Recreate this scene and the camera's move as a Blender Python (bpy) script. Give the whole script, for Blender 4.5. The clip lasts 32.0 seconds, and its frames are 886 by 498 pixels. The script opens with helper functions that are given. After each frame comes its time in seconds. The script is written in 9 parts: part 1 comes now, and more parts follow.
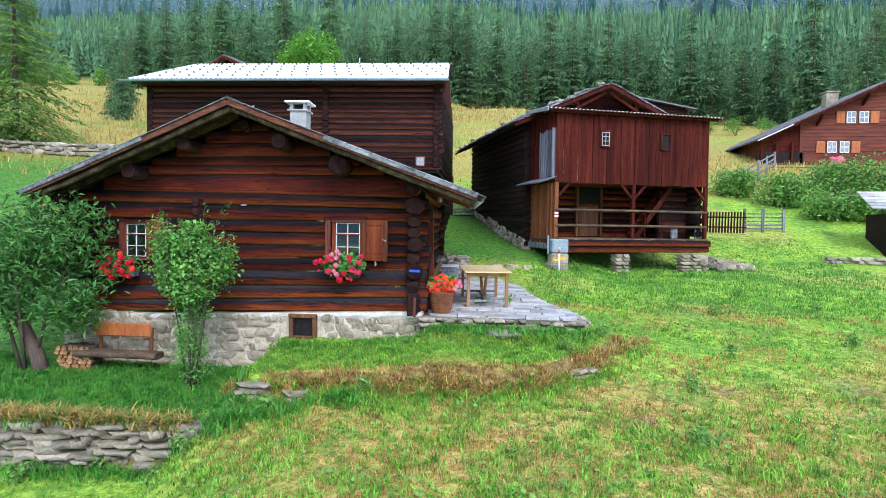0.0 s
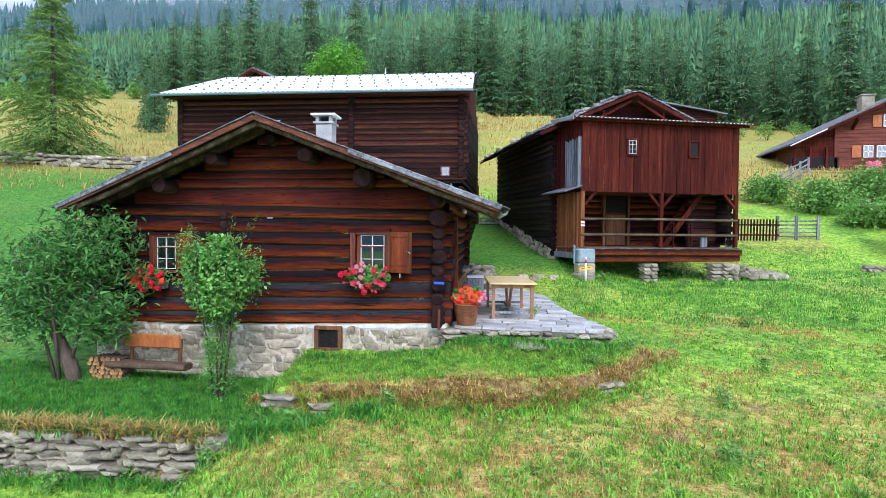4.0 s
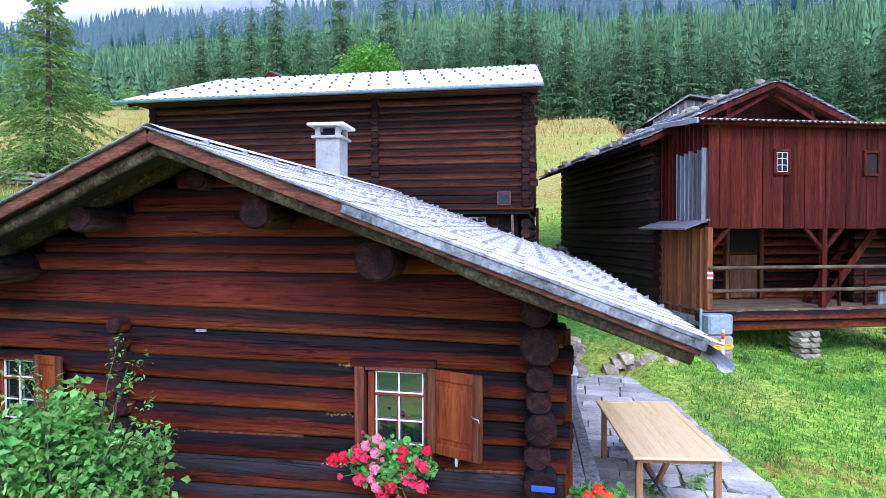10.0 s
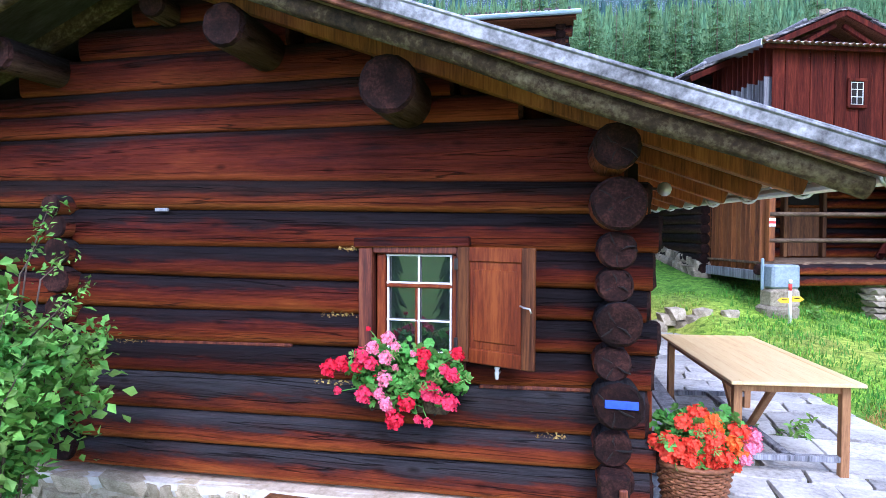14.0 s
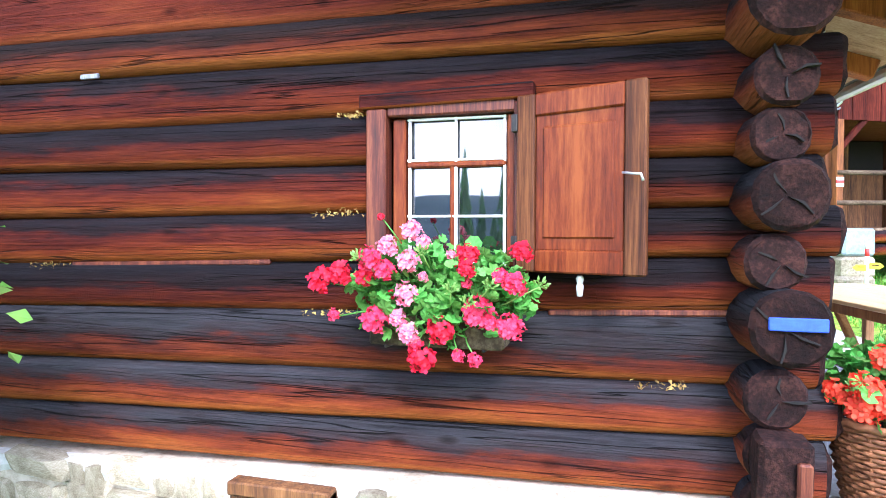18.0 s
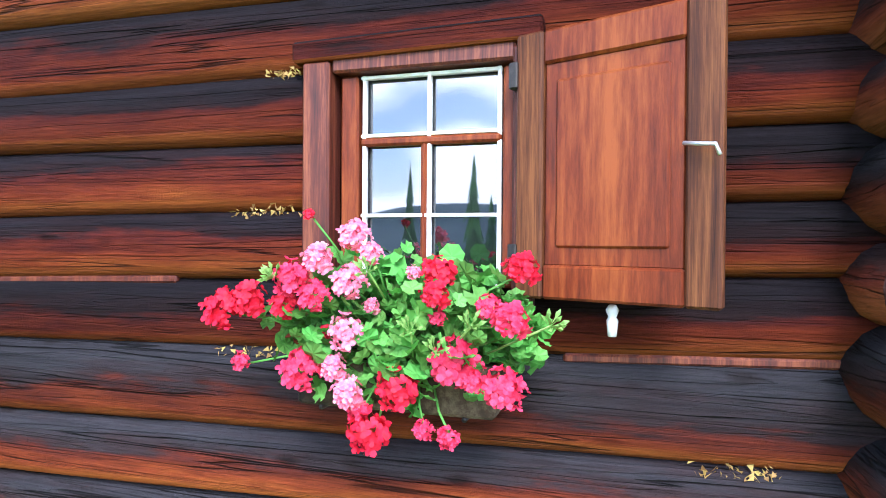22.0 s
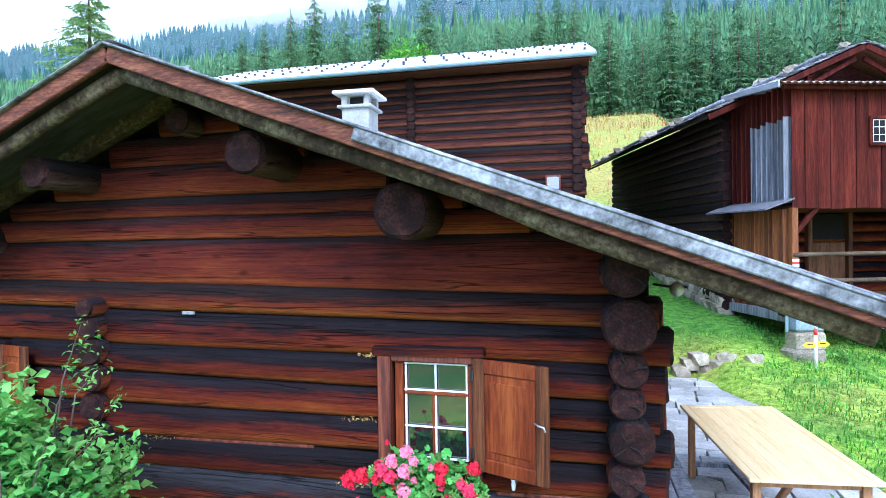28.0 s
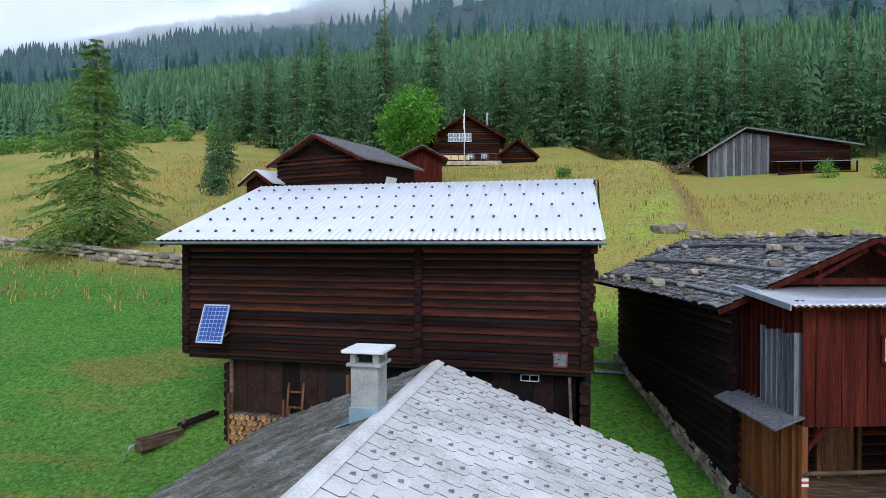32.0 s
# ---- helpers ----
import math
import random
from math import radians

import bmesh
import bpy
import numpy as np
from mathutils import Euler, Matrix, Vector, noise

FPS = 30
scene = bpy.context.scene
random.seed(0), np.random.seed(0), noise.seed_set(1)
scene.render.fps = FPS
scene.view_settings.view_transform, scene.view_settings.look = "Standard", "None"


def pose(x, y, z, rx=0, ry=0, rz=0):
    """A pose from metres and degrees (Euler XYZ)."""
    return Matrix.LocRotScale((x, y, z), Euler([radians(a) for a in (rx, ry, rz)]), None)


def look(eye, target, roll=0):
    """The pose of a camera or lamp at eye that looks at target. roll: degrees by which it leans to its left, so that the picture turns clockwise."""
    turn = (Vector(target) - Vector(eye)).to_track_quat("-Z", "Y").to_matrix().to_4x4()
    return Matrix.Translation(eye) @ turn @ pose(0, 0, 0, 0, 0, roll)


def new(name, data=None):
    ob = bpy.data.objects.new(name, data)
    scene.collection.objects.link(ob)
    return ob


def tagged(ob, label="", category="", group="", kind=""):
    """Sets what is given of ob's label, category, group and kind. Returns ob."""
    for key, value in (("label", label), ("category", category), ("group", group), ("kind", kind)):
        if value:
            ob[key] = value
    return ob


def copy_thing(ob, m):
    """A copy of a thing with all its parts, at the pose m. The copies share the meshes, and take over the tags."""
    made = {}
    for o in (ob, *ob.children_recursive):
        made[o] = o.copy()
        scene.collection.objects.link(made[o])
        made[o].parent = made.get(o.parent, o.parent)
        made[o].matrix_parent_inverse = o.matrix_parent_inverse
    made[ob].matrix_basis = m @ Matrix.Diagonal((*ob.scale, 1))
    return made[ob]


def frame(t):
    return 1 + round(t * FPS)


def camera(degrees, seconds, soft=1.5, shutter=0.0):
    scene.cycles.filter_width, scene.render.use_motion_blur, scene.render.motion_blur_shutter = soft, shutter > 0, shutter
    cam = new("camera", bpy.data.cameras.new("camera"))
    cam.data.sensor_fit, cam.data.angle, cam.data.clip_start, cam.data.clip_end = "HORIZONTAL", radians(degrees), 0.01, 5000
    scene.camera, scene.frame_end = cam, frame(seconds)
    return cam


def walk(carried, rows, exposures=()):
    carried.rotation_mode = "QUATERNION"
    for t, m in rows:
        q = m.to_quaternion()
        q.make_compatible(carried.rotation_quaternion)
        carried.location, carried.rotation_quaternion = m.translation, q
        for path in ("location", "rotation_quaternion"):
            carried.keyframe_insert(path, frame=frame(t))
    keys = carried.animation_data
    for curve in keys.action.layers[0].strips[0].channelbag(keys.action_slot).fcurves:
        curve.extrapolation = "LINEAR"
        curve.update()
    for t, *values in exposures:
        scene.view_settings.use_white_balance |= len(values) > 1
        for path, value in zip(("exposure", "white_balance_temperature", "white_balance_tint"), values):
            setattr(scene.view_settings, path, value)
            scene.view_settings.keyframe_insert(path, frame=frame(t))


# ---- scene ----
cam = camera(71.6, 32.0, soft=0.8)
PATH = [
    (0, (1.798, -11.676, 1.715), (1.543, -9.694, 1.636), 0.8),
    (0.5, (1.792, -11.67, 1.697), (1.526, -9.689, 1.622), 0.8),
    (1, (1.756, -11.632, 1.671), (1.48, -9.652, 1.601), 0.7),
    (1.5, (1.755, -11.65, 1.672), (1.466, -9.672, 1.602), 0.7),
    (2, (1.748, -11.651, 1.632), (1.449, -9.674, 1.569), 0.6),
    (2.5, (1.765, -11.671, 1.648), (1.456, -9.696, 1.583), 0.6),
    (4.5, (1.84, -11.617, 1.988), (1.489, -9.648, 1.937), 0.4),
    (5, (1.814, -11.578, 2.311), (1.453, -9.612, 2.263), 0.3),
    (5.5, (1.78, -11.524, 2.764), (1.409, -9.559, 2.718), 0.2),
    (6, (1.753, -11.498, 3.188), (1.373, -9.535, 3.142), 0.3),
    (6.5, (1.766, -11.459, 3.272), (1.375, -9.498, 3.227), 0.2),
    (7, (1.734, -11.191, 3.259), (1.333, -9.232, 3.215), 0.2),
    (7.5, (1.594, -10.575, 3.23), (1.183, -8.618, 3.188), 0.0),
    (8, (1.379, -9.705, 3.186), (0.958, -7.75, 3.143), -0.0),
    (8.5, (1.082, -8.617, 3.154), (0.653, -6.664, 3.11), -0.1),
    (9, (0.737, -7.423, 3.095), (0.3, -5.472, 3.052), -0.1),
    (9.5, (0.399, -6.322, 3.056), (-0.046, -4.373, 3.011), -0.0),
    (10, (0.156, -5.621, 3.021), (-0.297, -3.673, 2.98), -0.1),
    (10.5, (0.042, -5.388, 2.988), (-0.419, -3.442, 2.946), -0.1),
    (11, (-0.033, -5.324, 2.851), (-0.501, -3.38, 2.81), -0.2),
    (11.5, (-0.061, -5.281, 2.596), (-0.54, -3.34, 2.56), -0.2),
    (12, (-0.059, -5.202, 2.288), (-0.549, -3.264, 2.251), -0.2),
    (12.5, (-0.058, -5.115, 1.971), (-0.553, -3.177, 1.934), -0.1),
    (13, (-0.042, -5.02, 1.864), (-0.546, -3.085, 1.827), -0.2),
    (13.5, (-0.134, -4.685, 1.879), (-0.641, -2.751, 1.831), 0.1),
    (14, (-0.31, -4.17, 1.884), (-0.82, -2.237, 1.829), 0.3),
    (14.5, (-0.493, -3.6, 1.898), (-1.009, -1.669, 1.837), 0.4),
    (16.5, (-0.818, -2.794, 1.654), (-1.347, -0.866, 1.609), 0.2),
    (17, (-0.843, -2.794, 1.476), (-1.376, -0.867, 1.432), 0.1),
    (17.5, (-0.867, -2.808, 1.338), (-1.402, -0.881, 1.289), 0.2),
    (18, (-0.854, -2.834, 1.165), (-1.394, -0.909, 1.118), 0.2),
    (18.5, (-0.825, -2.842, 1.107), (-1.365, -0.917, 1.053), 0.3),
    (19, (-0.826, -2.73, 1.102), (-1.371, -0.806, 1.048), 0.2),
    (19.5, (-0.883, -2.447, 1.095), (-1.432, -0.525, 1.054), 0.3),
    (20, (-0.952, -2.021, 1.096), (-1.539, -0.109, 1.077), 0.4),
    (20.5, (-1.045, -1.638, 1.103), (-1.641, 0.271, 1.093), 0.3),
    (21, (-1.083, -1.426, 1.11), (-1.697, 0.477, 1.109), 0.4),
    (21.5, (-1.054, -1.545, 1.121), (-1.646, 0.366, 1.129), 0.6),
    (22, (-0.964, -1.921, 1.162), (-1.536, -0.004, 1.142), 0.4),
    (22.5, (-0.85, -2.344, 1.167), (-1.429, -0.43, 1.132), 0.3),
    (23, (-0.783, -2.631, 1.174), (-1.356, -0.716, 1.132), 0.2),
    (23.5, (-0.719, -2.8, 1.177), (-1.295, -0.886, 1.128), 0.2),
    (24, (-0.605, -3.179, 1.122), (-1.175, -1.263, 1.06), 0.0),
    (24.5, (-0.456, -3.661, 1.031), (-1.024, -1.745, 0.968), 0.0),
    (26.5, (-0.243, -4.265, 1.631), (-0.813, -2.348, 1.581), -0.4),
    (27, (-0.265, -4.243, 1.957), (-0.834, -2.326, 1.91), -0.5),
    (27.5, (-0.258, -4.236, 2.25), (-0.832, -2.321, 2.218), -0.6),
    (28, (-0.223, -4.257, 2.59), (-0.804, -2.344, 2.574), -0.8),
    (28.5, (-0.224, -4.207, 3.012), (-0.808, -2.294, 3.01), -0.9),
    (29, (-0.185, -4.159, 3.498), (-0.774, -2.248, 3.496), -1.0),
    (29.5, (-0.157, -4.155, 4.035), (-0.749, -2.245, 4.031), -1.0),
    (30, (-0.149, -4.166, 4.618), (-0.741, -2.256, 4.612), -0.8),
    (30.5, (-0.146, -4.153, 5.2), (-0.738, -2.243, 5.192), -0.6),
    (31, (-0.181, -4.168, 5.811), (-0.771, -2.257, 5.8), -0.4),
    (31.5, (-0.257, -4.183, 6.435), (-0.845, -2.272, 6.423), -0.1),
    (32, (-0.341, -4.18, 6.777), (-0.929, -2.268, 6.765), 0.1),
]
EXPOSURES = [(0, 0.72, 5450, 15), (4.5, 0.72, 5400, 16), (6, 0.72, 5250, 22), (9, 0.79, 5050, 26), (12, 1.02, 5000, 28), (14.5, 1.30, 5150, 24), (16.5, 2.12, 5300, 17), (18, 2.02, 5350, 17), (20, 1.90, 5400, 16), (22, 1.84, 5400, 16), (22.5, 1.90, 5400, 15), (23.2, 1.98, 5400, 13), (24, 1.92, 5350, 10), (25.5, 1.7, 5350, 13), (27, 1.42, 4880, 15), (28, 1.28, 4850, 13), (29, 0.92, 5200, 12), (30, 0.54, 5500, 13), (32, -0.14, 5600, 13)]
walk(cam, [(t, look(eye, target, roll)) for t, eye, target, roll in PATH], EXPOSURES)

# ---------- world, sun ----------
SUN_ELEV, SUN_TURN = 42.0, 158.0
world = bpy.data.worlds.new("sky")
scene.world = world
world.use_nodes = True
wn, wl = world.node_tree.nodes, world.node_tree.links
bg = wn["Background"]
sky = wn.new("ShaderNodeTexSky")
sky.sky_type, sky.sun_disc = "NISHITA", False
sky.sun_elevation, sky.sun_rotation = radians(SUN_ELEV), radians(SUN_TURN)
wtc = wn.new("ShaderNodeTexCoord")
wmap = wn.new("ShaderNodeMapping")
wmap.inputs["Scale"].default_value, wmap.inputs["Location"].default_value = (1, 1, 2.2), (1.7, 0.4, 0.9)
wl.new(wtc.outputs["Generated"], wmap.inputs["Vector"])
wnoise = wn.new("ShaderNodeTexNoise")
wnoise.inputs["Scale"].default_value, wnoise.inputs["Detail"].default_value = 2.1, 7
wl.new(wmap.outputs["Vector"], wnoise.inputs["Vector"])
wramp = wn.new("ShaderNodeValToRGB")
wramp.color_ramp.elements[0].position, wramp.color_ramp.elements[1].position = 0.455, 0.53
wsep, wbank, wadd = wn.new("ShaderNodeSeparateXYZ"), wn.new("ShaderNodeMapRange"), wn.new("ShaderNodeMath")
wl.new(wtc.outputs["Generated"], wsep.inputs["Vector"])
wl.new(wsep.outputs["Z"], wbank.inputs["Value"])
for key, val in (("From Min", 0.0), ("From Max", 0.30), ("To Min", 0.07), ("To Max", -0.03)):
    wbank.inputs[key].default_value = val
wadd.operation = "ADD"
wl.new(wnoise.outputs["Fac"], wadd.inputs[0])
wl.new(wbank.outputs["Result"], wadd.inputs[1])
wl.new(wadd.outputs[0], wramp.inputs["Fac"])
wmix = wn.new("ShaderNodeMix")
wmix.data_type = "RGBA"
wl.new(wramp.outputs["Color"], wmix.inputs["Factor"])
wl.new(sky.outputs["Color"], wmix.inputs["A"])
wmix.inputs["B"].default_value = (10.5, 10.8, 11.2, 1)
wl.new(wmix.outputs["Result"], bg.inputs["Color"])
bg.inputs["Strength"].default_value = 0.15
sun = new("sun", bpy.data.lights.new("sun", "SUN"))
sun.data.energy, sun.data.angle, sun.data.color = 1.6, radians(20), (1, 0.95, 0.87)
sun.rotation_euler = (radians(90 - SUN_ELEV), 0, radians(180 - SUN_TURN))


# ---------- materials ----------
def node_mat(name, rough=0.8, metal=0.0, spec=0.5):
    m = bpy.data.materials.new(name)
    m.use_nodes = True
    b = m.node_tree.nodes["Principled BSDF"]
    b.inputs["Roughness"].default_value, b.inputs["Metallic"].default_value = rough, metal
    b.inputs["Specular IOR Level"].default_value = spec
    return m, m.node_tree.nodes, m.node_tree.links, b


def texco(n, l, scale=(1, 1, 1), space="Object"):
    t, mp = n.new("ShaderNodeTexCoord"), n.new("ShaderNodeMapping")
    mp.inputs["Scale"].default_value = scale
    l.new(t.outputs[space], mp.inputs["Vector"])
    return mp.outputs["Vector"]


def noise_tex(n, l, vec, scale, detail=6, rough=0.6):
    t = n.new("ShaderNodeTexNoise")
    t.inputs["Scale"].default_value, t.inputs["Detail"].default_value, t.inputs["Roughness"].default_value = scale, detail, rough
    l.new(vec, t.inputs["Vector"])
    return t.outputs["Fac"]


def ramp(n, l, fac, stops):
    r = n.new("ShaderNodeValToRGB")
    e = r.color_ramp.elements
    while len(e) < len(stops):
        e.new(0.5)
    for k, (p, c) in zip(e, stops):
        k.position, k.color = p, (*c, 1) if len(c) == 3 else c
    l.new(fac, r.inputs["Fac"])
    return r.outputs["Color"]


def mixc(n, l, fac, a, b, mode="MIX"):
    m = n.new("ShaderNodeMix")
    m.data_type, m.blend_type = "RGBA", mode
    for k, v in (("Factor", fac), ("A", a), ("B", b)):
        if isinstance(v, (int, float)):
            m.inputs[k].default_value = v
        elif isinstance(v, tuple):
            m.inputs[k].default_value = (*v, 1)
        else:
            l.new(v, m.inputs[k])
    return m.outputs["Result"]


def bump(n, l, b, height, strength=0.4, dist=0.02):
    k = n.new("ShaderNodeBump")
    k.inputs["Strength"].default_value, k.inputs["Distance"].default_value = strength, dist
    l.new(height, k.inputs["Height"])
    l.new(k.outputs["Normal"], b.inputs["Normal"])


def vary(n, l, col, amount=0.35):
    """Lighter or darker by the object's own random number."""
    o = n.new("ShaderNodeObjectInfo")
    f = n.new("ShaderNodeMapRange")
    f.inputs["To Min"].default_value, f.inputs["To Max"].default_value = 1 - amount, 1 + amount
    l.new(o.outputs["Random"], f.inputs["Value"])
    h = n.new("ShaderNodeHueSaturation")
    l.new(f.outputs["Result"], h.inputs["Value"])
    l.new(col, h.inputs["Color"])
    return h.outputs["Color"]


def island(n, l, col, amount=0.35, hue=0.0):
    g = n.new("ShaderNodeNewGeometry")
    f = n.new("ShaderNodeMapRange")
    f.inputs["To Min"].default_value, f.inputs["To Max"].default_value = 1 - amount, 1 + amount
    l.new(g.outputs["Random Per Island"], f.inputs["Value"])
    h = n.new("ShaderNodeHueSaturation")
    l.new(f.outputs["Result"], h.inputs["Value"])
    if hue:
        f2 = n.new("ShaderNodeMapRange")
        f2.inputs["To Min"].default_value, f2.inputs["To Max"].default_value = 0.5 - hue, 0.5 + hue
        l.new(g.outputs["Random Per Island"], f2.inputs["Value"])
        l.new(f2.outputs["Result"], h.inputs["Hue"])
    l.new(col, h.inputs["Color"])
    return h.outputs["Color"]


def mottled(name, stops, scale=4, rough=0.85, stretch=(1, 1, 1), relief=0.4, dist=0.02, grain=40, random_by=None, amount=0.3, metal=0.0, spec=0.4, placed=False):
    """A surface with variation at two scales; placed: the pattern runs on over neighbouring pieces."""
    m, n, l, b = node_mat(name, rough, metal, spec)
    v = n.new("ShaderNodeNewGeometry").outputs["Position"] if placed else texco(n, l, stretch)
    big, small = noise_tex(n, l, v, scale, 5), noise_tex(n, l, v, grain, 8, 0.7)
    both = n.new("ShaderNodeMath")
    both.operation = "MULTIPLY_ADD"
    both.inputs[1].default_value, both.inputs[2].default_value = 0.5, 0.0
    l.new(small, both.inputs[0])
    add = n.new("ShaderNodeMath")
    add.operation = "MULTIPLY_ADD"
    add.inputs[1].default_value = 0.5
    l.new(big, add.inputs[0])
    l.new(both.outputs[0], add.inputs[2])
    c = ramp(n, l, add.outputs[0], stops)
    if random_by == "object":
        c = vary(n, l, c, amount)
    if random_by == "island":
        c = island(n, l, c, amount)
    l.new(c, b.inputs["Base Color"])
    bump(n, l, b, add.outputs[0], relief, dist)
    return m


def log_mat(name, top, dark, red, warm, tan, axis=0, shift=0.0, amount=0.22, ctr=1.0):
    """Old stained round logs, toned by facing: rain-washed blue-black tops with sky sheen put into their colour, stain
    kept on the flank, raw orange wood underneath; grain and splits run along.
    """
    m, n, l, b = node_mat(name, 0.7, 0, 0.12)

    def along(across, length):
        s = [across] * 3
        s[axis] = length
        return texco(n, l, tuple(s))

    streak = noise_tex(n, l, along(38, 0.9), 1.0, 10, 0.8)
    grain = noise_tex(n, l, along(13, 0.5), 1.6, 8, 0.7)
    patch = noise_tex(n, l, along(3.5, 0.6), 1.2, 5, 0.6)
    split = noise_tex(n, l, along(7, 0.16), 1.3, 4, 0.45)
    fleck = noise_tex(n, l, along(11, 2.4), 1.2, 6, 0.65)
    # Normal Z steers the tone; the tops' blue-grey includes painted sky sheen
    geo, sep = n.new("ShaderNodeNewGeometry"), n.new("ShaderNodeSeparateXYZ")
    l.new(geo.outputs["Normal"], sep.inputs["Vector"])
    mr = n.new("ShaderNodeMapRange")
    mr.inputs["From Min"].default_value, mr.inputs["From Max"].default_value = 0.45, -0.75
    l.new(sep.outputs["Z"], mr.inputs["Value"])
    inf = n.new("ShaderNodeObjectInfo")
    own = n.new("ShaderNodeMath")
    own.operation = "MULTIPLY_ADD"
    own.inputs[1].default_value, own.inputs[2].default_value = 0.36, -0.17 + shift
    l.new(inf.outputs["Random"], own.inputs[0])
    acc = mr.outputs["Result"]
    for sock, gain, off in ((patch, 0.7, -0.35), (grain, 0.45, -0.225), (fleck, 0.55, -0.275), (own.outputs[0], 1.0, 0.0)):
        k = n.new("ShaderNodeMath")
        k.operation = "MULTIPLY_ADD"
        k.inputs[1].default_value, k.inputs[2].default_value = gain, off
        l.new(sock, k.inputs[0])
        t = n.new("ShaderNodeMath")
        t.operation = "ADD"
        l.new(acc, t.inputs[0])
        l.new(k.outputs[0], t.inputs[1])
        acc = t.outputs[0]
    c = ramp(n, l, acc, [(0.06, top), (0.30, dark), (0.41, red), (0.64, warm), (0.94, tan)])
    g = ramp(n, l, streak, [(0.36, (0.70,) * 3), (0.47, (0.95,) * 3), (0.64, (1.0 + 0.26 * ctr,) * 3)])
    c = mixc(n, l, 1.0, c, g, "MULTIPLY")
    hair = noise_tex(n, l, along(150, 6), 1.0, 6, 0.75)
    c = mixc(n, l, 0.5, c, ramp(n, l, hair, [(0.36, (0.35,) * 3), (0.48, (0.98,) * 3), (0.66, (1.5,) * 3)]), "MULTIPLY")
    # knots, a few to a log
    vo = n.new("ShaderNodeTexVoronoi")
    vo.inputs["Scale"].default_value = 1.0
    l.new(along(6.5, 2.6), vo.inputs["Vector"])
    c = mixc(n, l, 0.75, c, ramp(n, l, vo.outputs["Distance"], [(0.05, (0.22, 0.16, 0.14)), (0.11, (0.6, 0.5, 0.45)), (0.17, (1, 1, 1))]), "MULTIPLY")
    # long drying splits, a few to a log
    sp = ramp(n, l, split, [(0.436, (1,) * 3), (0.440, (0.5,) * 3), (0.444, (1,) * 3), (0.493, (1,) * 3), (0.498, (0.03,) * 3), (0.502, (0.03,) * 3), (0.507, (1,) * 3), (0.556, (1,) * 3), (0.560, (0.5,) * 3), (0.564, (1,) * 3)])
    c = mixc(n, l, 0.8, c, sp, "MULTIPLY")
    c = vary(n, l, c, amount)
    l.new(c, b.inputs["Base Color"])
    rg = ramp(n, l, streak, [(0.35, (0.9,) * 3), (0.65, (0.55,) * 3)])
    l.new(rg, b.inputs["Roughness"])
    hm = mixc(n, l, 0.5, mixc(n, l, 0.4, streak, hair), sp)
    bump(n, l, b, hm, 1.0, 0.028)
    return m


M = {}
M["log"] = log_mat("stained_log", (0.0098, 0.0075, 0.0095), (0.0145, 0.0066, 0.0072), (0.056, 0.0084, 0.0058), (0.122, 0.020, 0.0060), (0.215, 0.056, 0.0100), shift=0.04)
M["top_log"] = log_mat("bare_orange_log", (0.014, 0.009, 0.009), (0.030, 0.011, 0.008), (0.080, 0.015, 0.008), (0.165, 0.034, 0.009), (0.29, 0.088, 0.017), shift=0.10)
# low logs: every tone paler and greyer than on the logs above
M["log_low"] = log_mat("paler_low_log", (0.030, 0.028, 0.032), (0.031, 0.019, 0.020), (0.085, 0.017, 0.0105), (0.185, 0.036, 0.011), (0.32, 0.088, 0.017), shift=-0.04)
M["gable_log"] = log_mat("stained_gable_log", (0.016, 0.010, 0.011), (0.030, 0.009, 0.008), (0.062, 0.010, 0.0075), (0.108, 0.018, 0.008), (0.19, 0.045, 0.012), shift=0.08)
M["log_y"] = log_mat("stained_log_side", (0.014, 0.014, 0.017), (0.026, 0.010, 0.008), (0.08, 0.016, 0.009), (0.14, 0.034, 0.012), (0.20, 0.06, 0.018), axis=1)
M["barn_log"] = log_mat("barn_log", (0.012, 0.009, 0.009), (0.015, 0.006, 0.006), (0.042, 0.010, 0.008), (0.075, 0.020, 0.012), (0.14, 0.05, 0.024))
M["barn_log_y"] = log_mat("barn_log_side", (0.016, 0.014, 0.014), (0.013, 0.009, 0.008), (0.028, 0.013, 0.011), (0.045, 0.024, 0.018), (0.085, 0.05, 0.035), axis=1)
M["endgrain"] = mottled("log_end_grain", [(0.36, (0.006, 0.004, 0.004)), (0.5, (0.020, 0.0085, 0.0075)), (0.64, (0.062, 0.024, 0.018))], 9, 0.9, relief=0.9, grain=60, spec=0.15, random_by="object", amount=0.35)
M["red_board"] = mottled("red_stained_board", [(0.38, (0.020, 0.005, 0.004)), (0.5, (0.060, 0.010, 0.0062)), (0.62, (0.12, 0.023, 0.012))], 0.9, 0.75, (9, 9, 0.5), 0.3, 0.01, 8, "object", 0.28, spec=0.08)
M["frame"] = mottled("window_frame_wood", [(0.36, (0.030, 0.008, 0.007)), (0.5, (0.10, 0.022, 0.012)), (0.64, (0.25, 0.075, 0.03))], 1.4, 0.55, (16, 16, 0.8), 0.3, 0.006, 8)
M["shutter"] = mottled("shutter_wood", [(0.38, (0.050, 0.008, 0.003)), (0.5, (0.145, 0.026, 0.0065)), (0.63, (0.26, 0.066, 0.014))], 0.9, 0.45, (6, 6, 0.6), 0.2, 0.004, 9, spec=0.25)
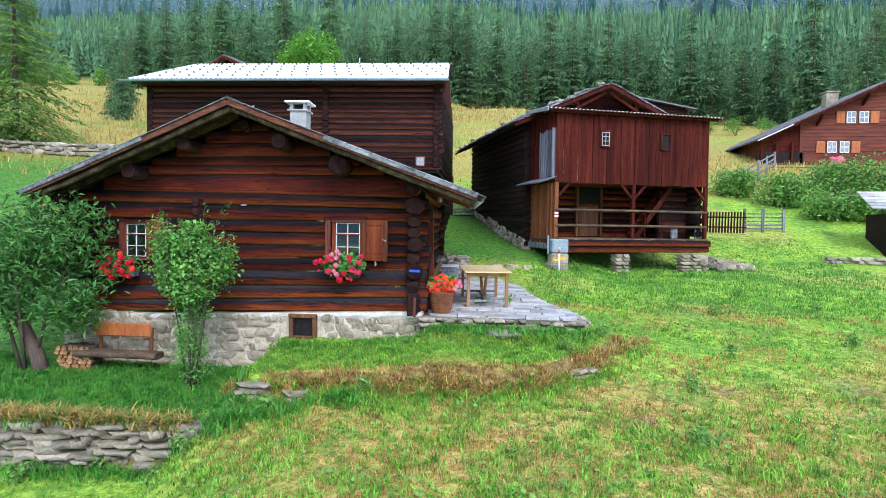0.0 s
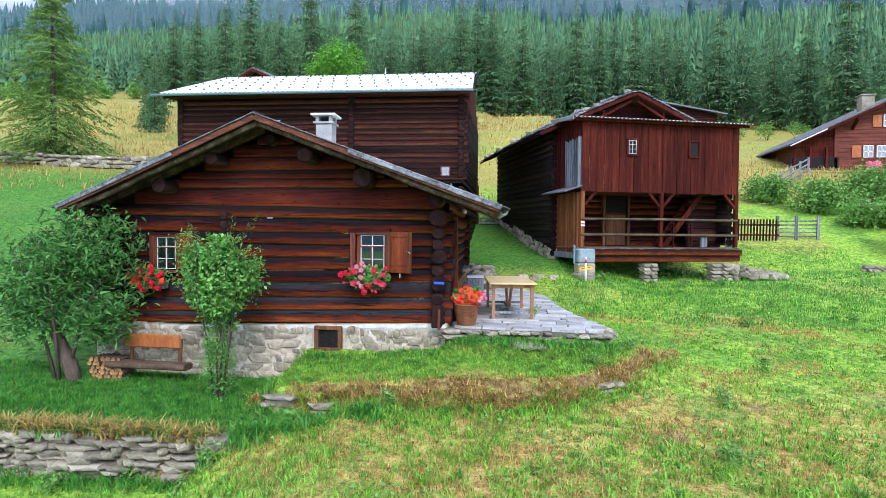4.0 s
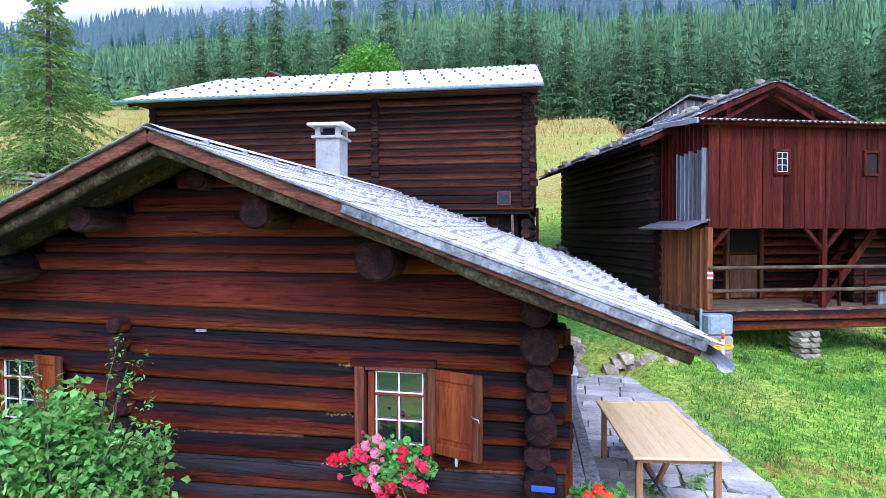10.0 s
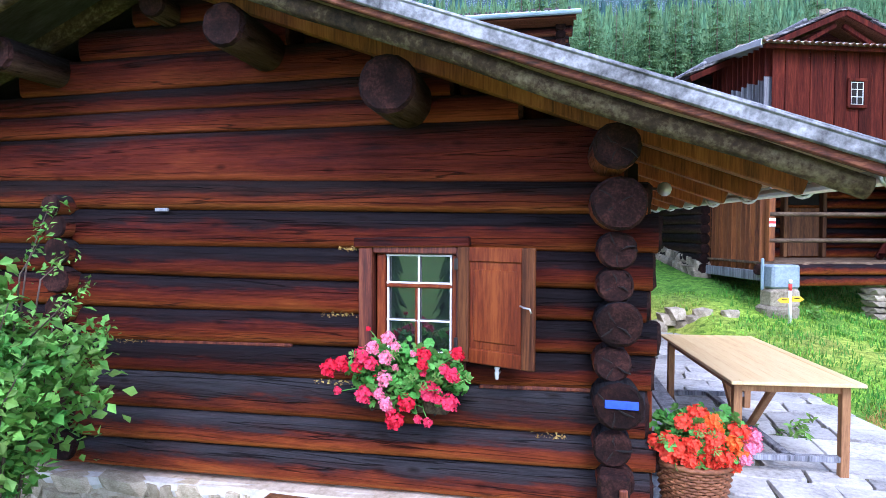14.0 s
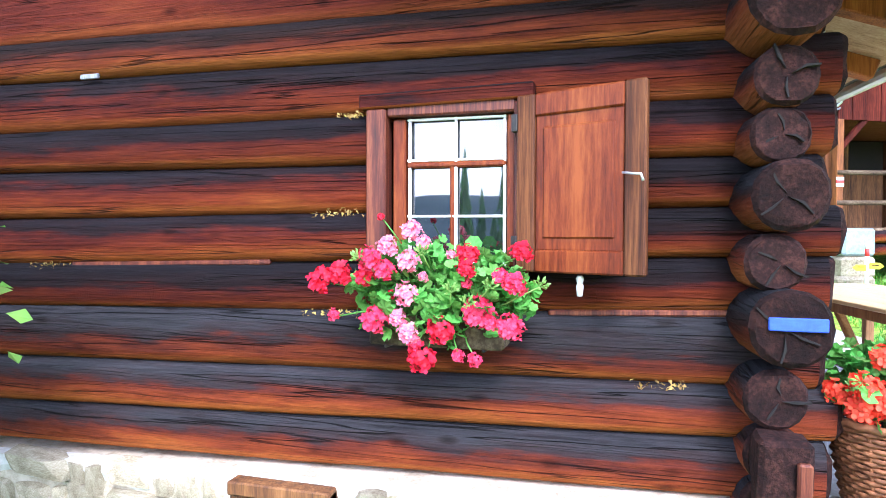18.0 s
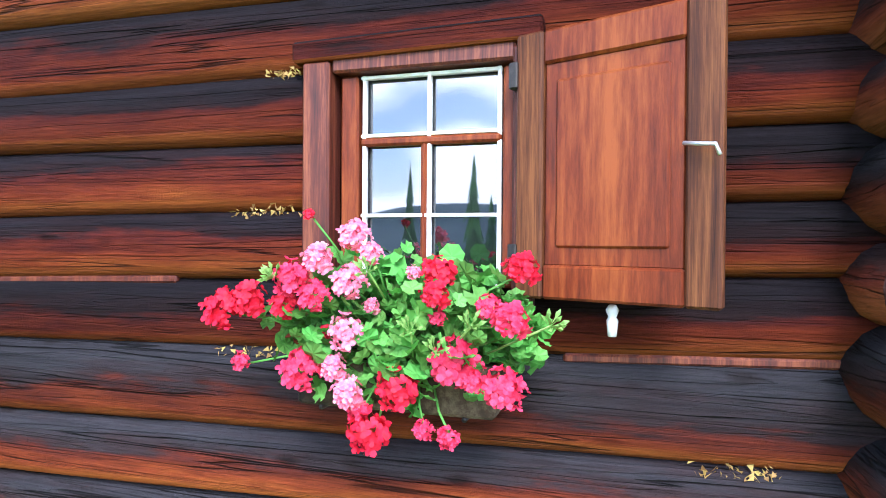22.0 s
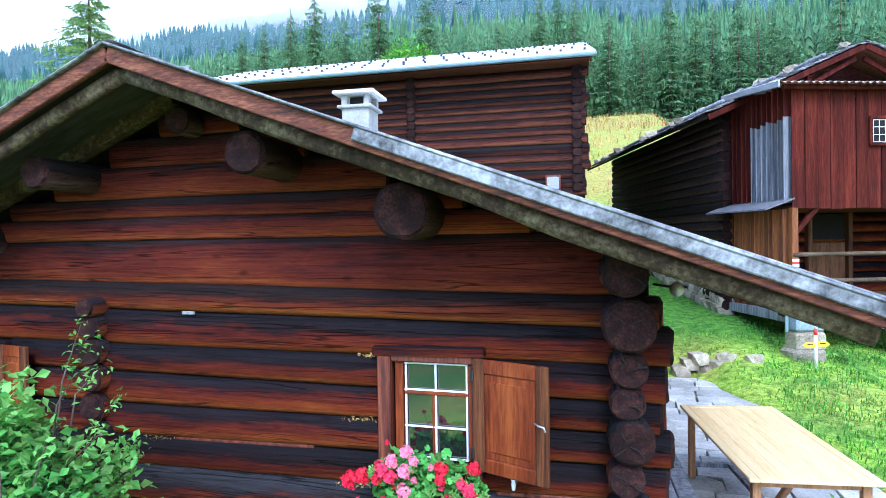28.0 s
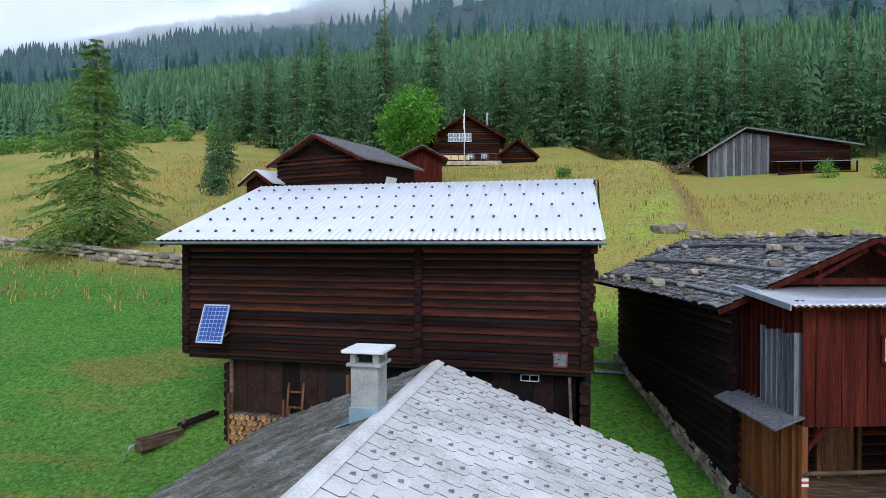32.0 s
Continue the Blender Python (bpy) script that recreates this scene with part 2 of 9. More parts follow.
M["grey_board"] = mottled("weathered_grey_board", [(0.38, (0.055, 0.055, 0.06)), (0.5, (0.185, 0.19, 0.21)), (0.62, (0.33, 0.335, 0.355))], 1.2, 0.85, (14, 14, 0.5), 0.5, 0.01, 8, "object", 0.25)
M["tan_board"] = mottled("brown_board", [(0.36, (0.04, 0.015, 0.008)), (0.5, (0.135, 0.055, 0.018)), (0.66, (0.29, 0.135, 0.045))], 2, 0.75, (7, 7, 0.5), 0.4, 0.01, 12, "object", 0.25)
M["old_wood"] = mottled("old_beam_wood", [(0.36, (0.035, 0.022, 0.014)), (0.5, (0.12, 0.075, 0.042)), (0.66, (0.27, 0.20, 0.125))], 1.5, 0.85, (1.2, 4, 4), 0.5, 0.012, 16, "object", 0.25)
M["pine"] = mottled("varnished_pine", [(0.36, (0.68, 0.44, 0.17)), (0.5, (0.82, 0.60, 0.29)), (0.66, (0.88, 0.70, 0.40))], 1.4, 0.32, (6, 0.5, 6), 0.1, 0.003, 14, spec=0.45)
M["pine_leg"] = mottled("weathered_pine", [(0.36, (0.20, 0.09, 0.035)), (0.5, (0.36, 0.18, 0.07)), (0.66, (0.50, 0.29, 0.13))], 1.6, 0.55, (6, 6, 0.6), 0.1, 0.003, 14)
M["stile_wood"] = mottled("shutter_stile_wood", [(0.38, (0.026, 0.008, 0.004)), (0.5, (0.080, 0.024, 0.008)), (0.62, (0.18, 0.066, 0.020))], 1.3, 0.6, (16, 16, 0.6), 0.3, 0.008, 8, spec=0.25)
M["old_red"] = mottled("worn_red_board", [(0.36, (0.022, 0.010, 0.008)), (0.5, (0.12, 0.034, 0.016)), (0.66, (0.28, 0.11, 0.05))], 2, 0.8, (1.0, 5, 5), 0.4, 0.01, 16)
M["stone"] = mottled("grey_stone", [(0.36, (0.13, 0.105, 0.065)), (0.5, (0.34, 0.29, 0.205)), (0.66, (0.56, 0.50, 0.395))], 1.6, 0.9, relief=0.7, dist=0.03, grain=26, random_by="object", amount=0.4)
M["flag"] = mottled("flagstone", [(0.34, (0.17, 0.16, 0.14)), (0.5, (0.42, 0.405, 0.375)), (0.66, (0.60, 0.585, 0.55))], 2.2, 0.62, relief=0.6, dist=0.014, grain=22, random_by="object", amount=0.3)
M["plaster"] = mottled("lime_plaster", [(0.36, (0.46, 0.43, 0.37)), (0.5, (0.66, 0.63, 0.57)), (0.66, (0.80, 0.78, 0.74))], 2.4, 0.92, relief=0.6, dist=0.03, grain=18)
M["mortar"] = mottled("rubble_mortar", [(0.36, (0.34, 0.27, 0.18)), (0.5, (0.58, 0.50, 0.38)), (0.66, (0.74, 0.67, 0.55))], 3, 0.95, relief=0.8, dist=0.04, grain=18)
M["dark_grey_board"] = mottled("dark_grey_board", [(0.36, (0.04, 0.04, 0.045)), (0.5, (0.10, 0.10, 0.11)), (0.66, (0.19, 0.19, 0.20))], 2, 0.85, (7, 7, 0.5), 0.5, 0.01, 14, "object", 0.3)
M["orange_board"] = mottled("orange_shutter_wood", [(0.36, (0.22, 0.06, 0.015)), (0.5, (0.40, 0.12, 0.03)), (0.66, (0.52, 0.20, 0.06))], 2, 0.6, (5, 5, 1), 0.2, 0.005, 12)
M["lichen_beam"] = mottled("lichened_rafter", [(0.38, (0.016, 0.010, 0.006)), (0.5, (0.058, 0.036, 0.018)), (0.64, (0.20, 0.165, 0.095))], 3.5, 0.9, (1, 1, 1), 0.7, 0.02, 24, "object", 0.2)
M["old_zinc"] = mottled("weathered_zinc_sheet", [(0.36, (0.055, 0.055, 0.055)), (0.5, (0.20, 0.205, 0.21)), (0.64, (0.42, 0.43, 0.45))], 2.5, 0.65, relief=0.1, grain=20, metal=0.4)
M["closet_wood"] = mottled("bare_orange_board", [(0.36, (0.070, 0.020, 0.007)), (0.5, (0.235, 0.075, 0.016)), (0.66, (0.40, 0.15, 0.035))], 1.0, 0.75, (7, 7, 0.4), 0.4, 0.01, 12, "object", 0.3)
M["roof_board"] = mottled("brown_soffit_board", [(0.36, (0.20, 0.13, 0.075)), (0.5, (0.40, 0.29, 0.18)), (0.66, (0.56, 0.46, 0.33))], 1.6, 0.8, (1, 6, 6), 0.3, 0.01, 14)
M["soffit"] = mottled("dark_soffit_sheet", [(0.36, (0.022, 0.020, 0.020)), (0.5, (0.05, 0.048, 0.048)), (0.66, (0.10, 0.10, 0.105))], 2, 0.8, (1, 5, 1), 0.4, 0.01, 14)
M["shingle"] = mottled("fibre_cement_tile", [(0.36, (0.30, 0.285, 0.25)), (0.45, (0.58, 0.565, 0.52)), (0.55, (0.73, 0.715, 0.67)), (0.66, (0.80, 0.785, 0.745))], 0.75, 0.55, relief=0.3, dist=0.006, grain=22, random_by="object", amount=0.10, placed=True)
# dark edge tone: the shadow line below each tile lap, put into the colour
M["tile_edge"] = mottled("shaded_tile_edge", [(0.36, (0.07, 0.068, 0.06)), (0.66, (0.22, 0.21, 0.19))], 6, 0.9)
M["shingle_moss"] = mottled("mossy_fibre_cement_tile", [(0.38, (0.030, 0.026, 0.012)), (0.5, (0.125, 0.115, 0.08)), (0.64, (0.34, 0.34, 0.325))], 1.6, 0.85, relief=0.6, dist=0.01, grain=14, random_by="island", amount=0.25)
M["zinc"] = mottled("zinc_sheet", [(0.3, (0.50, 0.52, 0.54)), (0.6, (0.68, 0.70, 0.72))], 3, 0.35, relief=0.05, grain=30, metal=0.7)
M["bluezinc"] = mottled("blue_grey_flashing", [(0.3, (0.22, 0.33, 0.40)), (0.6, (0.36, 0.48, 0.55))], 3, 0.45, relief=0.05, grain=30, metal=0.4)
M["whiteroof"] = mottled("galvanised_roof_sheet", [(0.3, (0.70, 0.71, 0.72)), (0.6, (0.84, 0.85, 0.86))], 0.8, 0.38, relief=0.04, grain=30, metal=0.25)
M["concrete"] = mottled("chimney_render", [(0.3, (0.20, 0.195, 0.18)), (0.52, (0.36, 0.355, 0.335)), (0.75, (0.50, 0.495, 0.475))], 3, 0.9, relief=0.4, grain=30)
M["bark"] = mottled("bark", [(0.3, (0.05, 0.035, 0.025)), (0.55, (0.13, 0.095, 0.07)), (0.75, (0.24, 0.20, 0.16))], 3, 0.95, (3, 3, 0.8), 0.9, 0.03, 20)
# near-black for dark parts and for sheets that stand in for shade
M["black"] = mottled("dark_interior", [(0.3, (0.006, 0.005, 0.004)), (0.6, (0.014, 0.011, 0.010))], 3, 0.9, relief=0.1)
M["iron"] = mottled("dark_iron", [(0.3, (0.03, 0.03, 0.03)), (0.6, (0.08, 0.07, 0.065))], 8, 0.55, relief=0.2, metal=0.8)
M["white"] = mottled("white_paint", [(0.3, (0.68, 0.68, 0.66)), (0.6, (0.82, 0.82, 0.80))], 5, 0.55, relief=0.1)
M["red"] = mottled("red_paint", [(0.3, (0.55, 0.03, 0.02)), (0.6, (0.70, 0.05, 0.04))], 5, 0.55, relief=0.1)
M["blue"] = mottled("blue_paint", [(0.3, (0.03, 0.06, 0.45)), (0.6, (0.05, 0.11, 0.65))], 12, 0.6, relief=0.2)
M["yellow"] = mottled("yellow_paint", [(0.3, (0.75, 0.42, 0.01)), (0.6, (0.85, 0.52, 0.02))], 5, 0.5, relief=0.1)
M["slate"] = mottled("old_wood_shingle", [(0.38, (0.05, 0.048, 0.046)), (0.5, (0.15, 0.145, 0.14)), (0.64, (0.36, 0.35, 0.34))], 3, 0.9, (1, 3, 3), 0.6, 0.01, 20, "island", 0.65)


def glass_mat():
    m, n, l, b = node_mat("window_glass", 0.02, 0, 0.5)
    b.inputs["Base Color"].default_value = (0.03, 0.035, 0.04, 1)
    b.inputs["Transmission Weight"].default_value = 0.75
    b.inputs["IOR"].default_value = 1.9
    b.inputs["Coat Weight"].default_value = 1.0
    b.inputs["Coat Roughness"].default_value = 0.02
    b.inputs["Coat IOR"].default_value = 2.0
    return m


M["glass"] = glass_mat()


def leaf_mat(name, a, b_, rough=0.55, hue=0.015, amount=0.4, trans=0.25, clump=3, spec=0.35):
    m, n, l, b = node_mat(name, rough, 0, spec)
    v = texco(n, l)
    f = ramp(n, l, noise_tex(n, l, v, clump, 3), [(0.3, (0,) * 3), (0.7, (1,) * 3)])
    c = mixc(n, l, f, a, b_)
    c = island(n, l, c, amount, hue)
    l.new(c, b.inputs["Base Color"])
    if trans:
        tr, mx, out = n.new("ShaderNodeBsdfTranslucent"), n.new("ShaderNodeMixShader"), n["Material Output"]
        l.new(c, tr.inputs["Color"])
        mx.inputs[0].default_value = trans
        l.new(b.outputs[0], mx.inputs[1])
        l.new(tr.outputs[0], mx.inputs[2])
        l.new(mx.outputs[0], out.inputs["Surface"])
    return m


M["spruce"] = leaf_mat("spruce_needles", (0.075, 0.155, 0.078), (0.185, 0.295, 0.125), 0.95, trans=0.3, amount=0.32, clump=0.6, spec=0.0)
M["spruce_near"] = leaf_mat("spruce_branches", (0.11, 0.21, 0.045), (0.26, 0.38, 0.09), 0.8, trans=0.3, amount=0.25, clump=0.8, spec=0.15)
# these two needle colours are paled and blued to hold the distance haze
M["forest"] = leaf_mat("forest_needles", (0.065, 0.145, 0.078), (0.17, 0.29, 0.125), 0.95, trans=0.1, amount=0.28, clump=0.12, spec=0.0)
M["far_forest"] = leaf_mat("hazed_far_needles", (0.035, 0.08, 0.08), (0.06, 0.12, 0.10), 0.95, trans=0.0, amount=0.08, clump=0.02, spec=0.0)
M["maple"] = leaf_mat("maple_leaves", (0.11, 0.30, 0.025), (0.22, 0.46, 0.05))
M["shrub"] = leaf_mat("shrub_leaves", (0.065, 0.22, 0.035), (0.27, 0.50, 0.095))
M["elder"] = leaf_mat("elder_leaves", (0.045, 0.145, 0.03), (0.16, 0.34, 0.07))
M["bush"] = leaf_mat("hedge_leaves", (0.10, 0.235, 0.035), (0.27, 0.455, 0.095))
M["gerleaf"] = leaf_mat("geranium_leaves", (0.06, 0.24, 0.03), (0.19, 0.45, 0.09))
M["petal_red"] = leaf_mat("red_petals", (0.56, 0.002, 0.022), (0.82, 0.022, 0.08), 0.6, 0.012, 0.2, 0.3, clump=2.6)
M["petal_pink"] = leaf_mat("pink_petals", (0.82, 0.10, 0.24), (0.90, 0.42, 0.52), 0.6, 0.012, 0.12, 0.3, clump=2.6)
M["petal_rose"] = leaf_mat("rose_petals", (0.64, 0.006, 0.060), (0.87, 0.075, 0.18), 0.6, 0.012, 0.15, 0.3, clump=2.6)
M["petal_orange"] = leaf_mat("orange_petals", (0.88, 0.07, 0.006), (0.97, 0.24, 0.03), 0.6, 0.01, 0.15, 0.3, clump=2.6)
M["petal_coral"] = leaf_mat("coral_petals", (0.86, 0.022, 0.012), (0.97, 0.13, 0.06), 0.6, 0.01, 0.12, 0.3, clump=2.6)
M["grass"] = leaf_mat("grass_blades", (0.070, 0.225, 0.017), (0.38, 0.60, 0.06), 0.6, 0.03, 0.5, 0.3, clump=5)
M["drygrass"] = leaf_mat("dry_grass_blades", (0.26, 0.155, 0.035), (0.66, 0.45, 0.14), 0.7, 0.02, 0.4, 0.3, clump=6)
M["lushgrass"] = leaf_mat("lush_grass_blades", (0.035, 0.165, 0.016), (0.165, 0.41, 0.045), 0.6, 0.02, 0.3, 0.3, clump=5)


def ground_mat():
    """Lawn: fresh green near the houses, straw patches, tall yellow hay on the upper meadow."""
    m, n, l, b = node_mat("meadow_ground", 0.9, 0, 0.2)
    v = texco(n, l)
    big = noise_tex(n, l, v, 0.16, 5, 0.55)
    mid = noise_tex(n, l, v, 1.4, 6, 0.65)
    fine = noise_tex(n, l, v, 26, 8, 0.8)
    tuft = noise_tex(n, l, v, 7, 6, 0.7)
    mixed = n.new("ShaderNodeMath")
    mixed.operation = "MULTIPLY_ADD"
    mixed.inputs[1].default_value, mixed.inputs[2].default_value = 0.5, 0.0
    l.new(tuft, mixed.inputs[0])
    sum_ = n.new("ShaderNodeMath")
    sum_.operation = "MULTIPLY_ADD"
    sum_.inputs[1].default_value = 0.5
    l.new(fine, sum_.inputs[0])
    l.new(mixed.outputs[0], sum_.inputs[2])
    fine = sum_.outputs[0]
    green = ramp(n, l, fine, [(0.40, (0.060, 0.15, 0.011)), (0.5, (0.235, 0.40, 0.034)), (0.60, (0.48, 0.66, 0.08))])
    straw = ramp(n, l, fine, [(0.41, (0.14, 0.095, 0.02)), (0.5, (0.48, 0.33, 0.088)), (0.60, (0.72, 0.55, 0.20))])
    hay = ramp(n, l, fine, [(0.40, (0.14, 0.125, 0.03)), (0.5, (0.33, 0.28, 0.058)), (0.62, (0.50, 0.43, 0.12))])
    sep = n.new("ShaderNodeSeparateXYZ")
    l.new(v, sep.inputs[0])

    def wide(sock, a, c):
        k = n.new("ShaderNodeMapRange")
        k.interpolation_type = "SMOOTHSTEP"
        k.inputs["From Min"].default_value, k.inputs["From Max"].default_value = a, c
        l.new(sock, k.inputs["Value"])
        return k.outputs["Result"]

    def math(op, a, c):
        k = n.new("ShaderNodeMath")
        k.operation, k.use_clamp = op, True
        for i, s in enumerate((a, c)):
            if isinstance(s, (int, float)):
                k.inputs[i].default_value = s
            else:
                l.new(s, k.inputs[i])
        return k.outputs[0]

    patch = wide(mid, 0.37, 0.50)
    front = wide(sep.outputs["Y"], 1.0, -3.0)
    right = wide(sep.outputs["X"], -3.5, 0.5)
    dry = math("MULTIPLY", math("MULTIPLY", patch, front), math("MULTIPLY", right, 0.95))
    c = mixc(n, l, dry, green, straw)
    blotch = noise_tex(n, l, v, 0.55, 5, 0.6)
    deep = ramp(n, l, fine, [(0.38, (0.03, 0.10, 0.012)), (0.5, (0.085, 0.215, 0.026)), (0.62, (0.19, 0.36, 0.05))])
    c = mixc(n, l, math("MULTIPLY", wide(blotch, 0.5, 0.60), 0.65), c, deep)
    bare = ramp(n, l, fine, [(0.4, (0.10, 0.065, 0.03)), (0.6, (0.34, 0.25, 0.13))])
    spot = noise_tex(n, l, v, 0.9, 4, 0.6)
    c = mixc(n, l, math("MULTIPLY", math("MULTIPLY", wide(spot, 0.62, 0.70), front), right), c, bare)
    some = math("MULTIPLY", wide(big, 0.48, 0.62), 0.42)
    c = mixc(n, l, some, c, straw)
    lush = ramp(n, l, fine, [(0.40, (0.012, 0.065, 0.008)), (0.5, (0.048, 0.165, 0.018)), (0.60, (0.12, 0.30, 0.036))])
    edge = n.new("ShaderNodeMath")
    edge.operation = "MULTIPLY_ADD"
    edge.inputs[1].default_value = 1.6
    l.new(mid, edge.inputs[0])
    l.new(sep.outputs["X"], edge.inputs[2])
    low = math("MULTIPLY", wide(edge.outputs[0], -1.7, -2.6), wide(sep.outputs["Y"], -3.5, -3.3))
    # strip between the barns: lush grass, with the barns' shade put into its colour
    lane_shade = math("MULTIPLY", math("MULTIPLY", wide(sep.outputs["Y"], 8.5, 10.5), wide(sep.outputs["Y"], 20.5, 18.5)), wide(sep.outputs["X"], 3.4, 2.4))
    low = math("MULTIPLY", math("MAXIMUM", math("MAXIMUM", low, lane_shade), wide(sep.outputs["X"], -4.5, -10.0)), 0.85)
    c = mixc(n, l, low, c, lush)
    # rusty mown lines across the side meadow
    ln = noise_tex(n, l, texco(n, l, (0.10, 0.42, 0.42)), 1.0, 5, 0.6)
    rust = ramp(n, l, fine, [(0.40, (0.09, 0.075, 0.012)), (0.6, (0.34, 0.26, 0.06))])
    c = mixc(n, l, math("MULTIPLY", math("MULTIPLY", wide(ln, 0.54, 0.64), wide(sep.outputs["X"], -9.0, -13.0)), 0.6), c, rust)
    terr = math("MULTIPLY", math("MULTIPLY", wide(sep.outputs["Y"], -1.9, -1.2), wide(sep.outputs["Y"], 0.4, 0.0)), math("MULTIPLY", wide(sep.outputs["X"], 3.2, 1.5), 0.35))
    c = mixc(n, l, terr, c, deep)
    lean = n.new("ShaderNodeMath")
    lean.operation = "MULTIPLY_ADD"
    lean.inputs[1].default_value = 0.045
    l.new(sep.outputs["X"], lean.inputs[0])
    l.new(sep.outputs["Z"], lean.inputs[2])
    far = wide(lean.outputs[0], 3.5, 5.0)
    hayness = math("MULTIPLY", far, wide(big, 0.15, 0.55))
    c = mixc(n, l, hayness, c, hay)
    c = mixc(n, l, wide(sep.outputs["Y"], 96.0, 112.0), c, (0.030, 0.050, 0.022))
    # bare brown earth and dead grass on the steep banks
    geo, gs = n.new("ShaderNodeNewGeometry"), n.new("ShaderNodeSeparateXYZ")
    l.new(geo.outputs["True Normal"], gs.inputs[0])
    earth = ramp(n, l, fine, [(0.38, (0.05, 0.030, 0.012)), (0.5, (0.24, 0.155, 0.055)), (0.62, (0.46, 0.34, 0.13))])
    c = mixc(n, l, math("MULTIPLY", wide(gs.outputs["Z"], 0.84, 0.6), wide(mid, 0.3, 0.5)), c, earth)
    l.new(c, b.inputs["Base Color"])
    both = n.new("ShaderNodeMath")
    both.operation = "ADD"
    l.new(mid, both.inputs[0])
    l.new(fine, both.inputs[1])
    bump(n, l, b, both.outputs[0], 0.8, 0.06)
    return m


M["ground"] = ground_mat()


# ---------- builders ----------
def part(name, bm, material, parent=None, label=""):
    me = bpy.data.meshes.new(name)
    bm.to_mesh(me)
    bm.free()
    return put(name, me, material, parent, label)


def put(name, me, material, parent=None, label=""):
    if material is not None and not me.materials:
        me.materials.append(M[material])
    ob = new(name, me)
    if parent is not None:
        ob.parent = parent
    if label:
        tagged(ob, label)
    return ob


def thing(name, label, category, at=(0, 0, 0), turn=0, group="", kind=""):
    ob = new(name)
    ob.matrix_world = pose(*at, 0, 0, turn)
    ob.empty_display_size = 0.2
    return tagged(ob, label, category, group, kind)


def arrays(name, verts, faces, smooth=False):
    me = bpy.data.meshes.new(name)
    me.from_pydata([tuple(v) for v in verts], [], [tuple(f) for f in faces])
    if smooth:
        me.shade_smooth()
    me.update()
    return me


def box_bm(size, at=(0, 0, 0), rot=None, bevel=0.0, bm=None):
    bm = bm or bmesh.new()
    r = bmesh.ops.create_cube(bm, size=1)
    m = Matrix.Translation(at) @ (rot.to_4x4() if rot else Matrix()) @ Matrix.Diagonal((*size, 1))
    bmesh.ops.transform(bm, matrix=m, verts=r["verts"])
    if bevel:
        edges = {e for v in r["verts"] for e in v.link_edges}
        bmesh.ops.bevel(bm, geom=list(edges), offset=bevel, segments=1, affect="EDGES", profile=0.5)
    return bm


def beam(name, a, b, w, h, material, parent=None, label="", bevel=0.008, up=(0, 0, 1)):
    """A squared timber from a to b, w wide and h high."""
    a, b = Vector(a), Vector(b)
    x = (b - a).normalized()
    y = Vector(up).cross(x).normalized()
    z = x.cross(y)
    r = Matrix((x, y, z)).transposed()
    bm = box_bm(((b - a).length, w, h), (0, 0, 0), None, bevel)
    bmesh.ops.transform(bm, matrix=Matrix.Translation((a + b) / 2) @ r.to_4x4(), verts=bm.verts)
    return part(name, bm, material, parent, label)


def rod_mesh(name, pts, radii, sides=8, cap=True, rough=0.0, seed=0):
    """A tube through points with a radius at each."""
    rng = random.Random(seed)
    pts = [Vector(p) for p in pts]
    verts, faces = [], []
    for i, p in enumerate(pts):
        d = (pts[min(i + 1, len(pts) - 1)] - pts[max(i - 1, 0)]).normalized()
        ref = Vector((0, 0, 1)) if abs(d.z) < 0.9 else Vector((1, 0, 0))
        u = d.cross(ref).normalized()
        w = d.cross(u)
        for k in range(sides):
            a = 2 * math.pi * k / sides
            r = radii[i] * (1 + rng.uniform(-rough, rough))
            verts.append(p + (u * math.cos(a) + w * math.sin(a)) * r)
    for i in range(len(pts) - 1):
        for k in range(sides):
            k2 = (k + 1) % sides
            faces.append((i * sides + k, i * sides + k2, (i + 1) * sides + k2, (i + 1) * sides + k))
    if cap:
        faces.append(tuple(range(sides))[::-1])
        n0 = (len(pts) - 1) * sides
        faces.append(tuple(range(n0, n0 + sides)))
    return arrays(name, verts, faces, True)


def rod(name, pts, radii, material, parent=None, label="", **k):
    if isinstance(radii, (int, float)):
        radii = [radii] * len(pts)
    return put(name, rod_mesh(name, pts, radii, **k), material, parent, label)


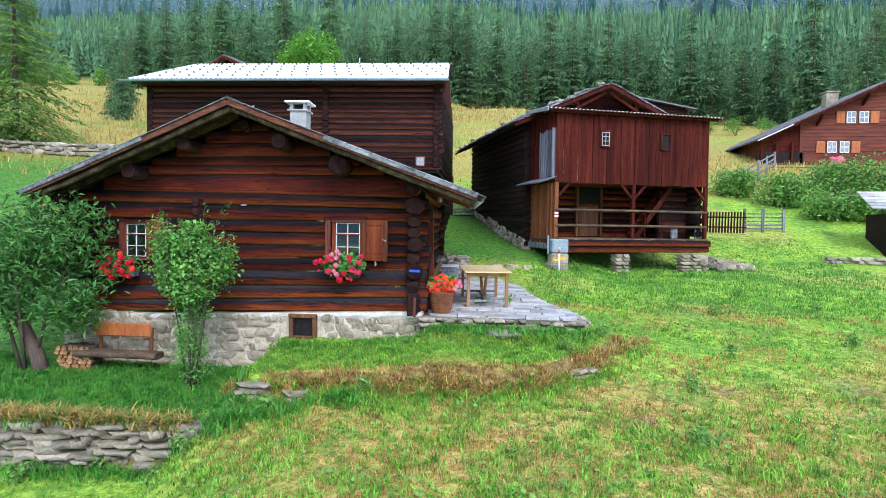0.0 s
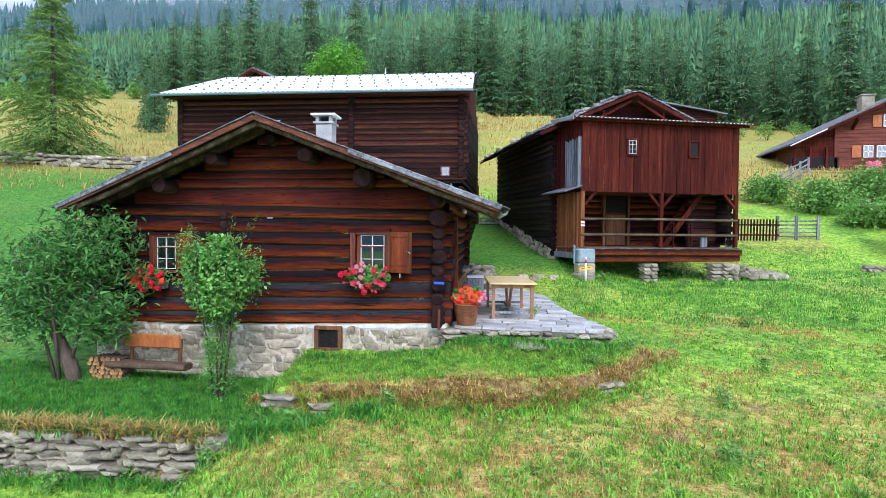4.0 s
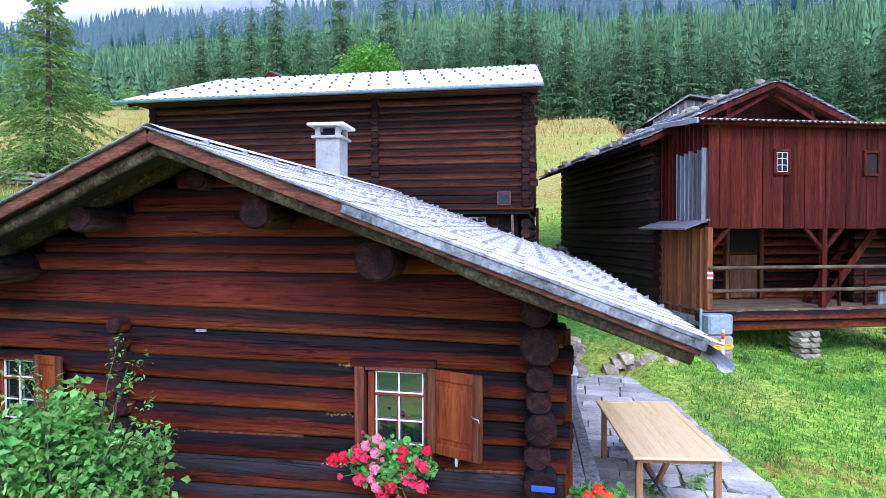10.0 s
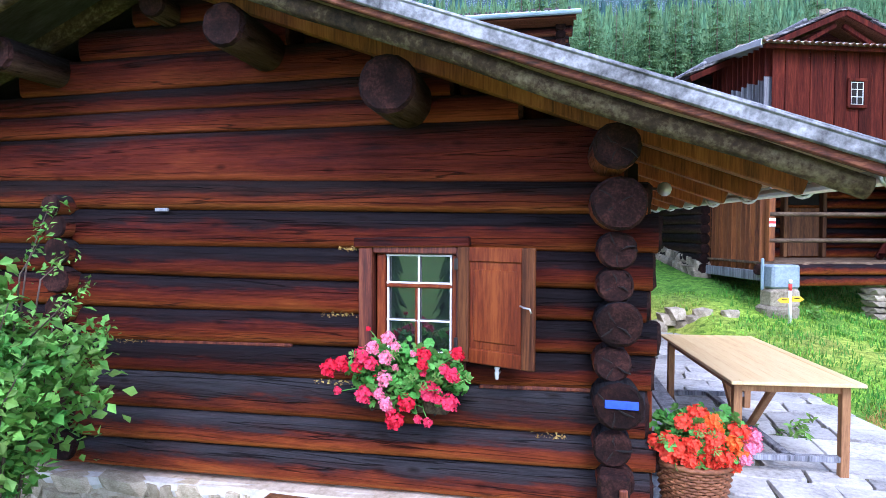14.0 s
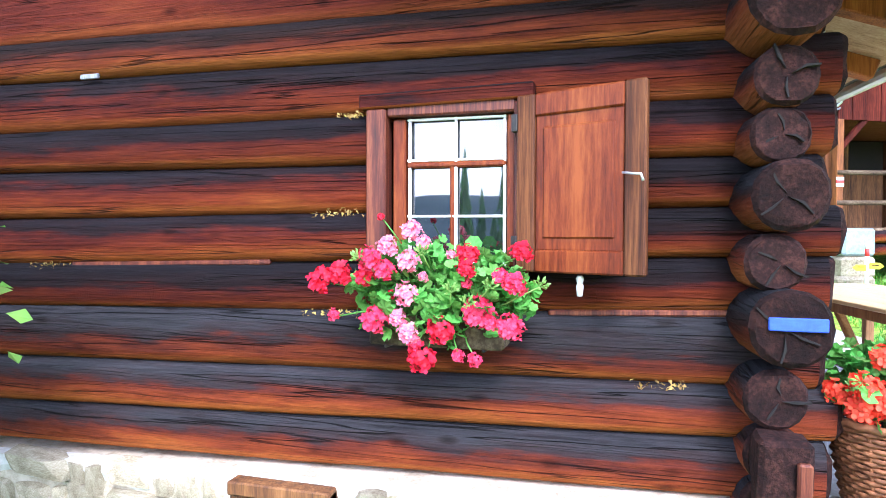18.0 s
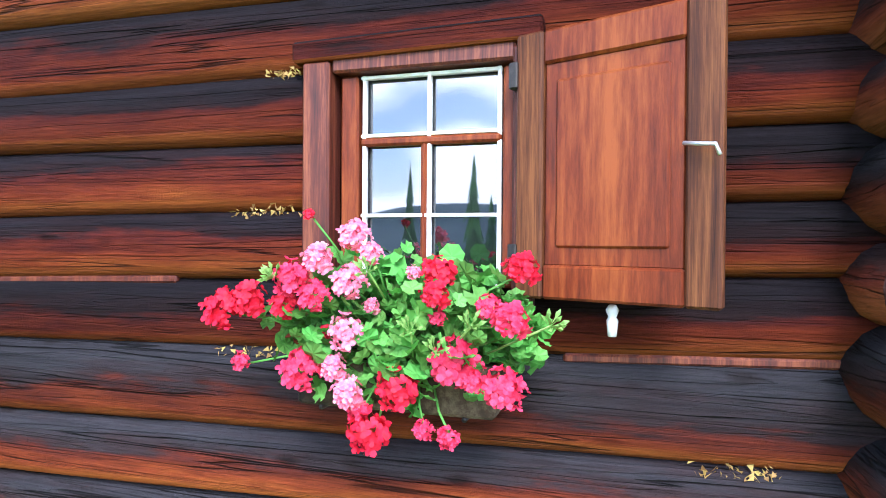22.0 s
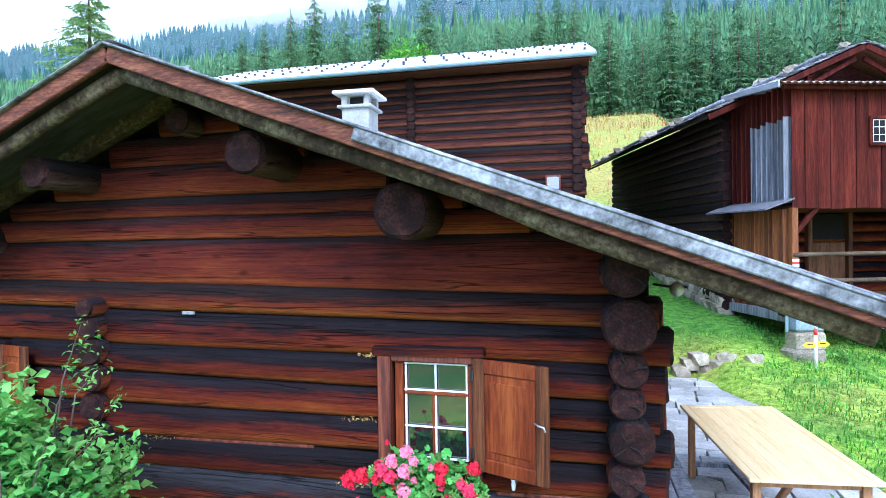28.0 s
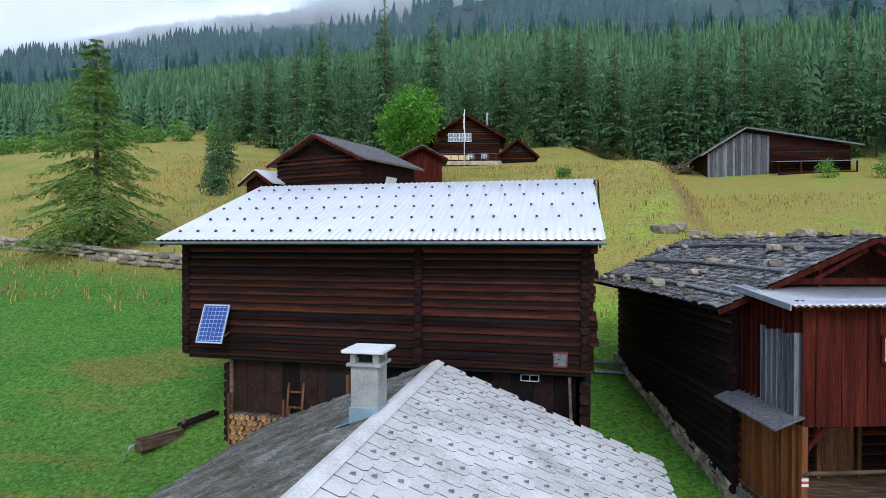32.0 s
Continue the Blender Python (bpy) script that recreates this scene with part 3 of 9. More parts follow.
def log_mesh(name, a, b, ry, rz0, rz1, seed, seg=None, e=0.7):
    """A hewn round log along x from a to b: half depth ry, half heights rz0 and rz1 at its ends, end faces of their own material."""
    rng = random.Random(seed)
    a, b = Vector(a), Vector(b)
    n = seg or max(4, int((b - a).length / 0.35))
    S = 16
    ph = rng.uniform(0, 50)
    verts, faces, mats = [], [], []
    d = (b - a).normalized()
    side = Vector((0, 0, 1)).cross(d).normalized()
    for i in range(n + 1):
        f = i / n
        c = a.lerp(b, f)
        rz = rz0 + (rz1 - rz0) * f
        for k in range(S):
            t = 2 * math.pi * k / S
            w = 1 + 0.05 * noise.noise(Vector((f * n * 0.35 + ph, math.cos(t) * 0.8, math.sin(t) * 0.8))) + 0.02 * noise.noise(Vector((f * n * 1.7, t * 2, ph)))
            cy, cz = math.cos(t), math.sin(t)
            cy, cz = math.copysign(abs(cy) ** e, cy), math.copysign(abs(cz) ** e, cz)
            verts.append(c + side * (cy * ry * w) + Vector((0, 0, cz * rz * w)))
    for i in range(n):
        for k in range(S):
            k2 = (k + 1) % S
            faces.append((i * S + k, (i + 1) * S + k, (i + 1) * S + k2, i * S + k2))
            mats.append(0)
    for first_ring, c, way in ((0, a, -1), (n * S, b, 1)):
        o = len(verts)
        for k in range(S):
            p = verts[first_ring + k]
            verts.append(c + (p - c) * (0.88 + rng.uniform(-0.03, 0.03)) + d * (way * rng.uniform(0.012, 0.03)))
        for k in range(S):
            k2 = (k + 1) % S
            q = (first_ring + k, first_ring + k2, o + k2, o + k)
            faces.append(q if way < 0 else q[::-1])
            mats.append(1)
        faces.append(tuple(range(o, o + S)) if way < 0 else tuple(range(o, o + S))[::-1])
        mats.append(1)
    me = arrays(name, verts, faces)
    me.polygons.foreach_set("use_smooth", [m == 0 for m in mats])
    me.polygons.foreach_set("material_index", mats)
    return me


def log(name, a, b, ry, rz0, rz1, seed, material, parent, label="", end="endgrain", e=0.7):
    me = log_mesh(name, a, b, ry, rz0, rz1, seed, None, e)
    me.materials.append(M[material])
    me.materials.append(M[end])
    return put(name, me, None, parent, label)


def stone_mesh(seed, sx, sy, sz):
    """A worn angular stone of about that size."""
    rng = random.Random(seed)
    bm = bmesh.new()
    bmesh.ops.create_icosphere(bm, subdivisions=1, radius=0.5)
    for v in bm.verts:
        for i in range(3):
            v.co[i] = math.copysign(min(abs(v.co[i]) * rng.uniform(1.35, 1.9), 0.5), v.co[i]) * (1 + rng.uniform(-0.14, 0.14))
    bmesh.ops.transform(bm, matrix=Matrix.Diagonal((sx, sy, sz, 1)), verts=bm.verts)
    me = bpy.data.meshes.new("stone")
    bm.to_mesh(me)
    bm.free()
    return me


M["plinth_stone"] = mottled("pale_plinth_stone", [(0.36, (0.22, 0.175, 0.105)), (0.5, (0.42, 0.355, 0.24)), (0.66, (0.64, 0.565, 0.42))], 2.2, 0.92, relief=0.8, dist=0.04, grain=22, random_by="object", amount=0.32)
STONES = []
for k in range(14):
    STONES.append(stone_mesh(k, 1, 1, 1))
    STONES[-1].materials.append(M["stone"])


PALE = [me.copy() for me in STONES]
for me in PALE:
    me.materials.clear()
    me.materials.append(M["plinth_stone"])


def stone(parent, at, size, rz, k, name="stone", tilt=0.0, kit=STONES):
    ob = new(name, kit[k % len(kit)])
    ob.matrix_basis = Matrix.LocRotScale(at, Euler((tilt, tilt * 0.5, rz)), size)
    ob.parent = parent
    return ob


# ---------- the ground ----------
def smooth(a, b, v):
    t = np.clip((np.asarray(v, float) - a) / (b - a), 0, 1)
    return t * t * (3 - 2 * t)


def hill(x, y):
    """The natural slope, rising away from the valley."""
    x, y = np.asarray(x, float), np.asarray(y, float)
    mid = np.interp(y, [-60, -12, -6, -3, -1, 0, 5, 9, 14, 19, 25, 40, 60, 75, 100], [-8, -2.0, -1.2, -1.06, -0.85, -0.5, -0.15, 0.45, 1.2, 2.25, 4.2, 10.3, 15.2, 16.6, 21])
    right = np.interp(y, [-60, -12, -3, 3, 8, 14, 18.5, 35, 60, 82, 100], [-8, -2.2, -1.05, -0.55, -0.1, 0.35, 1.7, 5.9, 11.5, 15.6, 20])
    left = np.interp(y, [-60, -12, -4, 0, 10, 13, 17, 21.8, 25, 31, 55, 80, 100], [-9, -3, -1.9, -1.1, 1.1, 2.2, 3.4, 5.2, 6.2, 7.4, 14, 19, 25])
    z = mid + (right - mid) * smooth(1.5, 6, x) + (left - mid) * smooth(-3, -11, x)
    z = z + smooth(-20, -70, x) * smooth(20, 60, y) * 4
    z = z + np.maximum(0, y - 100) * 0.36
    return z


TERRACE = -0.42


def edge_y(x):
    """Front edge of the lawn terrace below the cabin."""
    return np.interp(x, [-4, -2.9, 0, 1.2, 2.1, 3.0, 3.55, 4.3, 5], [-2.2, -2.2, -2.1, -2.02, -1.7, -0.9, -0.3, 1.2, 3])


def height(x, y):
    x, y = np.asarray(x, float), np.asarray(y, float)
    z = hill(x, y)
    # lawn terrace in front of the cabin
    e = edge_y(x)
    inside = smooth(-2.92, -2.74, x) * smooth(4.5, 3.4, x)
    t = TERRACE - 0.10 * np.clip(-x, 0, 3) - 0.07 * np.clip(-y - 0.2, 0, 3)
    up = smooth(-0.10, 0.10, y - e) * inside * smooth(2.5, 1.0, y)
    z = z + (np.maximum(t, z) - z) * up
    # lower lawn by the bench, held by a dry wall
    low = smooth(-2.9, -3.1, x) * smooth(-10.0, -8.0, x) * smooth(-3.35, -3.2, y) * smooth(3, 1.0, y)
    z = z + ((-1.18 + 0.1 * np.clip(y, -3, 0)) - z) * low
    sharp = smooth(-2.9, -3.3, x)
    drop = smooth(-0.6, -3.4, x) * (sharp * smooth(-3.2, -3.45, y) + (1 - sharp) * smooth(-2.2, -5.0, y)) * smooth(-9.5, -5.0, y)
    z = z + (np.minimum(z, -1.95 + 0.1 * (y + 3.4)) - z) * drop
    # hollow below the terrace corner
    z = z - 0.20 * smooth(-3.12, -2.95, x) * smooth(-1.2, -1.7, x) * smooth(-3.25, -2.8, y) * smooth(-2.24, -2.34, y)
    # level ground under the cabin and the patio
    pad = smooth(0.05, 0.3, y) * smooth(10.5, 7.5, y) * smooth(-8.0, -7.6, x) * smooth(3.4, 2.6, x - 0.0 + 0.22 * y)
    z = z + (-0.12 - z) * pad * smooth(-0.4, 0.2, x) + (np.minimum(z, -0.3) - z) * pad * smooth(0.2, -0.4, x)
    # earth banked up against the patio's front
    bank = smooth(-0.8, -0.22, y) * smooth(0.2, 0.05, y) * smooth(-0.2, 0.3, x) * smooth(4.0, 3.0, x)
    z = z + (np.maximum(z, -0.17) - z) * bank
    return z


def axis_steps(*runs):
    out = []
    for a, b, s in runs:
        out += list(np.arange(a, b, s))
    return np.array(out)


gx = axis_steps((-900, -120, 26), (-120, -40, 4), (-40, -10, 1.0), (-10, 12, 0.14), (12, 40, 1.0), (40, 120, 4), (120, 940, 26))
gy = axis_steps((-300, -60, 20), (-60, -13, 2.5), (-13, 5, 0.13), (5, 24, 0.4), (24, 110, 2.2), (110, 300, 8), (300, 900, 24))
GX, GY = np.meshgrid(gx, gy)
GZ = height(GX, GY)
for i in range(GX.shape[0]):
    for j in range(GX.shape[1]):
        x, y = GX[i, j], GY[i, j]
        if -20 < x < 30 and -13 < y < 26:
            GZ[i, j] += 0.05 * noise.noise(Vector((x * 0.9, y * 0.9, 3))) + 0.018 * noise.noise(Vector((x * 4, y * 4, 1)))
        else:
            GZ[i, j] += 0.8 * noise.noise(Vector((x * 0.05, y * 0.05, 3))) * min(1, max(0, (abs(y) - 20) / 40 + max(0, abs(x) - 25) / 40))
nj = len(gx)
gfaces = [(i * nj + j, i * nj + j + 1, (i + 1) * nj + j + 1, (i + 1) * nj + j) for i in range(len(gy) - 1) for j in range(nj - 1)]
ground = put("ground", arrays("ground", np.stack([GX, GY, GZ], -1).reshape(-1, 3), gfaces, True), "ground")
tagged(ground, "sloping alpine meadow, mown green lawn and yellow hay above", "ground", kind="structure")


def gz(x, y):
    return float(height(x, y))
# ---------- the log cabin ----------
SKEW = -0.09          # its long walls run a little askew of the gable
DEPTH = 8.6
RIDGE_X, RIDGE_Z = -3.64, 3.98
RISE = 0.016          # the ridge climbs a little towards the back
EAVE_R, EAVE_L = 0.98, -7.85
SLOPE_R, SLOPE_L = 0.373, 0.41
BARGE_Y = -0.85       # front overhang


def roof_z(x):
    return RIDGE_Z - (SLOPE_R * (x - RIDGE_X) if x > RIDGE_X else SLOPE_L * (RIDGE_X - x))


cabin = thing("log_cabin", "old dark red-brown log cabin on a rubble plinth, grey tiled roof", "cabin")
SEAM_L = [-0.13, 0.096, 0.387, 0.69, 0.97, 1.25, 1.53, 1.765, 2.085, 2.33]
SEAM_R = [0.026, 0.285, 0.516, 0.83, 1.073, 1.29, 1.51, 1.754, 2.012, 2.226]


def seam(i, x):
    f = max(-0.3, (x + 4.5) / 4.1)
    return SEAM_L[i] + (SEAM_R[i] - SEAM_L[i]) * f


WIN = (-2.03, -1.24, 0.93, 1.84)      # opening of the window that the flowers hang at
WIN2 = (-6.40, -5.72, 0.92, 1.74)
RZ = 1.06
seed = 100
for i in range(9):
    spans = [(-7.72, -0.01 + 0.04 * math.sin(i * 2.1))]
    for w in (WIN, WIN2):
        cut = []
        for a, b in spans:
            zc = (seam(i, (w[0] + w[1]) / 2) + seam(i + 1, (w[0] + w[1]) / 2)) / 2
            if w[2] - 0.02 < zc < w[3] + 0.02 and a < w[0] < b:
                cut += [(a, w[0] + 0.02), (w[1] - 0.02, b)]
            else:
                cut.append((a, b))
        spans = cut
    for a, b in spans:
        za, zb = (seam(i, a) + seam(i + 1, a)) / 2, (seam(i, b) + seam(i + 1, b)) / 2
        ha, hb = (seam(i + 1, a) - seam(i, a)) / 2 * RZ, (seam(i + 1, b) - seam(i, b)) / 2 * RZ
        seed += 1
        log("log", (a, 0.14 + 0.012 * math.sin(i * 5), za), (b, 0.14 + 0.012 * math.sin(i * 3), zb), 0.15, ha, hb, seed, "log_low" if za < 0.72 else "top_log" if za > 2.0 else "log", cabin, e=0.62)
# gable logs, cut off under the rafters
z = 2.33
for i, h in enumerate((0.33, 0.19, 0.17, 0.27, 0.24, 0.20, 0.16)):
    top = z + h
    a = max(-7.72, RIDGE_X - (RIDGE_Z - 0.2 - z - h / 2) / SLOPE_L)
    b = min(0.0, RIDGE_X + (RIDGE_Z - 0.2 - z - h / 2) / SLOPE_R)
    seed += 1
    if b - a < 0.5 or top > RIDGE_Z - 0.12:
        continue
    low = 0.10 if i == 0 else 0.0       # the first one thickens towards the corner
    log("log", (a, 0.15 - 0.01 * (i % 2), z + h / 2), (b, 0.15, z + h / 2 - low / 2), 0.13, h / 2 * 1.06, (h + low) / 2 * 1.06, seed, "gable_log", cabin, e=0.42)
    z = top
# black backing panel: the shade in the chinks, put into its colour
bm = bmesh.new()
prof = [(-7.6, -0.1), (-0.1, -0.1), (-0.1, 2.35), (RIDGE_X, RIDGE_Z - 0.22), (-7.6, 2.2)]
vs = [bm.verts.new((x, 0.2, zz)) for x, zz in prof]
vb = [bm.verts.new((x, 0.27, zz)) for x, zz in prof]
bm.faces.new(vs), bm.faces.new(vb[::-1])
for k in range(5):
    bm.faces.new((vs[k], vb[k], vb[(k + 1) % 5], vs[(k + 1) % 5]))
# one closed panel; it blacks out the window openings as well
chinking = part("chinking", bm, "black", cabin)


def side_logs(x0, y0, y1, ends, r, material, tag="log"):
    """A wall of logs running back from the gable; their cut ends show at the corner."""
    global seed
    for k, (zc, rr, yy) in enumerate(ends):
        seed += 1
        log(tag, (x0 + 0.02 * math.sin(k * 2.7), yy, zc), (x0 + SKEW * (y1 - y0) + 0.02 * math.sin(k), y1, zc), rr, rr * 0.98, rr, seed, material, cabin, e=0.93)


right_ends = [(0.06, 0.12, -0.06), (0.27, 0.12, -0.08), (0.53, 0.122, -0.20), (0.815, 0.15, -0.27), (1.06, 0.116, -0.19), (1.315, 0.142, -0.25), (1.555, 0.112, -0.19), (1.775, 0.12, -0.22), (2.06, 0.168, -0.30), (2.39, 0.14, -0.44)]
side_logs(-0.235, -0.2, DEPTH, right_ends, 0.14, "log_y")
rng = random.Random(21)
for zc, rr, yy in right_ends:
    for k in range(3):
        a = k * 2.1 + rng.uniform(-0.7, 0.7)
        d, e = Vector((math.cos(a), 0, math.sin(a))), Vector((-math.sin(a), 0, math.cos(a)))
        c = Vector((-0.235, yy - 0.032, zc)) + d * rr * rng.uniform(0, 0.2)
        L = rr * rng.uniform(0.5, 0.85)
        bm = bmesh.new()
        kink = e * rng.uniform(-0.012, 0.012)
        f0 = [bm.verts.new(c + q) for q in (-e * 0.002, d * L * 0.5 + kink - e * 0.005, d * L - e * 0.003, d * L + e * 0.003, d * L * 0.5 + kink + e * 0.005)]
        f1 = [bm.verts.new(v.co + Vector((0, 0.03, 0))) for v in f0]
        bm.faces.new(f0), bm.faces.new(f1[::-1])
        for q in range(5):
            bm.faces.new((f0[q], f1[q], f1[(q + 1) % 5], f0[(q + 1) % 5]))
        part("drying_crack", bm, "black", cabin)
mid_ends = [(0.09, 0.13, -0.07), (0.38, 0.14, -0.10), (0.70, 0.125, -0.06), (0.98, 0.12, -0.11), (1.23, 0.125, -0.08), (1.48, 0.115, -0.13), (1.71, 0.12, -0.10), (1.92, 0.10, -0.12), (2.09, 0.085, -0.16)]
side_logs(-4.66, -0.1, 1.2, mid_ends, 0.12, "log_y")
left_ends = [(-0.08 + 0.265 * k, 0.13, -0.18) for k in range(9)]
side_logs(-7.48, -0.18, DEPTH, left_ends, 0.13, "log_y")
# back wall
for k in range(9):
    seed += 1
    log("log", (-7.7 + SKEW * DEPTH, DEPTH - 0.2, 0.06 + 0.27 * k), (SKEW * DEPTH, DEPTH - 0.2, 0.06 + 0.27 * k), 0.14, 0.14, 0.14, seed, "log", cabin)
# purlin ends under the overhang
for nm, px, pz, r, y0 in (("purlin", -1.64, 2.81, 0.185, -0.52), ("purlin", -2.75, 3.24, 0.15, -0.60), ("purlin", RIDGE_X, 3.60, 0.11, -0.20), ("purlin", -4.70, 3.20, 0.13, -0.55), ("purlin", -5.85, 2.68, 0.15, -0.52), ("purlin", -7.40, 2.16, 0.14, -0.5)):
    seed += 1
    log(nm, (px, y0, pz), (px + SKEW * 1.8, 1.2, pz), r, r, r, seed, "barn_log_y", cabin, e=0.97)

# roof deck, rafters, barge boards
YB = DEPTH + 0.45


def roof_pt(x, y, lift=0.0):
    return (x + SKEW * (y - BARGE_Y), y, roof_z(x) + lift + RISE * (y - BARGE_Y))


def deck(name, xa, xb, lo, hi, material):
    bm = bmesh.new()
    v = [bm.verts.new(roof_pt(x, y, l)) for l in (lo, hi) for x, y in ((xa, BARGE_Y), (xb, BARGE_Y), (xb, YB), (xa, YB))]
    for f in ((3, 2, 1, 0), (4, 5, 6, 7), (0, 1, 5, 4), (1, 2, 6, 5), (2, 3, 7, 6), (3, 0, 4, 7)):
        bm.faces.new([v[k] for k in f])
    return part(name, bm, material, cabin)


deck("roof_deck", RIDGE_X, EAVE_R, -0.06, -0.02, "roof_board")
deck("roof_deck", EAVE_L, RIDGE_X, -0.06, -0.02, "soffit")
for sgn, xe in ((1, EAVE_R), (-1, EAVE_L)):
    a = Vector(roof_pt(RIDGE_X, BARGE_Y - 0.02, -0.07))
    b = Vector(roof_pt(xe, BARGE_Y - 0.02, -0.07))
    beam("barge_board", a + Vector((0, 0, 0.015)), b + Vector((0, 0, 0.015)), 0.045, 0.115, "old_red", cabin, "weathered reddish barge board")
    rod("barge_rafter", [(a + Vector((0, 0.13, -0.085))).lerp(b + Vector((-0.05 * sgn, 0.13, -0.085)), q / 9) + Vector((0, 0.012 * math.sin(q * 2.1), 0.010 * math.sin(q * 1.7))) for q in range(10)], 0.056, "lichen_beam", cabin, "round lichened rafter pole", sides=10, rough=0.12)
    beam("edge_strip", a + Vector((0, -0.03, 0.085)), b + Vector((0, -0.03, 0.085)), 0.06, 0.02, "old_zinc", cabin, "grey metal verge strip")
    beam("verge_sheet", a.lerp(b, 0.40) + Vector((0, -0.036, 0.045)), b + Vector((0.03 * sgn, -0.036, 0.045)), 0.03, 0.10, "old_zinc", cabin, "bent zinc verge sheet")
    n = 12
    for k in range(1, n):
        y = BARGE_Y + (YB - BARGE_Y) * k / n
        pa, pb = Vector(roof_pt(RIDGE_X + sgn * 0.1, y, -0.12)), Vector(roof_pt(xe - sgn * 0.06, y, -0.12))
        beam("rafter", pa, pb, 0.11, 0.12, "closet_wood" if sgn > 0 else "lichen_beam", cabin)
# gutter along the right eave
bm = bmesh.new()
pr = [(0.06 * math.cos(t), 0.06 * math.sin(t)) for t in np.linspace(math.pi, 2 * math.pi, 8)]
rows_ = []
for y in (BARGE_Y - 0.32, BARGE_Y, 2.0, 5.0, YB):
    c = Vector(roof_pt(EAVE_R + 0.07, y, -0.05 + (0.0 if y > BARGE_Y - 0.1 else -0.02)))
    rows_.append([bm.verts.new(c + Vector((u, 0, w))) for u, w in pr])
for r0, r1 in zip(rows_, rows_[1:]):
    for k in range(7):
        bm.faces.new((r0[k], r0[k + 1], r1[k + 1], r1[k]))
part("gutter", bm, "zinc", cabin, "half-round zinc gutter with a cut spout")
for k in range(9):
    y = BARGE_Y + 0.1 + k * 1.1
    c = Vector(roof_pt(EAVE_R + 0.07, y, -0.06))
    rod("gutter_bracket", [c + Vector((0.068 * math.cos(t), 0, 0.068 * math.sin(t))) for t in np.linspace(math.pi, 2 * math.pi, 7)], 0.012, "zinc", cabin, sides=5)


def tile_mesh(name, w, d, mat):
    """A cut-corner fibre cement tile, d down the slope."""
    c = w * 0.17
    out = [(-w / 2, 0), (w / 2, 0), (w / 2, -d + c), (w / 2 - c, -d), (-w / 2 + c, -d), (-w / 2, -d + c)]
    v = [(x, y, 0.008) for x, y in out] + [(x * 1.010, y - 0.002, -0.004) for x, y in out]
    f = [tuple(range(6)), tuple(range(11, 5, -1))] + [(k, k + 6, (k + 1) % 6 + 6, (k + 1) % 6) for k in range(6)]
    me = arrays(name, v, f)
    me.materials.append(M[mat])
    me.materials.append(M["tile_edge"])
    # all but the top face take the painted shadow tone
    me.polygons.foreach_set("material_index", [0] + [1] * 7)
    return me


def tile_slope(sgn, xe, mat, limit):
    """Courses of tiles from eave to ridge, each lapping the one below."""
    slope = SLOPE_R if sgn > 0 else SLOPE_L
    ang = math.atan(slope)
    length = abs(xe - RIDGE_X) / math.cos(ang)
    pitch, w, d = 0.315, 0.40, 0.47
    me = tile_mesh("roof_tile", w - 0.014, d, mat)
    rest_v, rest_f = [], []
    ny = int((YB - BARGE_Y) / w) + 1
    rng = random.Random(5 + sgn)
    down = Vector((sgn * math.cos(ang), 0, -math.sin(ang)))
    across = Vector((SKEW, 1, 0)).normalized()
    normal = down.cross(across) * (-1 if down.cross(across).z < 0 else 1)
    base = Matrix((across, -down, normal)).transposed()
    if base.determinant() < 0:
        base = Matrix((-across, -down, normal)).transposed()
    made = 0
    for r in range(int(length / pitch) + 1):
        s_up = length - r * pitch - d + 0.12
        if s_up < -0.30:
            break
        s_up = max(s_up, 0.0)
        for k in range(ny + 1):
            half = r % 2 == 1 and k == 0
            y = BARGE_Y + (w / 4 if half else (k + (0.0 if r % 2 else 0.5)) * w) - 0.02
            if y > YB:
                continue
            p = Vector((RIDGE_X, 0, RIDGE_Z)) + down * s_up
            p = Vector((p.x + SKEW * (y - BARGE_Y), y, p.z + RISE * (y - BARGE_Y))) + normal * 0.012
            tilt = Matrix.Rotation(radians(-1.45 + rng.uniform(-0.35, 0.35)), 3, "X")
            m = Matrix.Translation(p) @ (base @ tilt).to_4x4() @ Matrix.Diagonal((0.5 if half else 1, 1, 1, 1))
            if made < limit and y < 7.2:
                ob = new("roof_tile", me)
                ob.matrix_basis = m
                ob.parent = cabin
                made += 1
                if (r // 2 + k) % 2 == 0 and k > 2:
                    guard(m)
            else:
                o = len(rest_v)
                rest_v.extend([m @ v.co for v in me.vertices])
                rest_f.extend([tuple(o + q for q in pl.vertices) for pl in me.polygons])
                if (r + k) % 2 == 0:
                    guard(m)
    if rest_f:
        rest = arrays("roof_tiles", rest_v, rest_f)
        rest.materials.append(M[mat])
        rest.materials.append(M["tile_edge"])
        rest.polygons.foreach_set("material_index", ([0] + [1] * 7) * (len(rest_f) // 8))
        ob = put("roof_tiles", rest, None, cabin)
        tagged(ob, kind="stuff")


guard_v, guard_f = [], []


def guard(m):
    """A snow hook of bent strip standing on a tile."""
    o = len(guard_v)
    for x, y, zz in ((-0.012, -0.385, 0.013), (0.012, -0.385, 0.013), (0.0, -0.375, 0.062), (-0.03, -0.30, 0.013), (0.03, -0.30, 0.013), (0.0, -0.31, 0.02)):
        guard_v.append(m @ Vector((x, y, zz)))
    guard_f.extend([(o, o + 1, o + 2), (o, o + 2, o + 3), (o + 1, o + 4, o + 2), (o + 2, o + 5, o + 3), (o + 2, o + 4, o + 5)])


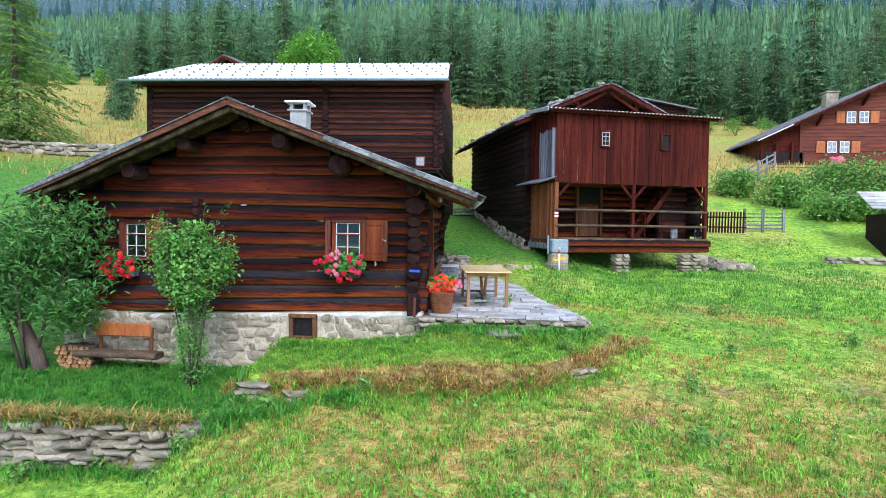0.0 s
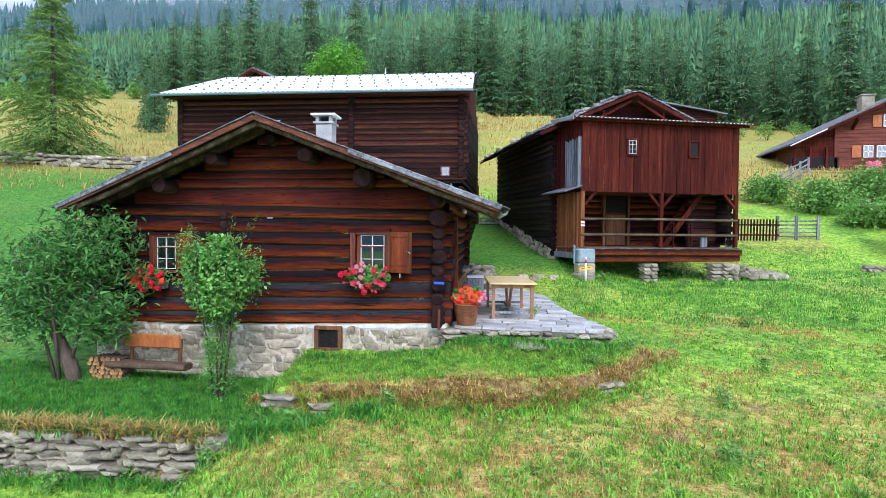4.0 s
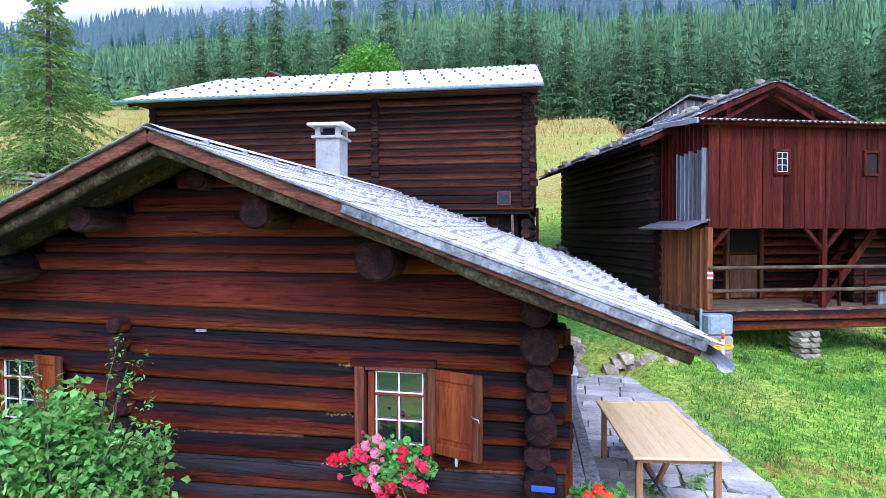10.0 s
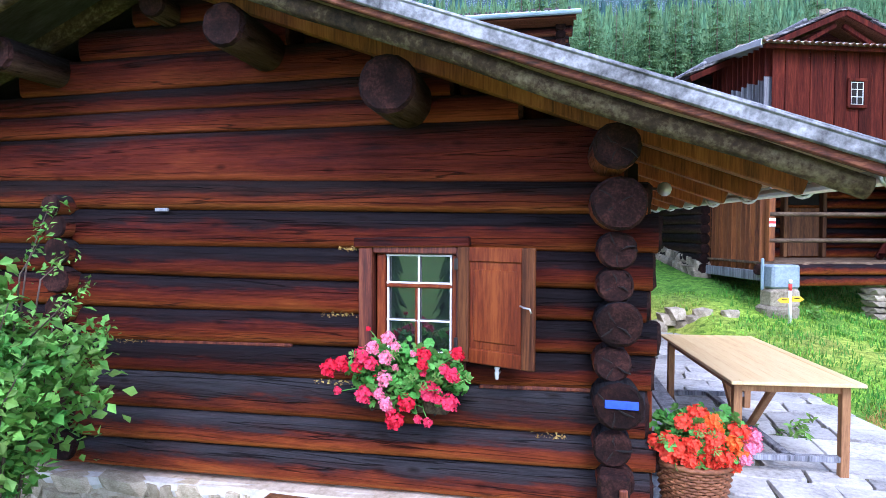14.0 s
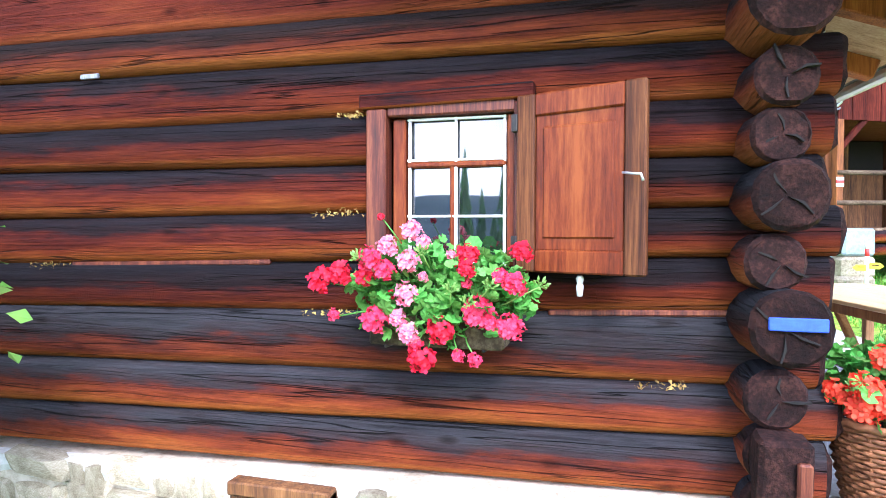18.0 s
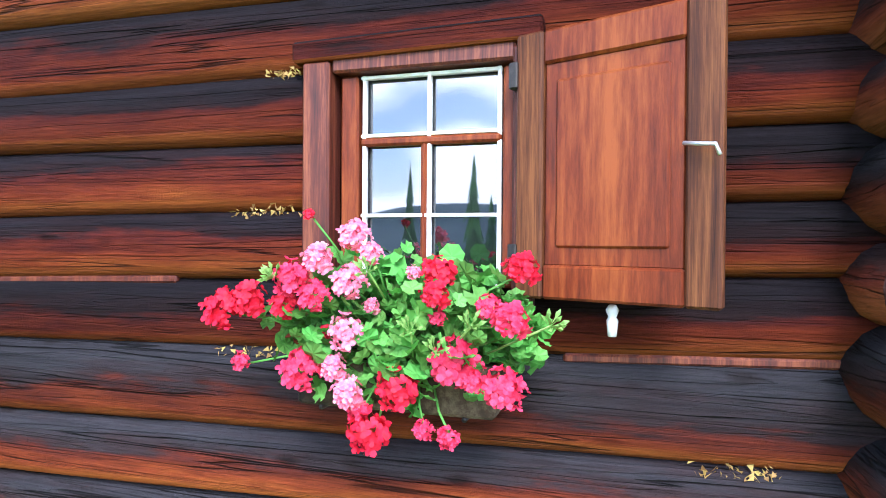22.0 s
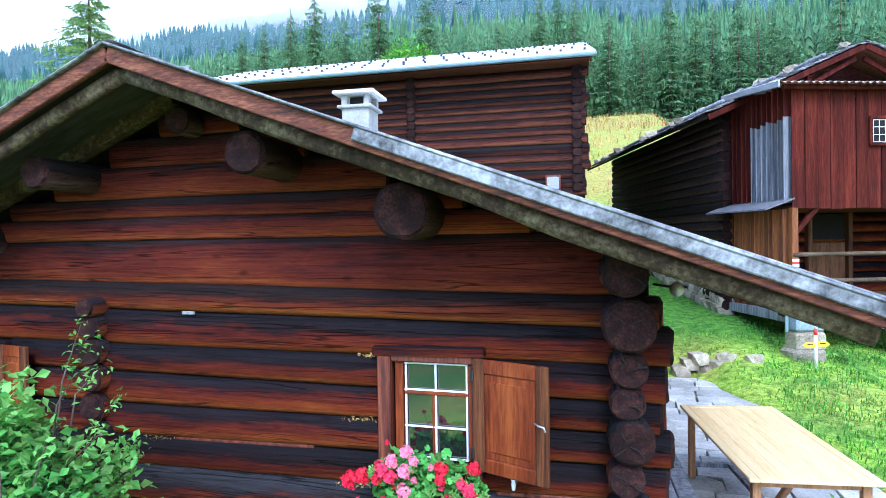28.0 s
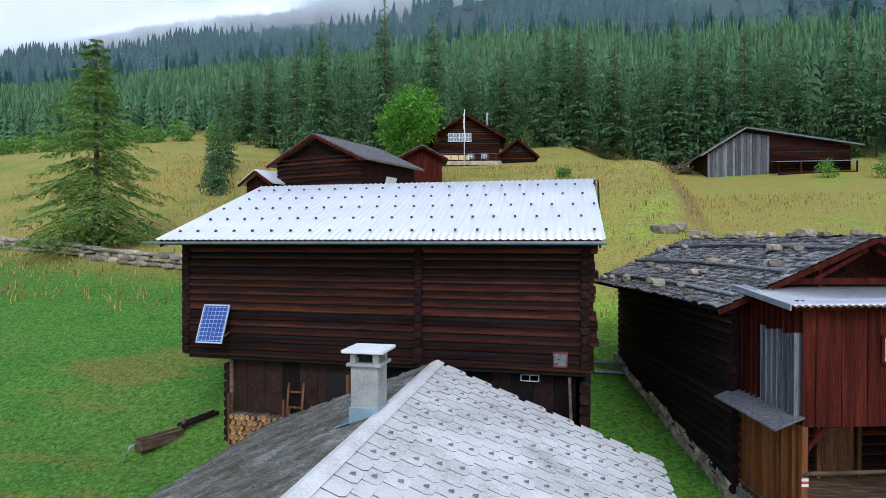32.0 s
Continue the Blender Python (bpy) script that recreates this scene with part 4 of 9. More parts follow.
M["hook_zinc"] = mottled("dull_zinc_hook", [(0.36, (0.10, 0.10, 0.105)), (0.66, (0.30, 0.30, 0.31))], 8, 0.6, relief=0.1, metal=0.4)
tile_slope(1, EAVE_R + 0.06, "shingle", 300)
tile_slope(-1, EAVE_L - 0.06, "shingle_moss", 0)
tagged(put("snow_guard", arrays("snow_guard", guard_v, guard_f), "hook_zinc", cabin), kind="stuff")
# ridge capping
bm = bmesh.new()
prev = None
for y in np.linspace(BARGE_Y - 0.03, YB, 8):
    ring = [bm.verts.new(Vector(roof_pt(RIDGE_X, y)) + Vector(o)) for o in ((-0.16, 0, -0.022), (-0.02, 0, 0.05), (0.02, 0, 0.05), (0.17, 0, -0.016))]
    if prev:
        for k in range(3):
            bm.faces.new((prev[k], prev[k + 1], ring[k + 1], ring[k]))
    prev = ring
part("ridge_cap", bm, "shingle", cabin, "light grey ridge capping")

# chimney
chim = thing("chimney", "rendered grey chimney with a flat slab cover on the tiled roof", "chimney", (-4.48, 5.14, 0.15), 5)
part("shaft", box_bm((0.46, 0.50, 1.25), (0, 0, 4.05), None, 0.012), "concrete", chim)
part("collar", box_bm((0.58, 0.62, 0.05), (0, 0, 4.695), None, 0.01), "concrete", chim)
for dx, dy in ((-0.19, -0.21), (0.19, -0.21), (-0.19, 0.21), (0.19, 0.21)):
    part("pier", box_bm((0.09, 0.09, 0.17), (dx, dy, 4.805), None, 0.005), "concrete", chim)
part("flue", box_bm((0.26, 0.28, 0.14), (0, 0, 4.79), None, 0.005), "black", chim)
part("cover_slab", box_bm((0.70, 0.74, 0.055), (0, 0, 4.918), None, 0.01), "white", chim, "pale cement cover slab")
bm = box_bm((0.50, 0.54, 0.30), (0, 0, 3.86), None, 0.005)
for s in (-1, 1):
    for k in range(2):
        box_bm((0.34, 0.6 - 0.02 * k, 0.012), (s * 0.34, 0, 3.70 + (0.02 if s > 0 else 0.02)), Matrix.Rotation(s * 0.37, 3, "Y"), 0, bm)
part("flashing", bm, "bluezinc", chim, "blue-grey sheet flashing")

# plinth
plinth = thing("stone_plinth", "rubble stone plinth with a pale lime plaster band", "wall", kind="structure")
bm = box_bm((7.55, 0.34, 1.5), (-3.85, 0.10, -0.86), None, 0.02)
bmesh.ops.subdivide_edges(bm, edges=bm.edges[:], cuts=14, use_grid_fill=True)
for v in bm.verts:
    v.co.y += 0.03 * noise.noise(v.co * 2.2)
    if v.co.z > -0.15:
        v.co.z = seam(0, v.co.x) - 0.005 + 0.015 * noise.noise(v.co * 3)
part("core", bm, "mortar", plinth)
bm = bmesh.new()
prev = None
for q in range(61):
    x = -7.66 + q * 0.1262
    lo = -0.135 + 0.05 * noise.noise(Vector((x * 2.3, 0, 0))) + 0.035 * noise.noise(Vector((x * 7, 3, 0)))
    zt = seam(0, x) - 0.004
    yb = -0.085 + 0.012 * noise.noise(Vector((x * 3, 9, 0)))
    ring = [bm.verts.new(c) for c in ((x, 0.0, zt), (x, yb, zt - 0.008), (x, yb - 0.008, (zt + lo + zt) / 2), (x, yb + 0.02, zt + lo), (x, 0.0, zt + lo - 0.02))]
    if prev:
        for k in range(4):
            bm.faces.new((prev[k], ring[k], ring[k + 1], prev[k + 1]))
    prev = ring
bmesh.ops.recalc_face_normals(bm, faces=bm.faces)
part("plaster_band", bm, "plaster", plinth, "pale lime plaster band")
rng = random.Random(11)
row_z = -0.12
k = 0
VENT = (-2.72, -2.16, -0.57, -0.09)
for row in range(10):
    x = -7.55 + rng.uniform(0, 0.2)
    hgt = rng.uniform(0.10, 0.19)
    while x < -0.05:
        wdt = rng.choice([0.09, 0.12, 0.16, 0.2, 0.26, 0.34, 0.46]) * rng.uniform(0.85, 1.15)
        zc = row_z - hgt / 2 + rng.uniform(-0.04, 0.04) + 0.05 * (x + 3.5) / 4
        if not (VENT[0] - wdt / 2 - 0.05 < x + wdt / 2 < VENT[1] + wdt / 2 + 0.05 and zc > VENT[2] - 0.1):
            stone(plinth, (x + wdt / 2, -0.028 + rng.uniform(-0.025, 0.02), zc), (wdt * 0.99, 0.17, hgt * rng.uniform(0.85, 1.35)), rng.choice([0, math.pi]), rng.randrange(99), tilt=rng.uniform(-0.05, 0.05), kit=PALE)
        x += wdt * rng.uniform(0.92, 1.15)
        k += 1
    row_z -= hgt * 0.92
vent = thing("cellar_vent", "small wooden-framed cellar vent with dark wire mesh", "vent", (0, 0, 0))
vx0, vx1, vz0, vz1 = VENT
for a, b, w in (((vx0, -0.12, vz0 + 0.03), (vx1, -0.12, vz0 + 0.03), 0.07), ((vx0, -0.14, vz1 - 0.02), (vx1, -0.14, vz1 - 0.02), 0.07)):
    beam("rail", a, b, 0.10, w, "tan_board", vent)
for x in (vx0 + 0.04, vx1 - 0.04):
    beam("stile", (x, -0.12, vz0), (x, -0.12, vz1), 0.09, 0.08, "tan_board", vent, up=(1, 0, 0))
# black sheet in place of the unlit cellar behind the mesh
part("opening", box_bm((vx1 - vx0 - 0.12, 0.03, vz1 - vz0 - 0.1), ((vx0 + vx1) / 2, -0.085, (vz0 + vz1) / 2)), "black", vent)
bm = bmesh.new()
for q in np.linspace(vx0 + 0.09, vx1 - 0.09, 22):
    box_bm((0.004, 0.004, vz1 - vz0 - 0.12), (q, -0.11, (vz0 + vz1) / 2), bm=bm)
for q in np.linspace(vz0 + 0.07, vz1 - 0.07, 18):
    box_bm((vx1 - vx0 - 0.14, 0.004, 0.004), ((vx0 + vx1) / 2, -0.112, q), bm=bm)
part("wire_mesh", bm, "iron", vent)
chip = part("bare_patch", box_bm((0.13, 0.012, 0.028), (-3.72, -0.012, 2.05), None, 0.004), "grey_board", cabin, "bare silvery chip in the log")
# ---------- the big barn behind ----------
BT = 3.5  # its turn
barn = thing("log_barn", "tall dark log barn with a pale corrugated metal roof", "barn", (-1.35, 10.9, 0), BT)
BW, BD = 10.92, 9.3          # width along local -x, depth
B_BOT, B_TOP = 3.72, 6.78
RY, RZZ = 4.7, 8.87
rng = random.Random(21)
zz, k = B_BOT, 0
hs = []
while zz < B_TOP:
    h = rng.uniform(0.18, 0.25)
    hs.append((zz, h))
    zz += h * 0.97
for z0, h in hs:
    seed += 1
    log("log", (-BW - 0.12, 0, z0 + h / 2), (0.15 + rng.uniform(-0.05, 0.08), 0, z0 + h / 2), 0.12, h / 2, h / 2, seed, "barn_log", barn)
    seed += 1
    log("log", (-0.05, -0.18, z0 + h / 2 + 0.09), (-0.05, BD, z0 + h / 2 + 0.09), 0.12, h / 2, h / 2, seed, "barn_log_y", barn)
    log("log", (-BW, -0.15, z0 + h / 2 + 0.09), (-BW, BD, z0 + h / 2 + 0.09), 0.12, h / 2, h / 2, seed + 7, "barn_log_y", barn)
    log("cross_log", (-4.17, -0.2, z0 + h / 2 + 0.08), (-4.17, 0.6, z0 + h / 2 + 0.08), 0.11, h / 2, h / 2, seed + 3, "barn_log_y", barn)
# black backing and floor: the unlit inside is put into their colour
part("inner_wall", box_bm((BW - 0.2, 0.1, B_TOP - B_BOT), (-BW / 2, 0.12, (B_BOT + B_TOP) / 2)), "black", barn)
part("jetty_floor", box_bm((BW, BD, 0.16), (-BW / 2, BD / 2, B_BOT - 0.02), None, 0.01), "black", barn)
part("back_wall", box_bm((BW, 0.3, 5), (-BW / 2, BD, 5)), "barn_log", barn)
# lower storey
for q in range(18):
    x0 = -BW + 1.12 + q * 0.53
    part("wall_board", box_bm((0.52, 0.06, 3.3), (x0 + 0.26, 0.35 + 0.01 * (q % 3), 2.0), None, 0.006), "barn_log_y", barn)
for q in range(12):
    z0 = 0.5 + q * 0.26
    seed += 1
    log("log", (-0.06, -0.14 + 0.04 * (q % 2), z0), (-0.06, BD, z0), 0.13, 0.13, 0.13, seed, "barn_log_y", barn)
    log("log", (-BW + 1.1, 0.2, z0), (-BW + 1.1, BD, z0), 0.13, 0.13, 0.13, seed + 5, "barn_log_y", barn)
# doorways are black sheets, their inner shade painted on
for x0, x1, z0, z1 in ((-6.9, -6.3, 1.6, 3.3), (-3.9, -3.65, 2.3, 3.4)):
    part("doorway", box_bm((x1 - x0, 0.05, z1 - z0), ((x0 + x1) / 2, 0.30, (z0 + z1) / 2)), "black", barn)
    beam("door_post", (x1 + 0.05, 0.28, z0), (x1 + 0.05, 0.28, z1), 0.08, 0.1, "tan_board", barn, up=(1, 0, 0))
beam("corner_post", (-BW + 1.22, 0.22, 1.0), (-BW + 1.22, 0.22, B_BOT), 0.1, 0.1, "old_wood", barn, up=(1, 0, 0))
beam("corner_post", (-0.32, -0.1, 1.0), (-0.42, -0.06, 3.6), 0.07, 0.07, "old_wood", barn, up=(1, 0, 0))
# small lit window
part("small_window", box_bm((0.42, 0.03, 0.14), (-1.40, 0.29, 3.47)), "glass", barn)
for x in (-1.62, -1.40, -1.18):
    part("window_bar", box_bm((0.025, 0.04, 0.16), (x, 0.28, 3.47)), "white", barn)
for zq in (3.395, 3.545):
    part("window_bar", box_bm((0.46, 0.04, 0.02), (-1.40, 0.28, zq)), "white", barn)
# red-framed hatch
hx, hz = -0.63, 4.03
part("hatch", box_bm((0.28, 0.04, 0.30), (hx, -0.13, hz)), "glass", barn)
for a, b in (((hx - 0.17, -0.14, hz - 0.17), (hx + 0.17, -0.14, hz - 0.17)), ((hx - 0.17, -0.14, hz + 0.17), (hx + 0.17, -0.14, hz + 0.17))):
    beam("hatch_frame", a, b, 0.06, 0.04, "frame", barn)
for x in (hx - 0.16, hx + 0.16):
    beam("hatch_frame", (x, -0.14, hz - 0.17), (x, -0.14, hz + 0.17), 0.06, 0.04, "frame", barn, up=(1, 0, 0))

# sheet roof
EY, EZ = -0.80, 6.92


def sheet_roof(name, corners, ribs, material, parent, label, amp=0.018):
    """A corrugated sheet between two parallel edges: corners eave_l, eave_r, ridge_r, ridge_l."""
    el, er, rr, rl = [Vector(c) for c in corners]
    nrm = (er - el).cross(rl - el).normalized()
    verts, faces = [], []
    n = ribs * 4
    for i in range(n + 1):
        f = i / n
        off = nrm * (amp * math.cos(f * ribs * 2 * math.pi))
        for g in (0.0, 0.33, 0.66, 1.0):
            p = el.lerp(er, f).lerp(rl.lerp(rr, f), g)
            verts += [p + off, p + off - nrm * 0.012]
    for i in range(n):
        for g in range(3):
            a, b = i * 8 + g * 2, (i + 1) * 8 + g * 2
            faces += [(a, b, b + 2, a + 2), (a + 1, a + 3, b + 3, b + 1)]
        faces += [(i * 8, i * 8 + 1, i * 8 + 9, i * 8 + 8), (i * 8 + 6, i * 8 + 14, i * 8 + 15, i * 8 + 7)]
    return put(name, arrays(name, verts, faces, True), material, parent, label)


XL, XR = -BW - 0.45, 0.40
sheet_roof("roof_sheet", ((XL, EY, EZ), (XR, EY, EZ), (XR - 0.28, RY, RZZ), (XL, RY, RZZ)), 64, "whiteroof", barn, "pale galvanised corrugated roofing")
sheet_roof("roof_sheet", ((XR - 1.3, BD + 0.7, EZ), (XL, BD + 0.7, EZ), (XL, RY, RZZ), (XR - 0.2, RY, RZZ)), 62, "whiteroof", barn, "pale galvanised corrugated roofing")
for x in (XL + 0.1, XR - 0.12):
    beam("verge_board", (x, EY + 0.05, EZ - 0.12), (x, RY, RZZ - 0.12), 0.05, 0.18, "barn_log", barn)
    beam("verge_board", (x - (1.2 if x > -5 else 0), BD + 0.6, EZ - 0.12), (x - 0.1, RY, RZZ - 0.12), 0.05, 0.18, "barn_log", barn)
beam("eave_board", (XL + 0.1, EY + 0.05, EZ - 0.07), (XR - 0.1, EY + 0.05, EZ - 0.07), 0.04, 0.14, "barn_log", barn)
part("soffit", box_bm((XR - XL - 0.3, 0.85, 0.05), ((XL + XR) / 2, EY + 0.45, EZ - 0.08)), "barn_log", barn)
for x in (-BW, 0.0):
    bm = bmesh.new()
    tri = [(0.0, B_TOP - 0.1), (BD, B_TOP - 0.1), (RY, RZZ - 0.25)]
    va = [bm.verts.new((x - 0.06, y, q)) for y, q in tri]
    vb = [bm.verts.new((x + 0.06, y, q)) for y, q in tri]
    bm.faces.new(va), bm.faces.new(vb[::-1])
    for q in range(3):
        bm.faces.new((va[q], vb[q], vb[(q + 1) % 3], va[(q + 1) % 3]))
    part("gable", bm, "red_board", barn)
bm = bmesh.new()
rows_ = []
for x in np.linspace(XL - 0.30, XR + 0.02, 6):
    rows_.append([bm.verts.new((x, EY - 0.08 + 0.075 * math.cos(t), EZ - 0.05 + 0.03 * x * 0.02 + 0.075 * math.sin(t))) for t in np.linspace(math.pi, 2 * math.pi, 8)])
for r0, r1 in zip(rows_, rows_[1:]):
    for q in range(7):
        bm.faces.new((r0[q], r0[q + 1], r1[q + 1], r1[q]))
part("gutter", bm, "bluezinc", barn, "grey-green half-round gutter")
# snow hooks in four rows
slope_v = Vector((0, RY - EY, RZZ - EZ))
for r in range(5):
    for q in range(21):
        x = XL + 0.35 + q * (XR - XL - 0.6) / 20 + (0.24 if r % 2 else 0)
        if x > XR - 0.1:
            continue
        p = Vector((x, EY, EZ)) + slope_v * (0.10 + 0.19 * r)
        bm = bmesh.new()
        v = [bm.verts.new(p + Vector(o)) for o in ((-0.03, -0.03, 0.02), (0.03, -0.03, 0.02), (0.03, 0.0, 0.08), (-0.03, 0.0, 0.08), (0.03, 0.06, 0.04), (-0.03, 0.06, 0.04))]
        bm.faces.new((v[0], v[1], v[2], v[3])), bm.faces.new((v[3], v[2], v[4], v[5])), bm.faces.new((v[1], v[4], v[2])), bm.faces.new((v[0], v[3], v[5]))
        part("snow_hook", bm, "iron", barn)
# solar panel on the wall
sol = thing("solar_panel", "tilted blue solar panel in an aluminium frame on the barn wall", "solar panel", (-11.19, 9.90, 4.64), BT)
tilt = Matrix.Rotation(radians(-22), 3, "X")
m_, n_, l_, b_ = node_mat("solar_cells", 0.12, 0, 0.6)
vv = texco(n_, l_)
br = n_.new("ShaderNodeTexBrick")
br.offset = 0
for key, val in (("Scale", 1.0), ("Mortar Size", 0.006), ("Brick Width", 0.115), ("Row Height", 0.115)):
    br.inputs[key].default_value = val
br.inputs["Color1"].default_value, br.inputs["Color2"].default_value, br.inputs["Mortar"].default_value = (0.012, 0.05, 0.26, 1), (0.016, 0.065, 0.31, 1), (0.35, 0.45, 0.65, 1)
sw = n_.new("ShaderNodeMapping")
sw.inputs["Rotation"].default_value = (radians(90), 0, 0)
l_.new(vv, sw.inputs["Vector"])
l_.new(sw.outputs["Vector"], br.inputs["Vector"])
l_.new(br.outputs["Color"], b_.inputs["Base Color"])
M["solar"] = m_
p = part("cell_sheet", box_bm((0.74, 0.02, 1.02)), "solar", sol)
p.matrix_basis = tilt.to_4x4()
for dx, dz, sx, sz in ((0, 0.52, 0.80, 0.035), (0, -0.52, 0.80, 0.035), (0.385, 0, 0.03, 1.06), (-0.385, 0, 0.03, 1.06)):
    p = part("frame_bar", box_bm((sx, 0.045, sz), (dx, 0, dz)), "zinc", sol)
    p.matrix_basis = tilt.to_4x4()
for dx in (-0.3, 0.3):
    beam("strut", (dx, 0.20, 0.46), (dx, 0.42, 0.46), 0.03, 0.03, "zinc", sol)
    beam("strut", (dx, -0.16, -0.44), (dx, 0.42, -0.2), 0.03, 0.03, "zinc", sol)

# ---------- the small barn with the porch ----------
FT, LT = 21.0, 18.5     # turns of its front and of its long wall
P0 = Vector((2.88, 9.45, 0))
fdir = Vector((math.cos(radians(FT)), math.sin(radians(FT)), 0))
ldir = Vector((-math.sin(radians(LT)), math.cos(radians(LT)), 0))
shed = thing("porch_barn", "small log barn, red board front over an open porch, shingled roof", "barn")
FW = 5.9       # front width
LEFT = P0 + ldir * 2.48 - fdir * 0.1    # front corner of the long log wall


def fp(u, d, z):
    """u along the front, d behind it."""
    p = P0 + fdir * u + ldir * d
    return Vector((p.x, p.y, z))


PF, PT_ = 1.33, 3.22   # porch floor, underside of the upper storey
BTOP = 5.58
nb = 22
rng = random.Random(31)
for q in range(nb):
    u0, u1 = FW * q / nb, FW * (q + 1) / nb - 0.012
    zl = PT_ - 0.02 - rng.uniform(0, 0.03)
    beam("board", fp((u0 + u1) / 2, -0.01 * (q % 2), zl), fp((u0 + u1) / 2, -0.01 * (q % 2), BTOP), u1 - u0, 0.03, "red_board", shed, up=tuple(ldir))
for u, lab in ((1.80, 1), (4.12, 0)):
    for a, b in (((u - 0.2, 4.46), (u + 0.2, 4.46)), ((u - 0.2, 5.0), (u + 0.2, 5.0))):
        beam("window_frame", fp(a[0], -0.05, a[1]), fp(b[0], -0.05, b[1]), 0.07, 0.06, "red_board", shed)
    for du in (-0.18, 0.18):
        beam("window_frame", fp(u + du, -0.05, 4.46), fp(u + du, -0.05, 5.0), 0.06, 0.07, "red_board", shed, up=tuple(fdir))
    # boards run on behind; this black sheet imitates the unlit opening
    beam("window_dark", fp(u - 0.16, -0.028, 4.73), fp(u + 0.16, -0.028, 4.73), 0.03, 0.50, "black", shed)
    if lab:
        for du in (-0.13, 0.0, 0.13):
            beam("sash_bar", fp(u + du, -0.055, 4.5), fp(u + du, -0.055, 4.96), 0.02, 0.016, "white", shed, up=tuple(fdir))
        for q in (4.51, 4.66, 4.81, 4.95):
            beam("sash_bar", fp(u - 0.14, -0.055, q), fp(u + 0.14, -0.055, q), 0.02, 0.014, "white", shed)
# porch
for u in (0.05, 2.95, FW - 0.05):
    beam("post", fp(u, 0.05, PF), fp(u, 0.05, PT_), 0.13, 0.13, "closet_wood" if u < 1 else "red_board", shed, up=tuple(fdir))
for u, s in ((0.05, 1), (2.95, -1), (2.95, 1), (FW - 0.05, -1)):
    beam("brace", fp(u, 0.05, PT_ - 0.55), fp(u + s * 0.5, 0.05, PT_), 0.09, 0.09, "red_board", shed)
for q in (PF + 0.42, PF + 0.95):
    rod("rail", [fp(0, 0.0, q), fp(FW / 2, -0.02, q + 0.01), fp(FW, 0, q)], 0.045, "old_wood", shed, sides=7)
for q in range(12):
    beam("floor_board", fp(-0.1, 0.12 + q * 0.2, PF - 0.04), fp(FW + 0.1, 0.12 + q * 0.2, PF - 0.04), 0.19, 0.05, "old_wood", shed)
seed += 5
log("sill_beam", fp(-0.2, 0.05, PF - 0.17), fp(FW + 0.15, 0.05, PF - 0.18), 0.13, 0.11, 0.11, seed, "log", shed)
log("sill_beam", fp(0.2, 0.1, PF - 0.40), fp(FW + 0.1, 0.1, PF - 0.39), 0.12, 0.11, 0.11, seed + 1, "log", shed)
for u in (0.8, 2.2, 3.6, 5.0):
    rod("joist", [fp(u, -0.02, PF - 0.12), fp(u, 2.4, PF - 0.12)], 0.09, "old_wood", shed, sides=8)
for q in range(9):
    z0 = PF + 0.1 + q * 0.24
    seed += 1
    log("log", fp(0.0, 2.35, z0), fp(FW, 2.35, z0), 0.12, 0.12, 0.12, seed, "log", shed)
part("porch_ceiling", box_bm((FW, 2.4, 0.06), (0, 0, 0)), "barn_log", shed).matrix_basis = Matrix.Translation(fp(FW / 2 - 0.05, 1.2, PT_ + 0.02)) @ pose(0, 0, 0, 0, 0, FT)
beam("door_post", fp(1.75, 2.18, PF), fp(1.75, 2.18, PF + 1.9), 0.16, 0.1, "tan_board", shed, up=tuple(fdir))
beam("door_post", fp(2.75, 2.18, PF), fp(2.75, 2.18, PF + 1.9), 0.16, 0.1, "tan_board", shed, up=tuple(fdir))
# black sheet for the shade above the half door
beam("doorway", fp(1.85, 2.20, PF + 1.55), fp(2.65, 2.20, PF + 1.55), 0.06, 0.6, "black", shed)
beam("half_door", fp(1.85, 2.19, PF + 0.6), fp(2.65, 2.19, PF + 0.6), 0.06, 1.15, "tan_board", shed)
# steep stair in the porch
for s in (0.55, 1.15):
    beam("stringer", fp(3.35, s, PF), fp(4.75, s, PT_ - 0.05), 0.05, 0.18, "red_board", shed)
for q in range(8):
    f = (q + 0.5) / 8
    beam("tread", fp(3.35 + 1.4 * f, 0.55, PF + (PT_ - PF) * f), fp(3.35 + 1.4 * f, 1.15, PF + (PT_ - PF) * f), 0.16, 0.035, "red_board", shed)
# left side, in line with the log wall: grey door boards above, brown boards below, a small sloping roof between
for q in range(12):
    d0 = 0.03 + q * 0.204
    mid_d = d0 + 0.1
    if 0.1 < mid_d < 1.55:
        arch = 0.03 * (q % 3)
        beam("grey_door_board", fp(0.0, mid_d, PT_ + 0.10), fp(0.0, mid_d, 5.06 - arch), 0.03, 0.2, "grey_board", shed, up=tuple(fdir))
        beam("side_board", fp(0.01, mid_d, 5.03 - arch), fp(0.01, mid_d, BTOP + 0.12), 0.03, 0.2, "red_board", shed, up=tuple(fdir))
    else:
        beam("side_board", fp(-0.01, mid_d, PT_ + 0.08), fp(-0.01, mid_d, BTOP + 0.12), 0.03, 0.2, "red_board", shed, up=tuple(fdir))
beam("door_jamb", fp(-0.03, 1.60, PT_ + 0.1), fp(-0.03, 1.60, 5.1), 0.04, 0.08, "red_board", shed, up=tuple(fdir))
